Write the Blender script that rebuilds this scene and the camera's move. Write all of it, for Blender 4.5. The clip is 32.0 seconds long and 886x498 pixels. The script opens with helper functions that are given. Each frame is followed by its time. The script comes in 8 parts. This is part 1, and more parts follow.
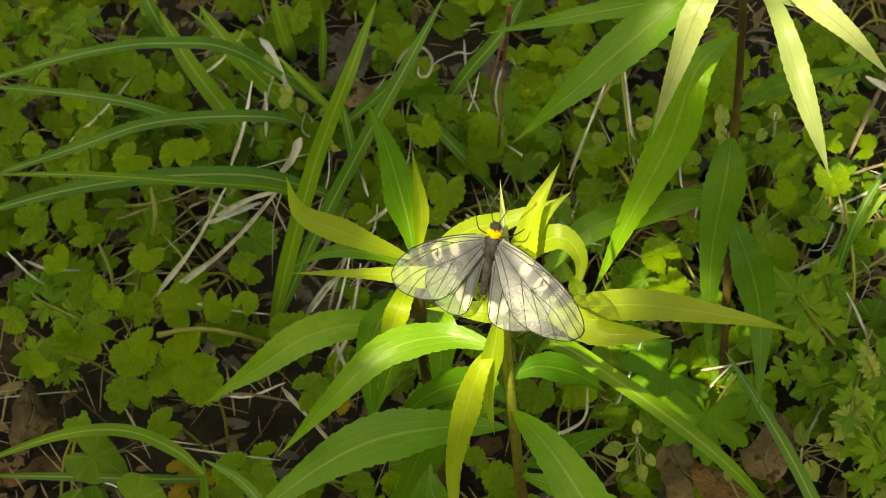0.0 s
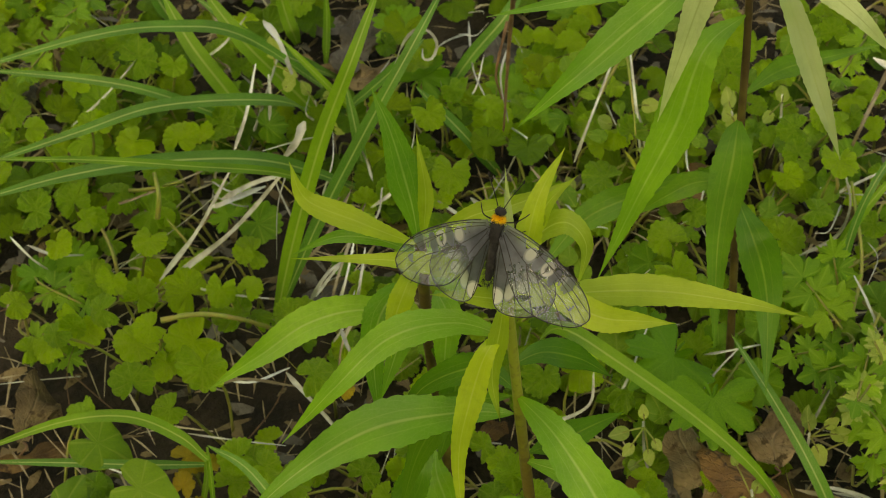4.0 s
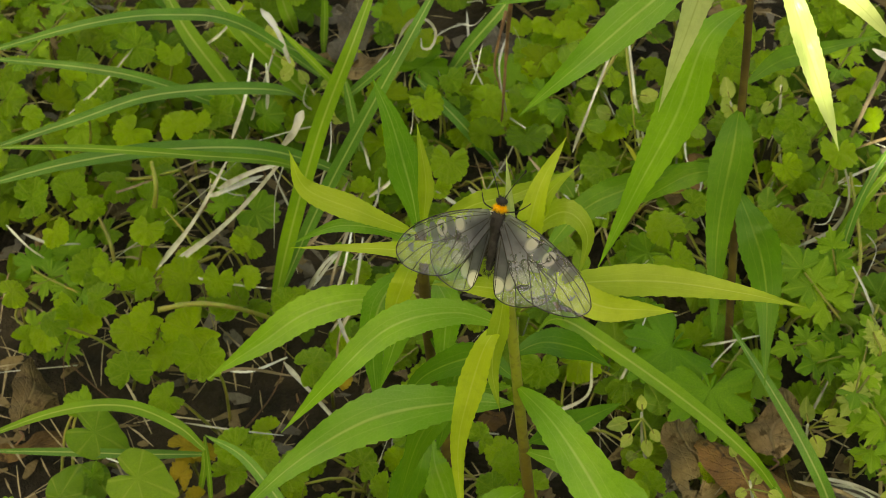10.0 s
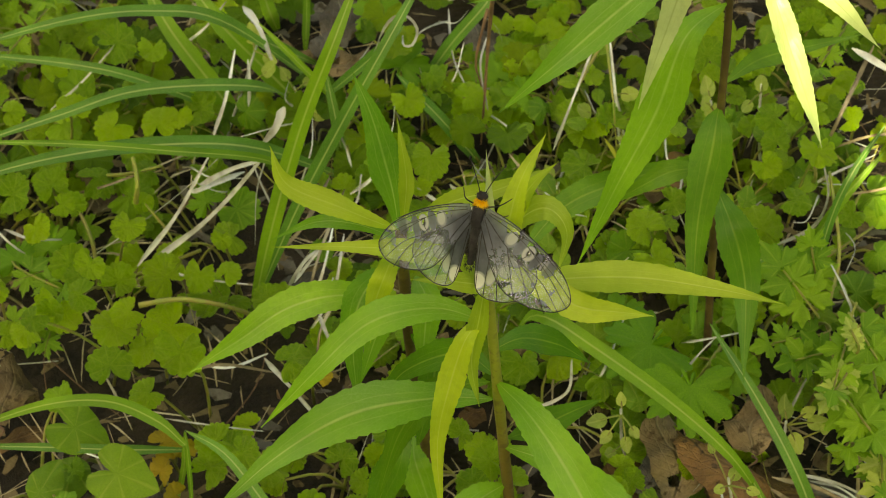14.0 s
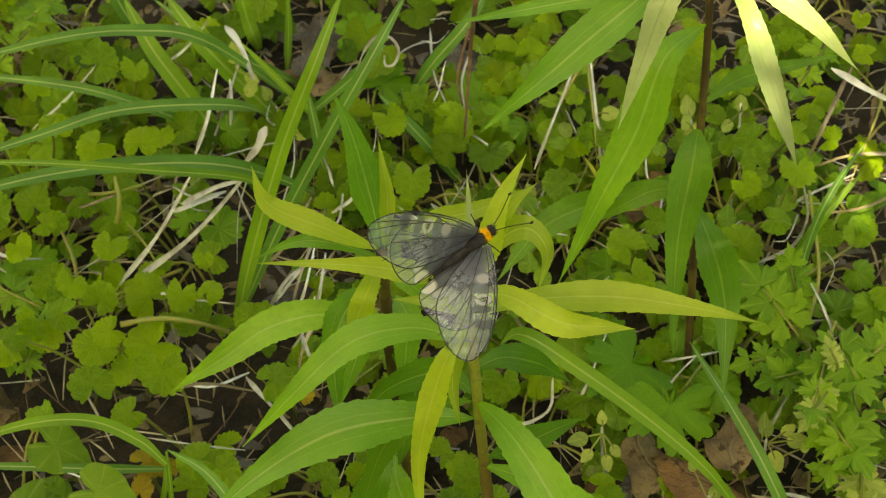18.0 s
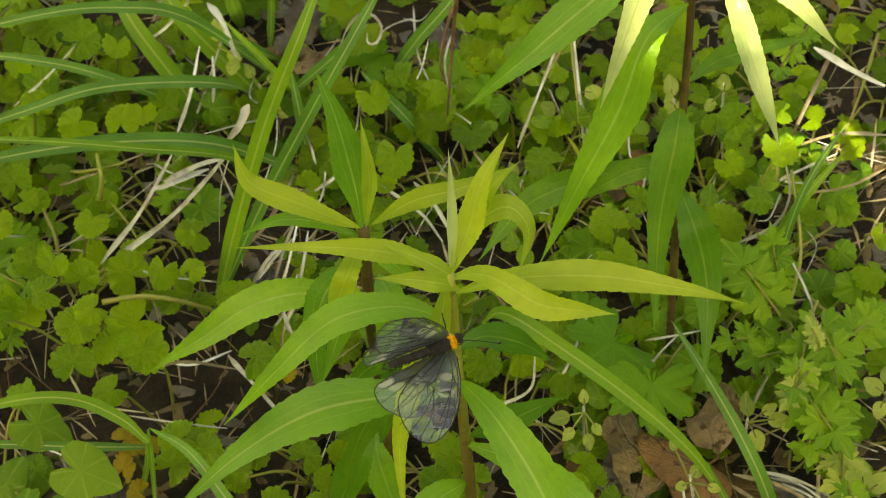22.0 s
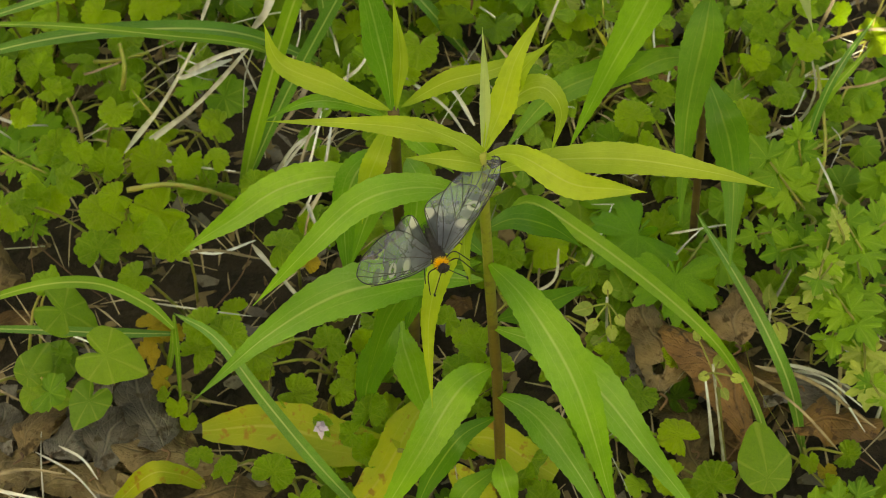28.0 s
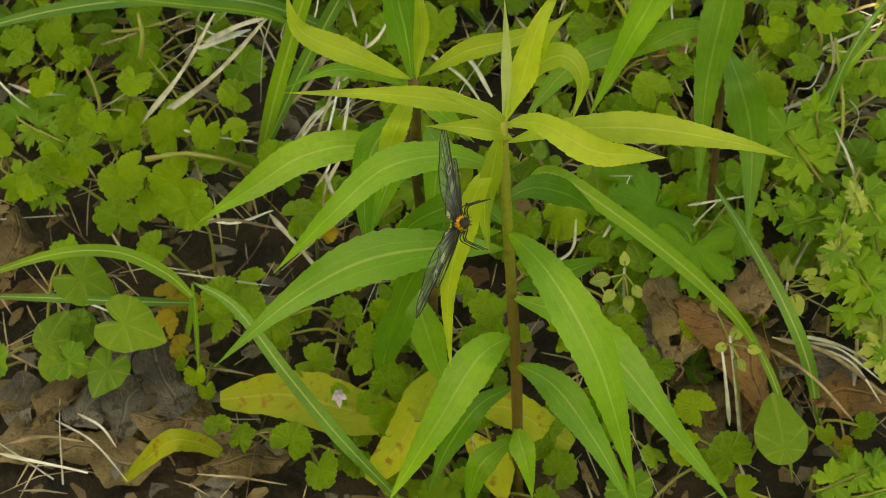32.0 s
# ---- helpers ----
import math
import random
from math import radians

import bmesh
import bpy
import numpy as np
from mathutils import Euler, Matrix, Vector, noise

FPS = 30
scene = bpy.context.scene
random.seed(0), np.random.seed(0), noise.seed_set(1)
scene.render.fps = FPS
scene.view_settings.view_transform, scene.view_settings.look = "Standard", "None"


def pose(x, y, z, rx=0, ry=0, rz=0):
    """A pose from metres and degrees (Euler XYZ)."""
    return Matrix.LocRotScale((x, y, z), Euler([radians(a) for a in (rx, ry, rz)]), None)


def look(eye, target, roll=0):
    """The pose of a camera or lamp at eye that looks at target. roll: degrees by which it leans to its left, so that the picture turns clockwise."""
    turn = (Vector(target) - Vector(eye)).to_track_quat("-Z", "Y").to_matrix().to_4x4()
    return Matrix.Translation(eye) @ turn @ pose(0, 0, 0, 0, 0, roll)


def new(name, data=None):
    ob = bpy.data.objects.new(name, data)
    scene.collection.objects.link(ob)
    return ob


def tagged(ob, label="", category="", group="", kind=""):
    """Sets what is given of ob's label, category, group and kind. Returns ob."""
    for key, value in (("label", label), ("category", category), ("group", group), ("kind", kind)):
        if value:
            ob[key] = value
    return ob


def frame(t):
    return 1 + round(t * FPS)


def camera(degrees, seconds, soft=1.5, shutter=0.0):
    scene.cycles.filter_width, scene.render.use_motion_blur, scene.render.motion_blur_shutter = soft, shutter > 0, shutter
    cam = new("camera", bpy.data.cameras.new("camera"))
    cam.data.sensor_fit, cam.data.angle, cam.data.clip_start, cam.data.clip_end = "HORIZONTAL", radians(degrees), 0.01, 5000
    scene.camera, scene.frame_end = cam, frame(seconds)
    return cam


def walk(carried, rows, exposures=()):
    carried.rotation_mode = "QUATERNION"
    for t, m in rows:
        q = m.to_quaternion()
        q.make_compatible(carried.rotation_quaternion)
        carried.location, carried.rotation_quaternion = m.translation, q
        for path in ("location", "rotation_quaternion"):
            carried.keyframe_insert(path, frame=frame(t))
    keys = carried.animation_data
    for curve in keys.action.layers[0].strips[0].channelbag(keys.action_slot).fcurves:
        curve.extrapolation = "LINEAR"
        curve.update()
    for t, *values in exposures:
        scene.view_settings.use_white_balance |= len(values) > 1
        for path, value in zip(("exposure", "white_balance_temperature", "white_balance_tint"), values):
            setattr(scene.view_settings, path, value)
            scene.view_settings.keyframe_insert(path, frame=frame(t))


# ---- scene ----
cam = camera(28.0, 32.0, soft=0.95, shutter=0.5)
PATH = [
    (0.0, pose(-0.0164, -0.2992, 0.5764, 40.75, 2.53, -2.98)),
    (0.5, pose(-0.0151, -0.2984, 0.5759, 40.72, 2.76, -2.94)),
    (1.0, pose(-0.0165, -0.2967, 0.5746, 40.64, 2.71, -2.88)),
    (1.5, pose(-0.0154, -0.2952, 0.5739, 40.46, 2.78, -2.88)),
    (2.0, pose(-0.0162, -0.2951, 0.5733, 40.34, 2.70, -2.86)),
    (2.5, pose(-0.0175, -0.2954, 0.5734, 40.26, 2.67, -2.98)),
    (3.0, pose(-0.0167, -0.2962, 0.5733, 40.23, 2.73, -2.98)),
    (3.5, pose(-0.0159, -0.2957, 0.5738, 40.17, 2.78, -2.95)),
    (5.5, pose(-0.0167, -0.2973, 0.5753, 40.07, 2.73, -3.12)),
    (6.0, pose(-0.0173, -0.2990, 0.5750, 40.18, 2.69, -3.07)),
    (6.5, pose(-0.0156, -0.2980, 0.5752, 40.07, 2.81, -2.99)),
    (7.0, pose(-0.0172, -0.2981, 0.5750, 40.09, 2.63, -3.13)),
    (7.5, pose(-0.0164, -0.2985, 0.5747, 40.09, 2.67, -3.15)),
    (8.0, pose(-0.0160, -0.2975, 0.5747, 40.02, 2.69, -3.08)),
    (8.5, pose(-0.0169, -0.2974, 0.5740, 39.98, 2.63, -3.11)),
    (9.0, pose(-0.0174, -0.2968, 0.5730, 39.93, 2.57, -3.07)),
    (9.5, pose(-0.0176, -0.2954, 0.5734, 39.84, 2.55, -3.03)),
    (10.0, pose(-0.0180, -0.2949, 0.5730, 39.83, 2.48, -2.98)),
    (10.5, pose(-0.0175, -0.2946, 0.5720, 39.79, 2.54, -3.02)),
    (11.0, pose(-0.0171, -0.2945, 0.5717, 39.74, 2.60, -3.06)),
    (11.5, pose(-0.0172, -0.2953, 0.5728, 39.68, 2.59, -3.20)),
    (12.0, pose(-0.0166, -0.2951, 0.5717, 39.73, 2.50, -3.05)),
    (12.5, pose(-0.0163, -0.2949, 0.5712, 39.69, 2.28, -2.94)),
    (13.0, pose(-0.0174, -0.2960, 0.5726, 39.65, 1.93, -3.00)),
    (13.5, pose(-0.0173, -0.2969, 0.5736, 39.73, 1.93, -3.11)),
    (15.5, pose(-0.0181, -0.2968, 0.5737, 40.01, 1.80, -3.30)),
    (16.0, pose(-0.0168, -0.2959, 0.5741, 40.11, 1.80, -3.26)),
    (16.5, pose(-0.0175, -0.2949, 0.5735, 40.12, 1.69, -3.38)),
    (17.0, pose(-0.0156, -0.2956, 0.5737, 40.06, 1.76, -3.68)),
    (17.5, pose(-0.0158, -0.2963, 0.5747, 40.14, 1.56, -3.66)),
    (18.0, pose(-0.0168, -0.2977, 0.5757, 40.35, 1.52, -3.57)),
    (18.5, pose(-0.0158, -0.2970, 0.5756, 40.47, 1.64, -3.61)),
    (19.0, pose(-0.0161, -0.2974, 0.5742, 40.48, 1.63, -3.70)),
    (19.5, pose(-0.0159, -0.2975, 0.5750, 40.40, 1.59, -3.96)),
    (20.0, pose(-0.0163, -0.2963, 0.5745, 40.25, 1.38, -3.96)),
    (20.5, pose(-0.0180, -0.2956, 0.5740, 40.20, 1.16, -3.69)),
    (21.0, pose(-0.0180, -0.2975, 0.5740, 39.94, 0.96, -3.53)),
    (21.5, pose(-0.0172, -0.2970, 0.5748, 39.75, 1.02, -3.71)),
    (22.0, pose(-0.0161, -0.2973, 0.5756, 39.63, 1.04, -3.79)),
    (22.5, pose(-0.0168, -0.2997, 0.5749, 39.45, 0.97, -4.11)),
    (23.0, pose(-0.0158, -0.3006, 0.5748, 38.97, 0.89, -4.24)),
    (23.5, pose(-0.0170, -0.3006, 0.5746, 38.80, 0.72, -4.02)),
    (24.0, pose(-0.0189, -0.3013, 0.5737, 38.78, 0.75, -4.01)),
    (24.5, pose(-0.0183, -0.3013, 0.5729, 38.64, 0.90, -3.90)),
    (25.0, pose(-0.0197, -0.3036, 0.5711, 38.45, 0.80, -3.72)),
    (25.5, pose(-0.0219, -0.3061, 0.5687, 37.25, 0.53, -3.49)),
    (26.0, pose(-0.0236, -0.3049, 0.5687, 36.81, 0.45, -3.36)),
    (26.5, pose(-0.0229, -0.3045, 0.5687, 37.00, 0.67, -3.39)),
    (28.5, pose(-0.0235, -0.3052, 0.5698, 37.00, 0.93, -3.16)),
    (29.0, pose(-0.0237, -0.3055, 0.5700, 37.08, 1.05, -3.04)),
    (29.5, pose(-0.0250, -0.3061, 0.5689, 37.10, 1.11, -2.93)),
    (30.0, pose(-0.0254, -0.3051, 0.5687, 36.92, 1.18, -2.81)),
    (30.5, pose(-0.0249, -0.3050, 0.5683, 36.49, 1.15, -2.63)),
    (31.0, pose(-0.0251, -0.3056, 0.5694, 36.33, 1.05, -2.72)),
    (31.5, pose(-0.0257, -0.3065, 0.5696, 36.31, 0.98, -2.73)),
    (32.0, pose(-0.0265, -0.3074, 0.5691, 36.25, 0.96, -2.84)),
]
walk(cam, PATH, [(0.0, 0.66, 13500.0, 1.0), (1.2, 0.62, 13500.0, 1.0), (2.0, 0.52, 13500.0, 1.0), (3.0, 0.84, 13500.0, 1.0), (5.0, 1.27, 13500.0, 1.0), (32.0, 1.42, 13500.0, 1.0)])

# the lens is focused on the butterfly; what lies lower falls a little out of focus
cam.data.dof.use_dof, cam.data.dof.focus_distance, cam.data.dof.aperture_fstop = True, 0.475, 58.0

# world, sun and the unseen tree added to shade the place
world = bpy.data.worlds.new("world")
scene.world = world
world.use_nodes = True
SUN_EL, SUN_AZ = 52.0, 214.0
wn = world.node_tree.nodes
sky = wn.new("ShaderNodeTexSky")
sky.sky_type, sky.sun_disc = "NISHITA", False
sky.sun_elevation, sky.sun_rotation = radians(SUN_EL), radians(SUN_AZ)
sky.dust_density, sky.air_density = 6.0, 0.8
wn["Background"].inputs[1].default_value = 0.15
world.node_tree.links.new(sky.outputs[0], wn["Background"].inputs[0])
SUN_WAY = Vector((math.sin(radians(SUN_AZ)) * math.cos(radians(SUN_EL)), math.cos(radians(SUN_AZ)) * math.cos(radians(SUN_EL)), math.sin(radians(SUN_EL))))
sun = new("sun", bpy.data.lights.new("sun", "SUN"))
sun.data.energy, sun.data.angle, sun.data.color = 5.0, radians(0.53), (1.0, 0.99, 0.97)
sun.matrix_world = look(SUN_WAY * 3, (0, 0, 0))


# ---- materials ----
def nodes_of(name):
    m = bpy.data.materials.new(name)
    m.use_nodes = True
    return m, m.node_tree.nodes, m.node_tree.links, m.node_tree.nodes["Principled BSDF"]


def mixed(n, l, a, b, fac, blend="MIX"):
    x = n.new("ShaderNodeMix")
    x.data_type, x.blend_type = "RGBA", blend
    for i, v in ((0, fac), (6, a), (7, b)):
        if isinstance(v, bpy.types.NodeSocket):
            l.new(v, x.inputs[i])
        elif i:
            x.inputs[i].default_value = (*v, 1)
        else:
            x.inputs[i].default_value = v
    return x.outputs[2]


def maths(n, l, op, a, b=0.0, c=0.0):
    x = n.new("ShaderNodeMath")
    x.operation = op
    for i, v in enumerate((a, b, c)):
        if isinstance(v, bpy.types.NodeSocket):
            l.new(v, x.inputs[i])
        else:
            x.inputs[i].default_value = v
    return x.outputs[0]


def ramp(n, l, fac, lo, hi, a=0.0, b=1.0):
    x = n.new("ShaderNodeMapRange")
    x.interpolation_type = "SMOOTHSTEP"
    l.new(fac, x.inputs[0])
    for i, v in enumerate((lo, hi, a, b)):
        x.inputs[i + 1].default_value = v
    return x.outputs[0]


def grain(n, l, scale, detail=3.0, coord="Object"):
    tc, t = n.new("ShaderNodeTexCoord"), n.new("ShaderNodeTexNoise")
    l.new(tc.outputs[coord], t.inputs["Vector"])
    t.inputs["Scale"].default_value, t.inputs["Detail"].default_value = scale, detail
    return t.outputs["Fac"]


def leaf_material(name, light, dark, rib, through_light=0.35, rough=0.5, veins="long", spots=None, bump=0.25, vary=0.4, gloss=0.3):
    """A leaf's skin: u runs across the blade, v along it."""
    m, n, l, p = nodes_of(name)
    uv, sep = n.new("ShaderNodeUVMap"), n.new("ShaderNodeSeparateXYZ")
    l.new(uv.outputs[0], sep.inputs[0])
    u = maths(n, l, "ABSOLUTE", maths(n, l, "SUBTRACT", sep.outputs[0], 0.5))
    v = sep.outputs[1]
    info = n.new("ShaderNodeObjectInfo")
    broad, fine = grain(n, l, 45.0, 3.0), grain(n, l, 420.0, 4.0)
    col = mixed(n, l, dark, light, ramp(n, l, broad, 0.3, 0.7))
    hue = n.new("ShaderNodeHueSaturation")
    l.new(col, hue.inputs["Color"])
    l.new(maths(n, l, "MULTIPLY_ADD", info.outputs["Random"], -0.055 * vary, 0.5 + 0.0275 * vary), hue.inputs["Hue"])
    l.new(maths(n, l, "MULTIPLY_ADD", info.outputs["Random"], vary, 1 - vary / 2), hue.inputs["Value"])
    col = mixed(n, l, hue.outputs[0], dark, maths(n, l, "MULTIPLY", ramp(n, l, fine, 0.42, 0.75), 0.35))
    cells = n.new("ShaderNodeTexVoronoi")
    cells.feature = "DISTANCE_TO_EDGE"
    cells.inputs["Scale"].default_value = 900.0
    l.new(n.new("ShaderNodeTexCoord").outputs["Object"], cells.inputs["Vector"])
    col = mixed(n, l, col, rib, ramp(n, l, cells.outputs["Distance"], 0.0, 0.09, 0.07, 0.0))
    rib_mask = ramp(n, l, u, 0.006, 0.05, 1.0, 0.0)
    rib_mask = maths(n, l, "MULTIPLY", rib_mask, ramp(n, l, broad, 0.35, 0.65, 0.45, 1.0))
    if veins == "long":
        side = ramp(n, l, maths(n, l, "ABSOLUTE", maths(n, l, "SUBTRACT", u, 0.2)), 0.0, 0.02, 0.14, 0.0)
        net = maths(n, l, "SINE", maths(n, l, "ADD", maths(n, l, "MULTIPLY", v, 70.0), maths(n, l, "MULTIPLY", u, -38.0)))
        relief = maths(n, l, "ADD", maths(n, l, "MULTIPLY", ramp(n, l, net, 0.5, 1.0), 0.12), maths(n, l, "ADD", rib_mask, side))
        mask = maths(n, l, "MAXIMUM", maths(n, l, "MULTIPLY", rib_mask, 0.5), maths(n, l, "MAXIMUM", side, ramp(n, l, net, 0.86, 1.0, 0.0, 0.05)))
    elif veins == "grass":
        net = maths(n, l, "SINE", maths(n, l, "MULTIPLY", u, 120.0))
        relief = maths(n, l, "MULTIPLY", net, 0.5)
        mask = maths(n, l, "MAXIMUM", ramp(n, l, u, 0.025, 0.09, 0.7, 0.0), maths(n, l, "MULTIPLY", ramp(n, l, net, 0.2, 1.0), 0.18))
    elif veins == "fan":
        at = maths(n, l, "ARCTAN2", maths(n, l, "SUBTRACT", sep.outputs[0], 0.5), maths(n, l, "SUBTRACT", v, 0.18))
        net = maths(n, l, "COSINE", maths(n, l, "MULTIPLY", at, 7.0))
        scaled = n.new("ShaderNodeTexVoronoi")
        scaled.feature = "DISTANCE_TO_EDGE"
        scaled.inputs["Scale"].default_value = 7.5
        l.new(uv.outputs[0], scaled.inputs["Vector"])
        seam = ramp(n, l, scaled.outputs["Distance"], 0.0, 0.16, 1.0, 0.0)
        relief = maths(n, l, "ADD", ramp(n, l, net, 0.86, 1.0), maths(n, l, "MULTIPLY", seam, 0.8 if bump > 0.8 else 0.2))
        mask = maths(n, l, "MAXIMUM", maths(n, l, "MULTIPLY", ramp(n, l, net, 0.88, 1.0), 0.3), maths(n, l, "MULTIPLY", seam, 0.16 if bump > 0.8 else 0.03))
    else:
        relief, mask = fine, maths(n, l, "MULTIPLY", rib_mask, 0.5)
    col = mixed(n, l, col, rib, mask)
    if spots:
        col = mixed(n, l, col, spots, ramp(n, l, grain(n, l, 260.0, 5.0), 0.56, 0.68))
    l.new(col, p.inputs["Base Color"])
    p.inputs["Roughness"].default_value = rough
    p.inputs["Specular IOR Level"].default_value = gloss
    b = n.new("ShaderNodeBump")
    b.inputs["Strength"].default_value, b.inputs["Distance"].default_value = bump, 0.0018 if veins == "long" and bump > 0.8 else 0.0011
    l.new(maths(n, l, "SUBTRACT", maths(n, l, "MULTIPLY", fine, 0.8), relief), b.inputs["Height"])
    l.new(b.outputs[0], p.inputs["Normal"])
    tr, mx = n.new("ShaderNodeBsdfTranslucent"), n.new("ShaderNodeMixShader")
    bright = n.new("ShaderNodeHueSaturation")
    bright.inputs["Saturation"].default_value, bright.inputs["Value"].default_value = 0.95, 1.5
    l.new(col, bright.inputs["Color"])
    l.new(bright.outputs[0], tr.inputs[0])
    mx.inputs[0].default_value = through_light
    for i, s in ((1, p.outputs[0]), (2, tr.outputs[0])):
        l.new(s, mx.inputs[i])
    l.new(mx.outputs[0], n["Material Output"].inputs[0])
    return m


def plain_material(name, a, b, scale=120.0, rough=0.7, bump=0.3, c=None, through_light=0.0, reach=0.0008):
    m, n, l, p = nodes_of(name)
    info = n.new("ShaderNodeObjectInfo")
    col = mixed(n, l, a, b, ramp(n, l, grain(n, l, scale, 5.0), 0.35, 0.68))
    if c:
        col = mixed(n, l, col, c, ramp(n, l, grain(n, l, scale * 0.23, 4.0), 0.48, 0.66))
    hue = n.new("ShaderNodeHueSaturation")
    l.new(col, hue.inputs["Color"])
    l.new(maths(n, l, "MULTIPLY_ADD", info.outputs["Random"], 0.6, 0.7), hue.inputs["Value"])
    l.new(hue.outputs[0], p.inputs["Base Color"])
    p.inputs["Roughness"].default_value = rough
    b_ = n.new("ShaderNodeBump")
    b_.inputs["Strength"].default_value, b_.inputs["Distance"].default_value = bump, reach
    l.new(grain(n, l, scale * 3.0, 5.0), b_.inputs["Height"])
    l.new(b_.outputs[0], p.inputs["Normal"])
    if through_light:
        tr, mx = n.new("ShaderNodeBsdfTranslucent"), n.new("ShaderNodeMixShader")
        l.new(hue.outputs[0], tr.inputs[0])
        mx.inputs[0].default_value = through_light
        for i, s in ((1, p.outputs[0]), (2, tr.outputs[0])):
            l.new(s, mx.inputs[i])
        l.new(mx.outputs[0], n["Material Output"].inputs[0])
    return m


M_YOUNG = leaf_material("young_leaf", (0.43, 0.59, 0.055), (0.31, 0.47, 0.035), (0.60, 0.70, 0.20), 0.42, 0.42, gloss=0.5)
# paler leaf copy: the whitening of direct sun is put into its colour
M_PALE = leaf_material("sun_paled_young_leaf", (0.45, 0.58, 0.26), (0.34, 0.47, 0.17), (0.30, 0.42, 0.10), 0.30, 0.4, gloss=0.7)
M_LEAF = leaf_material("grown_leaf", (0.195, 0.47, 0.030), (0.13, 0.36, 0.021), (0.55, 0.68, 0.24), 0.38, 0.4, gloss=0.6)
# darker copy of M_LEAF: shade on the lower leaves put into its green
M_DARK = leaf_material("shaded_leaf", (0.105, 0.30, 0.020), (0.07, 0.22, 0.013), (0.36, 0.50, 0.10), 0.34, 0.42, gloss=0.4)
M_OLD = leaf_material("yellowed_leaf", (0.39, 0.46, 0.03), (0.27, 0.38, 0.025), (0.52, 0.52, 0.15), 0.3, spots=(0.30, 0.20, 0.025))
M_GRASS = leaf_material("grass_blade", (0.095, 0.31, 0.034), (0.06, 0.22, 0.022), (0.46, 0.58, 0.22), 0.3, 0.38, "grass", gloss=0.45)
M_GRASS2 = leaf_material("light_grass_blade", (0.175, 0.40, 0.020), (0.12, 0.31, 0.014), (0.42, 0.54, 0.15), 0.35, 0.38, "grass", gloss=0.45)
M_IVY = leaf_material("ground_ivy_leaf", (0.35, 0.64, 0.030), (0.22, 0.48, 0.016), (0.56, 0.74, 0.13), 0.36, 0.36, "fan", bump=0.9, vary=0.55, gloss=0.7)
# dark copy of the ivy skin: shade beneath taller leaves put into its colour
M_IVY_DARK = leaf_material("shade_toned_ivy_leaf", (0.13, 0.27, 0.010), (0.07, 0.17, 0.007), (0.16, 0.26, 0.03), 0.3, 0.55, "fan", bump=0.5, vary=0.9)
M_HERB = leaf_material("cut_leaf", (0.19, 0.40, 0.03), (0.12, 0.29, 0.018), (0.34, 0.52, 0.09), 0.36, 0.5, "fan", vary=0.6)
M_PALM = leaf_material("lobed_leaf", (0.12, 0.32, 0.016), (0.08, 0.24, 0.011), (0.15, 0.32, 0.03), 0.32, 0.48, "fan", vary=0.3)
M_HEART = leaf_material("heart_leaf", (0.15, 0.33, 0.015), (0.10, 0.24, 0.010), (0.34, 0.46, 0.08), 0.36, 0.4, "fan", gloss=0.4)
M_CHICK = leaf_material("pale_small_leaf", (0.38, 0.50, 0.13), (0.27, 0.39, 0.07), (0.5, 0.56, 0.2), 0.36, 0.5, "plain", vary=0.5)
M_STRAW = plain_material("straw", (0.54, 0.60, 0.55), (0.34, 0.36, 0.30), 160.0, 0.55, 0.3, (0.66, 0.74, 0.72))
M_TAN = plain_material("tan_straw", (0.32, 0.28, 0.17), (0.16, 0.13, 0.07), 160.0, 0.6, 0.3, (0.44, 0.42, 0.30))
M_TWIG = plain_material("brown_stalk", (0.20, 0.12, 0.06), (0.12, 0.07, 0.04), 200.0, 0.7)
M_STEM = plain_material("green_stem", (0.40, 0.42, 0.05), (0.28, 0.30, 0.035), 220.0, 0.55, 0.25, (0.26, 0.15, 0.04))
def stem_material(name, lower, upper, turn):
    """A stem's skin: woody and brown below, green higher up."""
    m, n, l, p = nodes_of(name)
    tc, sep = n.new("ShaderNodeTexCoord"), n.new("ShaderNodeSeparateXYZ")
    l.new(tc.outputs["Object"], sep.inputs[0])
    z = maths(n, l, "ADD", sep.outputs[2], maths(n, l, "MULTIPLY", grain(n, l, 120.0), 0.04))
    col = mixed(n, l, lower, upper, ramp(n, l, z, turn, turn + 0.06))
    col = mixed(n, l, col, (0.10, 0.06, 0.03), maths(n, l, "MULTIPLY", ramp(n, l, grain(n, l, 350.0, 5.0), 0.5, 0.7), 0.5))
    l.new(col, p.inputs["Base Color"])
    p.inputs["Roughness"].default_value = 0.55
    b = n.new("ShaderNodeBump")
    b.inputs["Strength"].default_value, b.inputs["Distance"].default_value = 0.4, 0.0006
    l.new(grain(n, l, 700.0, 4.0), b.inputs["Height"])
    l.new(b.outputs[0], p.inputs["Normal"])
    return m


M_TALLSTEM = stem_material("tall_stem", (0.17, 0.12, 0.03), (0.28, 0.33, 0.05), 0.13)
M_REDSTEM = plain_material("red_brown_stem", (0.12, 0.08, 0.03), (0.08, 0.05, 0.02), 220.0, 0.55, 0.25, (0.20, 0.16, 0.04))
M_STALK = plain_material("leaf_stalk", (0.20, 0.27, 0.05), (0.26, 0.24, 0.06), 200.0, 0.55)
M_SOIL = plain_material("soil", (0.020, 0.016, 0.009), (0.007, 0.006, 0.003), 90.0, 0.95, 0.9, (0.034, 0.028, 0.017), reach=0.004)
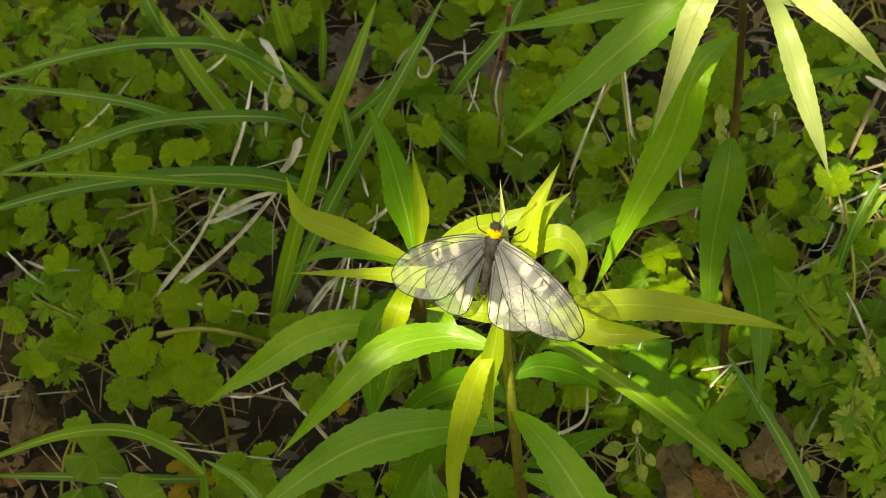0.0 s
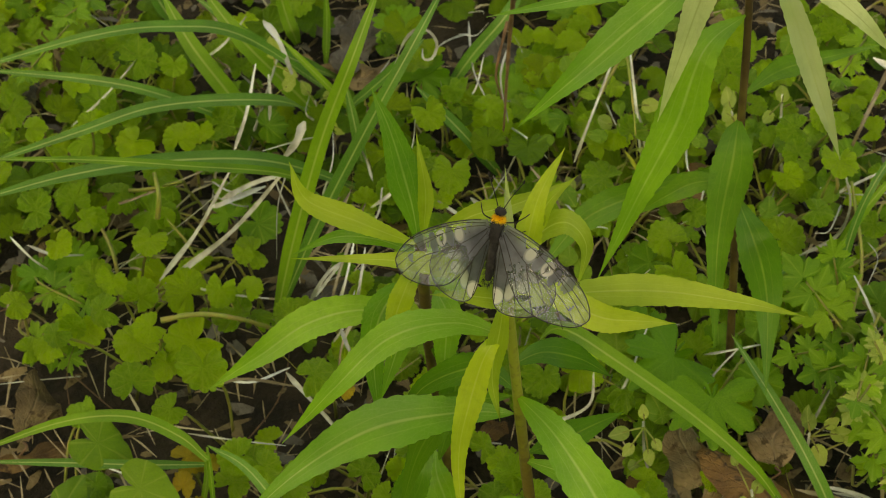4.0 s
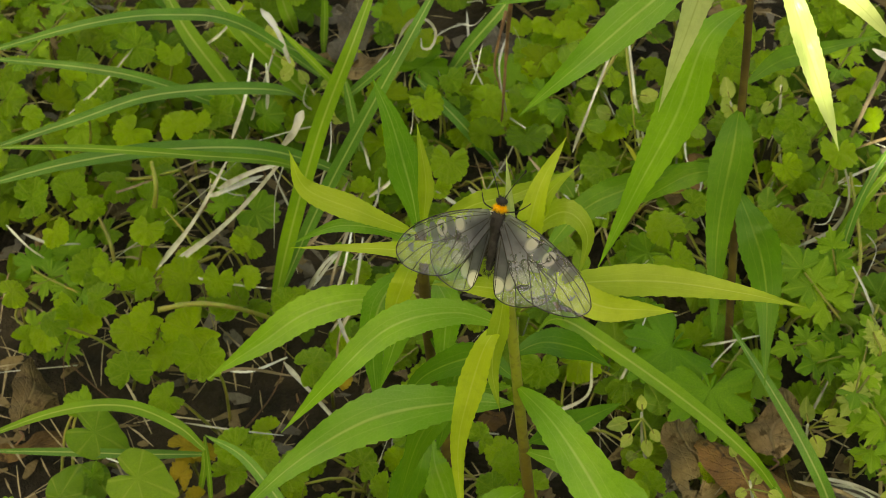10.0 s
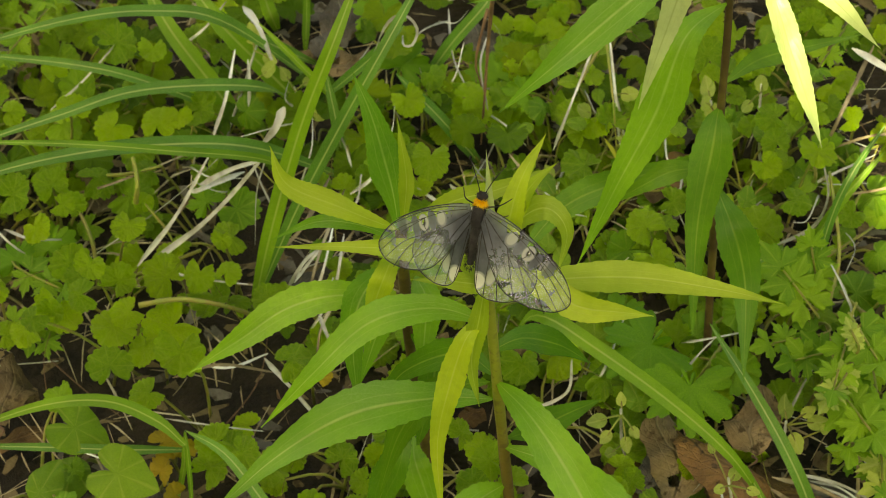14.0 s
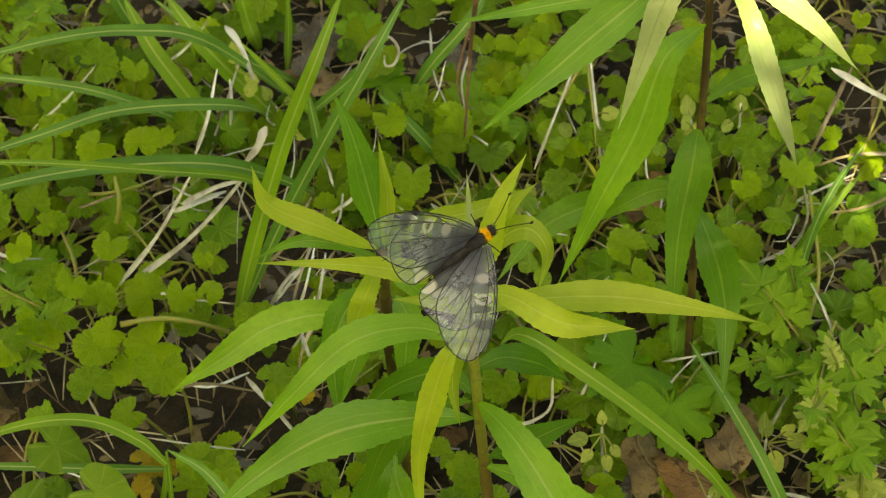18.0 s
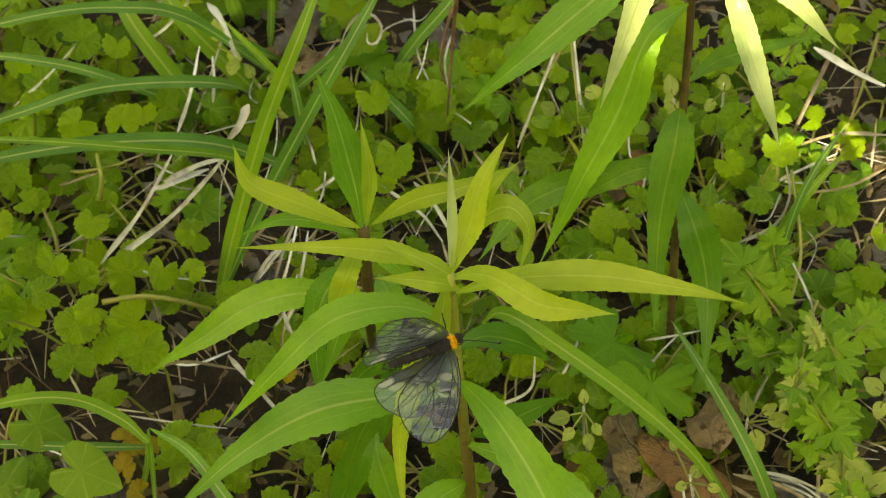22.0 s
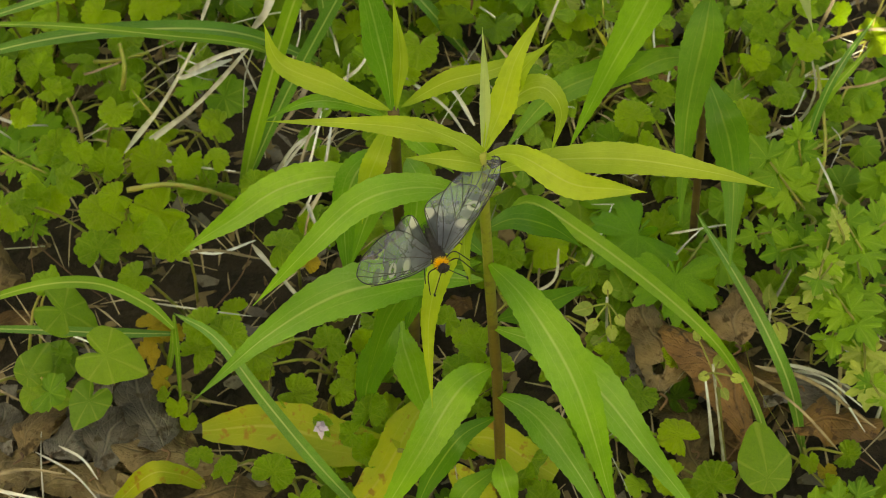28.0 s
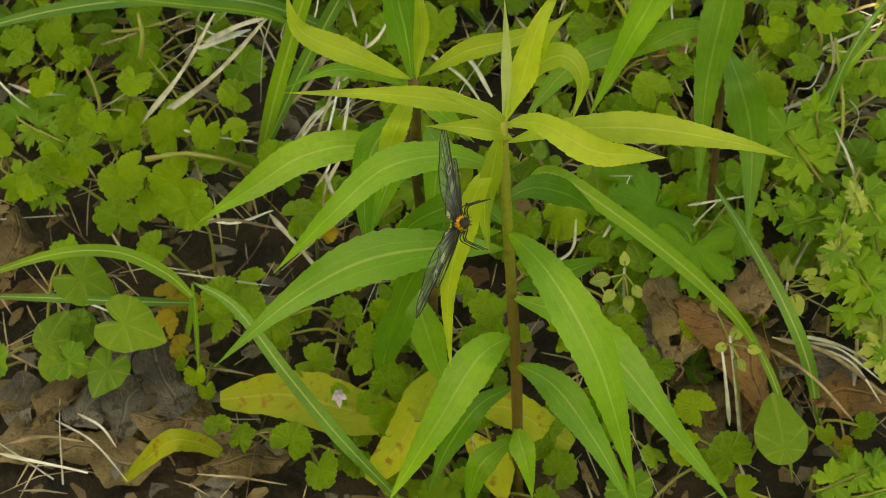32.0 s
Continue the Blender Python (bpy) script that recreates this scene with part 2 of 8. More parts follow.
M_DEAD = leaf_material("dead_leaf", (0.175, 0.140, 0.066), (0.045, 0.036, 0.017), (0.36, 0.30, 0.17), 0.14, 0.65, spots=(0.065, 0.046, 0.02), bump=0.9, vary=0.6)
M_RUST = leaf_material("russet_dead_leaf", (0.175, 0.115, 0.038), (0.05, 0.032, 0.012), (0.30, 0.20, 0.08), 0.16, 0.55, spots=(0.07, 0.04, 0.015), bump=0.9, vary=0.6)
M_GREY = leaf_material("grey_dead_leaf", (0.165, 0.165, 0.145), (0.042, 0.042, 0.036), (0.33, 0.32, 0.27), 0.1, 0.7, spots=(0.06, 0.052, 0.035), bump=0.9, vary=0.6)
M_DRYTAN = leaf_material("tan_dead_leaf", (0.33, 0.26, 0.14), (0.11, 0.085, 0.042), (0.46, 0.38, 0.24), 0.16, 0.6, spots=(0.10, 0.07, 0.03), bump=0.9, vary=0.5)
M_CHESTNUT = leaf_material("chestnut_dead_leaf", (0.30, 0.165, 0.055), (0.15, 0.08, 0.027), (0.40, 0.25, 0.11), 0.16, 0.42, spots=(0.09, 0.05, 0.018), bump=0.9, vary=0.4, gloss=0.5)
M_PETAL = plain_material("pale_petal", (0.70, 0.66, 0.82), (0.55, 0.48, 0.72), 250.0, 0.5, 0.1, None, 0.3)

# ---- building helpers ----
def thing(name, at, label, category, group="", kind=""):
    ob = new(name)
    ob.empty_display_size = 0.02
    ob.location = at
    return tagged(ob, label, category, group, kind)


def mesh_of(name, bm, material):
    me = bpy.data.meshes.new(name)
    bm.to_mesh(me)
    bm.free()
    me.materials.append(material)
    for f in me.polygons:
        f.use_smooth = True
    return me


def part(name, bm, material, parent, label=""):
    """One mesh under a thing; its vertices are given in the parent's space."""
    ob = new(name, mesh_of(name, bm, material))
    ob.parent = parent
    return tagged(ob, label) if label else ob


def placed(name, me, parent, m):
    """A part that shares a mesh, at the pose m of its parent's space."""
    ob = new(name, me)
    ob.parent = parent
    ob.matrix_basis = m
    return ob


def spline(pts, s):
    """A smooth curve through the points, at s from 0 to 1."""
    k = len(pts) - 1
    x = min(s * k, k - 1e-6)
    i = int(x)
    f = x - i
    a, b, c, d = pts[max(i - 1, 0)], pts[i], pts[i + 1], pts[min(i + 2, k)]
    if i == 0:
        a = b * 2 - c
    if i == k - 1:
        d = c * 2 - b
    return 0.5 * (2 * b + (c - a) * f + (2 * a - 5 * b + 4 * c - d) * f * f + (3 * b - a - 3 * c + d) * f**3)


def lance(s):
    return max(0.03, min(1.0, (s / 0.42) ** 0.75) if s < 0.42 else max(0.0, 1 - ((s - 0.42) / 0.58) ** 1.45) ** 1.12)


def strap(s):
    return max(0.02, min(1.0, 0.45 + 2.2 * s) * max(0.0, 1 - s**4) ** 0.8)


def ribbon(pts, origin, width, profile=lance, seg=18, fold=0.25, wave=0.06, teeth=0.0, face=(0, -0.5, 0.86), twist=0.0, seed=0):
    """A blade along the points, folded a little along its midrib, with a wavy edge."""
    rng = random.Random(seed)
    ph, pts, origin = rng.uniform(0, 6), [Vector(p) for p in pts], Vector(origin)
    bm = bmesh.new()
    uv = bm.loops.layers.uv.new("UVMap")
    across = (-1.0, -0.55, 0.0, 0.55, 1.0)
    rows, keep, last = [], {}, None
    for i in range(seg + 1):
        s = i / seg
        p = spline(pts, s)
        tan = (spline(pts, min(1, s + 0.02)) - spline(pts, max(0, s - 0.02))).normalized()
        side = tan.cross(Vector(face))
        if side.length < 0.15 and last:
            side = last.copy()
        side.normalize()
        if last and side.dot(last) < 0:
            side = -side
        last = side
        up = side.cross(tan).normalized()
        side = Matrix.Rotation(twist * s, 3, tan) @ side
        up = Matrix.Rotation(twist * s, 3, tan) @ up
        w = width * 0.5 * profile(s) * (1 + 0.6 * wave * math.sin(s * 9 + ph * 2))
        p = p + side * (w * wave * 0.8 * math.sin(s * 6.5 + ph))
        row = []
        for a in across:
            edge = abs(a)
            bite = ((i + (2 if a > 0 else 0)) % 4) / 3
            jag = 1 + (teeth * (1 - 2 * bite) * (0.5 + rng.random()) if edge == 1 and 0.12 < s < 0.97 else 0)
            lift = w * fold * (edge**1.3) + w * wave * edge * math.sin(s * 17 + ph + (2.1 if a > 0 else 0))
            v = bm.verts.new(p + side * (a * w * jag) + up * lift - origin)
            keep[v] = (0.5 + 0.5 * a, s)
            row.append(v)
        rows.append(row)
    for r0, r1 in zip(rows, rows[1:]):
        for j in range(len(across) - 1):
            f = bm.faces.new((r0[j], r0[j + 1], r1[j + 1], r1[j]))
            for loop in f.loops:
                loop[uv].uv = keep[loop.vert]
    return bm


def tube(pts, origin, r0, r1, seg=10, sides=6, bm=None, lumps=0.0):
    bm = bm or bmesh.new()
    pts, origin, rings = [Vector(p) for p in pts], Vector(origin), []
    for i in range(seg + 1):
        s = i / seg
        p = spline(pts, s) - origin
        tan = (spline(pts, min(1, s + 0.03)) - spline(pts, max(0, s - 0.03))).normalized()
        a = tan.orthogonal().normalized() if not rings else (a - tan * a.dot(tan)).normalized()
        b = tan.cross(a)
        r = (r0 + (r1 - r0) * s) * (1 + lumps * math.sin(i * 2.4))
        rings.append([bm.verts.new(p + (a * math.cos(k / sides * math.tau) + b * math.sin(k / sides * math.tau)) * r) for k in range(sides)])
    for q0, q1 in zip(rings, rings[1:]):
        for k in range(sides):
            bm.faces.new((q0[k], q0[(k + 1) % sides], q1[(k + 1) % sides], q1[k]))
    bm.faces.new(rings[0][::-1])
    bm.faces.new(rings[-1])
    return bm


def disc_leaf(radius_at, rings=4, spokes=44, cup=0.18, ruffle=0.05, seed=0, about=(0.5, 0.18), pleat=0.06, folds=0):
    """A flat leaf of unit size round its stalk's end, whose rim is radius_at(angle); angle 0 points to the tip, +y."""
    rng = random.Random(seed)
    ph = [rng.uniform(0, 6) for _ in range(3)]
    bm = bmesh.new()
    uv = bm.loops.layers.uv.new("UVMap")
    mid = bm.verts.new((0, 0, 0))
    keep = {mid: (about[0], about[1])}
    grid = []
    for i in range(1, rings + 1):
        row = []
        for k in range(spokes):
            a = k / spokes * math.tau
            q = i / rings
            full = radius_at(a)
            r = q * (full if i > rings - 2 else full * 0.6 + 0.4 * min(full, 0.55))
            x, y = r * math.sin(a), r * math.cos(a)
            z = cup * r * r + ruffle * q * q * (math.sin(3 * a + ph[0]) + 0.7 * math.sin(5 * a + ph[1])) - pleat * q * math.cos(7 * a + ph[1]) * r + 0.045 * math.sin(9 * x + ph[2]) * math.sin(11 * y + ph[0]) * q
            if folds:
                z += 0.014 * q * math.cos(a * folds) + 0.05 * q * (1 - q * 0.5) * abs(math.cos(a * 3.5 + ph[2] * 0.2)) + 0.035 * noise.noise((x * 4.5, y * 4.5, ph[0]))
            v = bm.verts.new((x, y, z))
            keep[v] = (about[0] + x * 0.5, about[1] + y * 0.5)
            row.append(v)
        grid.append(row)
    for k in range(spokes):
        j = (k + 1) % spokes
        faces = [bm.faces.new((mid, grid[0][j], grid[0][k]))]
        faces += [bm.faces.new((g0[k], g0[j], g1[j], g1[k])) for g0, g1 in zip(grid, grid[1:])]
        for f in faces:
            for loop in f.loops:
                loop[uv].uv = keep[loop.vert]
    return bm


def scallop(a, lobes=11, depth=0.10, notch=0.6):
    """Rim of a round, scalloped leaf with a notch at its stalk."""
    t = (a + math.pi) % math.tau - math.pi
    base = 0.92 + 0.06 * math.cos(t)
    bite = max(0.0, (abs(t) - 2.55) / (math.pi - 2.55))
    return base * (1 - notch * bite**1.2) * (1 - depth * (1 - abs(math.cos(t * lobes / 2)) ** 0.6))


def heart_rim(a):
    t = abs((a + math.pi) % math.tau - math.pi)
    tip = max(0.0, 1 - t / 0.65)
    lobes = 0.16 * math.exp(-(((t - 2.3) / 0.6) ** 2))
    return (0.70 + 0.14 * max(0.0, 1 - t / 1.9) + 0.36 * tip**1.3 + lobes) * (1 - 0.7 * max(0.0, (t - 2.75) / 0.392) ** 1.1)


def egg_rim(a):
    t = abs((a + math.pi) % math.tau - math.pi)
    return 0.68 + 0.36 * max(0.0, 1 - t / 0.75) ** 1.3 + 0.03 * math.cos(2 * t)


def lobed_rim(a, lobes=5, deep=0.55):
    """Rim of a leaf cut into lobes, each with teeth of its own."""
    t = (a + math.pi) % math.tau - math.pi
    span = 2.45
    if abs(t) > span:
        return 0.25 + 0.15 * math.cos(t * 9)
    x = (t + span) / (2 * span) * lobes
    f = abs(x - math.floor(x) - 0.5) * 2
    return (1 - deep * f**2.6) * (1 - 0.17 * (1 - abs(math.cos(x * math.pi * 3 + math.pi / 2)) ** 0.9)) * (1 - 0.12 * abs(t) / span)


def face_to(at, normal, spin, size):
    """The pose of a leaf at a place, its face along normal, its tip turned by spin degrees, scaled."""
    q = Vector(normal).normalized().to_track_quat("Z", "Y")
    return Matrix.Translation(at) @ q.to_matrix().to_4x4() @ Matrix.Rotation(radians(spin), 4, "Z") @ Matrix.Scale(size, 4)


# ---- the ground ----
def ground():
    bm = bmesh.new()
    xs = [-400, -60, -8, -2, -1] + [-0.6 + 0.02 * i for i in range(61)] + [1, 2, 8, 60, 400]
    ys = [-400, -60, -8, -2, -0.9] + [-0.5 + 0.02 * i for i in range(71)] + [1.4, 2.5, 8, 60, 400]
    grid = []
    for y in ys:
        row = []
        for x in xs:
            near = abs(x) < 1 and abs(y) < 1.3
            z = 0.010 * noise.noise((x * 9, y * 9, 0)) + 0.006 * noise.noise((x * 31, y * 31, 4)) - 0.006 if near else -0.006
            row.append(bm.verts.new((x, y, z)))
        grid.append(row)
    for a, b in zip(grid, grid[1:]):
        for k in range(len(a) - 1):
            bm.faces.new((a[k], a[k + 1], b[k + 1], b[k]))
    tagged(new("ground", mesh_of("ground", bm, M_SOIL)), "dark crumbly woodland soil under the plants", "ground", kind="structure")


ground()

# ---- kinds of plants ----
M_YELLOW = leaf_material("yellow_tip", (0.42, 0.44, 0.06), (0.32, 0.36, 0.04), (0.5, 0.5, 0.12), 0.4)
M_YELLOWIVY = leaf_material("yellowing_leaf", (0.42, 0.36, 0.03), (0.30, 0.24, 0.03), (0.24, 0.24, 0.03), 0.35, 0.55, "fan", bump=0.5)
made = [0]


def stem(plant, pts, r0, r1, material):
    part("stem", tube(pts, plant.location, r0, r1, 16, 8, None, 0.05), material, plant, "ridged upright stem")


def leaf(plant, material, width, pts, fold=0.25, twist=0.0):
    made[0] += 1
    return part("leaf", ribbon(pts, plant.location, width, lance, 92, fold, 0.11, 0.035, twist=twist, seed=made[0]), material, plant)


def blade(tuft, material, width, pts):
    made[0] += 1
    part("blade", ribbon(pts, tuft.location, width, strap, 26, 0.3, 0.03, seed=made[0]), material, tuft)


def dry_stalk(pts, width, material, label, flat=1):
    made[0] += 1
    base = Vector(min(pts, key=lambda p: p[2]))
    bm = ribbon(pts, base, width, lambda s: min(1.0, 0.25 + 5 * s) * (0.9 + 0.1 * math.sin(s * 9)) * max(0.35, 1 - 0.65 * s**3), 18, 0.5, 0.14, seed=made[0]) if flat else tube(pts, base, width * 0.5, width * 0.14, 14, 6, None, 0.15)
    ob = new("dry_stalk", mesh_of("dry_stalk", bm, material))
    ob.location = base
    tagged(ob, label, "stalk", "dry stalks")


def crenate(a, teeth, depth, lobing, ph):
    """Rim of a kidney-shaped leaf with rounded teeth of uneven size and a deep notch at its stalk."""
    t = (a + math.pi) % math.tau - math.pi
    bite = max(0.0, (abs(t) - 2.5) / (math.pi - 2.5))
    u = t + 0.09 * math.sin(3 * t + ph)
    tooth = abs(math.cos(u * teeth / 2)) ** 0.55
    broad = abs(math.cos(u * 2.5)) ** 0.7
    return (0.90 + 0.05 * math.cos(2 * t + ph)) * (1 - 0.86 * bite**0.9) * (1 - depth * (1 - tooth)) * (1 - lobing * (1 - broad)) * (1 + 0.04 * math.sin(2 * t + ph * 2))


IVY = [mesh_of("leaf", disc_leaf(lambda a, d=d, k=k, i=i: crenate(a, k, d, 0.03, i * 1.7), 8, 136, c, 0.10, i, pleat=0.03, folds=k), M_IVY) for i, (d, k, c) in enumerate(((0.12, 17, 0.1), (0.14, 15, 0.24), (0.11, 19, -0.16), (0.13, 15, 0.38), (0.12, 17, -0.34), (0.15, 13, 0.05), (0.13, 17, -0.5)))]
IVY_OF = {M_IVY: IVY}


def shared(meshes, material):
    """The same meshes in another skin."""
    if material not in IVY_OF:
        IVY_OF[material] = []
        for me in meshes:
            other = me.copy()
            other.materials[0] = material
            IVY_OF[material].append(other)
    return IVY_OF[material]


def ivy(at, leaves, material=M_IVY, label="low ground ivy with round scalloped green leaves", open_face=False):
    """Ground ivy: leaves are places and radii; every leaf has its stalk from the runner at the ground."""
    made[0] += 1
    rng = random.Random(made[0])
    clump = thing("ground_ivy", at, label if material is not M_YELLOWIVY else "ground ivy leaf turning yellow over the litter", "ground ivy", "ground ivy")
    for x, y, z, r in leaves:
        p = Vector((x, y, z)) - Vector(at)
        n = Vector((rng.uniform(-0.6, 0.6), -0.35 + rng.uniform(-0.5, 0.35), 0.9)).normalized()
        if open_face:
            n = Vector((rng.uniform(-0.3, 0.3), rng.uniform(-0.75, -0.25), 0.9)).normalized()
        spin = rng.uniform(0, 360)
        m = face_to(p, n, spin, r)
        lf = placed("leaf", rng.choice(shared(IVY, material)), clump, m)
        foot = Vector((rng.uniform(-0.006, 0.006), rng.uniform(-0.004, 0.008), -0.004))
        mid = (p + foot) * 0.5 + Vector((rng.uniform(-0.004, 0.004), 0.004, 0.004))
        part("leaf_stalk", tube([foot, mid, p - n * 0.0006], (0, 0, 0), 0.0007, 0.0005, 6, 5), M_STALK, clump)
    return clump


def single(name, me, at, r, spin, n, foot, label, category, stalk=M_STALK):
    """A herb with one leaf in view, on its stalk."""
    ob = thing(name, foot, label, category, category + " plants")
    p = Vector(at) - Vector(foot)
    n = Vector(n).normalized()
    placed("leaf", me, ob, face_to(p, n, spin, r))
    part("leaf_stalk", tube([(0, 0, -0.003), p * 0.5 + Vector((0, 0.004, 0)), p - n * 0.0006], (0, 0, 0), 0.0009, 0.0006, 8, 6), stalk, ob)


HEART = mesh_of("leaf", disc_leaf(heart_rim, 5, 64, -0.16, 0.03, 3, pleat=0.0), M_HEART)
EGG = mesh_of("leaf", disc_leaf(egg_rim, 4, 40, -0.2, 0.03, 4, (0.5, 0.35)), M_HEART)
PALM = [mesh_of("leaf", disc_leaf(lambda a, k=k: lobed_rim(a, 5, k), 6, 150, -0.12, 0.09, i), M_PALM) for i, k in enumerate((0.38, 0.46))]


def heart(at, r, spin, n, foot):
    single("violet", HEART, at, r * 1.2, spin, n, foot, "smooth heart-shaped green leaf above the litter", "violet")


def egg(at, r, spin, n, foot):
    single("seedling", EGG, at, r * 1.25, spin, n, foot, "small smooth oval green seedling leaf", "seedling")


def palm(at, r, spin, n, foot):
    made[0] += 1
    single("buttercup_plant", PALM[made[0] % 2], at, r, spin, n, foot, "dark green lobed and toothed low leaf", "buttercup")


def cut_leaf(a, b, width, young=False):
    """A parsley-like leaf: a stalk with toothed leaflets in pairs."""
    made[0] += 1
    rng = random.Random(made[0])
    a, b = Vector(a), Vector(b)
    foot = Vector((a.x + rng.uniform(-0.01, 0.01), a.y + 0.02, 0))
    ob = thing("chervil_plant", foot, "pale unfolding parsley-like shoot" if young else "finely cut light green parsley-like leaf", "herb", "cut-leaved herbs")
    part("leaf_stalk", tube([foot - Vector((0, 0, 0.003)), (foot + a) / 2 + Vector((0, 0, 0.008)), a, b], foot, 0.0008, 0.0004, 12, 5), M_STALK, ob)
    way = (b - a).normalized()
    n = Vector((rng.uniform(-0.2, 0.2), -0.4, 0.9)).normalized()
    side = way.cross(n).normalized()
    for s, w in ((0.3, 0.95), (0.72, 0.85), (1.0, 0.95)):
        for sg in ((-1, 1) if s < 1 else (0,)):
            d = (side * sg + way * (0.55 if sg else 1)).normalized()
            p = a + (b - a) * s - foot
            y, z = d, (n + Vector((0, 0, rng.uniform(-0.2, 0.2)))).normalized()
            x = y.cross(z).normalized()
            z = x.cross(y)
            r = width * 0.5 * w
            m = Matrix((x, y, z)).transposed().to_4x4() @ Matrix.Scale(r, 4)
            m.translation = p + d * r * 0.15
            placed("leaflet", (CUT_YOUNG if young else CUT)[rng.randrange(3)], ob, m)


def cut_rim(a, lobes=7, deep=0.55):
    t = (a + math.pi) % math.tau - math.pi
    span = 2.1
    if abs(t) > span:
        return 0.12
    x = (t + span) / (2 * span) * lobes
    peak = 1 - abs(x - math.floor(x) - 0.5) * 2
    tooth = 1 - abs(x * 3 - math.floor(x * 3) - 0.5) * 2
    return (1 - deep + deep * peak**0.55) * (1 - 0.30 * abs(t) / span) * (0.84 + 0.2 * tooth)


CUT = [mesh_of("leaflet", disc_leaf(lambda a, k=k: cut_rim(a, k, 0.52), 5, 126, -0.15, 0.08, 20 + k, pleat=0.0), M_HERB) for k in (3, 5, 3)]
CUT_YOUNG = [me.copy() for me in CUT]
for me in CUT_YOUNG:
    me.materials[0] = M_CHICK


def dead_leaf(at, length, width, spin, material, curl=0.3, stalked=True, hole=False):
    """A curled, crumpled leaf on the soil, with its stalk where it shows."""
    made[0] += 1
    rng = random.Random(made[0])
    h = length / 2
    pts = [(0, -h, 0.002), (rng.uniform(-0.1, 0.1) * h, -h * 0.3, h * curl * 0.4), (rng.uniform(-0.1, 0.1) * h, h * 0.35, h * curl * 0.45), (0, h, 0.001)]
    bm = ribbon(pts, (0, 0, 0), width, lambda s: max(0.05, math.sin(math.pi * min(1, s * 0.93 + 0.05)) ** 0.7), 22, -curl * 0.9, 0.3, 0.04, (0, 0, 1), rng.uniform(-0.5, 0.5), made[0])
    for v in bm.verts:
        q = Vector((v.co.x * 90, v.co.y * 90, made[0]))
        v.co += Vector((noise.noise(q) * 0.1, noise.noise(q * 1.3) * 0.1, abs(noise.noise(q * 0.9)) * 0.22 + noise.noise(q * 3.1) * 0.06)) * width
    if hole:
        spot = Vector((width * 0.12, -h * 0.55, 0))
        bmesh.ops.delete(bm, geom=sorted(bm.faces, key=lambda f: (f.calc_center_median() - spot).xy.length)[:2], context="FACES")
    tone = "grey weathered fallen leaf on the soil" if material is M_GREY else "crumpled brown fallen leaf on the soil"
    m = Matrix.Translation(at) @ Matrix.Rotation(radians(spin), 4, "Z")
    if not stalked:
        ob = new("dead_leaf", mesh_of("dead_leaf", bm, material))
        ob.matrix_world = m
        return tagged(ob, tone, "dead leaf", "leaf litter")
    ob = thing("dead_leaf", at, tone, "dead leaf", "leaf litter")
    ob.rotation_euler = (0, 0, radians(spin))
    part("leaf_blade", bm, material, ob)
    part("leaf_stalk", tube([(0, -h, 0.002), (0.002, -h * 1.15, 0.003), (-0.001, -h * 1.3, 0.001)], (0, 0, 0), 0.0006, 0.0004, 6, 5), M_TWIG, ob)
    return ob


def fallen_leaf(base, material, width, pts):
    made[0] += 1
    ob = thing("yellowed_leaf", base, "yellow brown-speckled old leaf lying low", "leaf", "old leaves")
    part("leaf_blade", ribbon(pts, base, width, lambda s: max(0.05, math.sin(math.pi * (0.06 + 0.9 * s)) ** 0.6), 30, 0.15, 0.12, 0.03, seed=made[0]), material, ob)
    a, b = Vector(pts[0]), Vector(pts[1])
    part("leaf_stalk", tube([a + (b - a) * 0.03, a - (b - a) * 0.06, a - (b - a) * 0.12 - Vector((0, 0, 0.003))], base, 0.0009, 0.0007, 6, 6), M_STALK, ob)


def flower(at):
    ob = thing("ivy_flower", at, "tiny pale violet two-lipped flower", "flower")
    part("flower_tube", tube([(0, 0.004, -0.012), (0, 0.002, -0.005), (0, -0.002, 0.0)], (0, 0, 0), 0.0007, 0.0016, 6, 8), M_PETAL, ob)
    for k, (x, y, z) in enumerate(((-0.0035, -0.004, -0.001), (0.0035, -0.004, -0.001), (0, -0.007, -0.004), (-0.0015, -0.002, 0.004), (0.0015, -0.002, 0.004))):
        part("petal", ribbon([(0, -0.0015, 0), (x * 0.4, y * 0.4 - 0.001, z * 0.4), (x * 0.75, y * 0.75, z * 0.75)], (0, 0, 0), 0.0022, lance, 6, 0.1, 0.2, seed=k), M_PETAL, ob)



def runner(pts, width, material=M_STALK):
    """A creeping stem of ground ivy."""
    base = Vector(min(pts, key=lambda p: p[2]))
    ob = new("ivy_runner", mesh_of("ivy_runner", tube(pts, base, width * 0.5, width * 0.36, 16, 7, None, 0.1), material))
    ob.location = base
    tagged(ob, "smooth green creeping runner of ground ivy", "runner", "ivy runners")


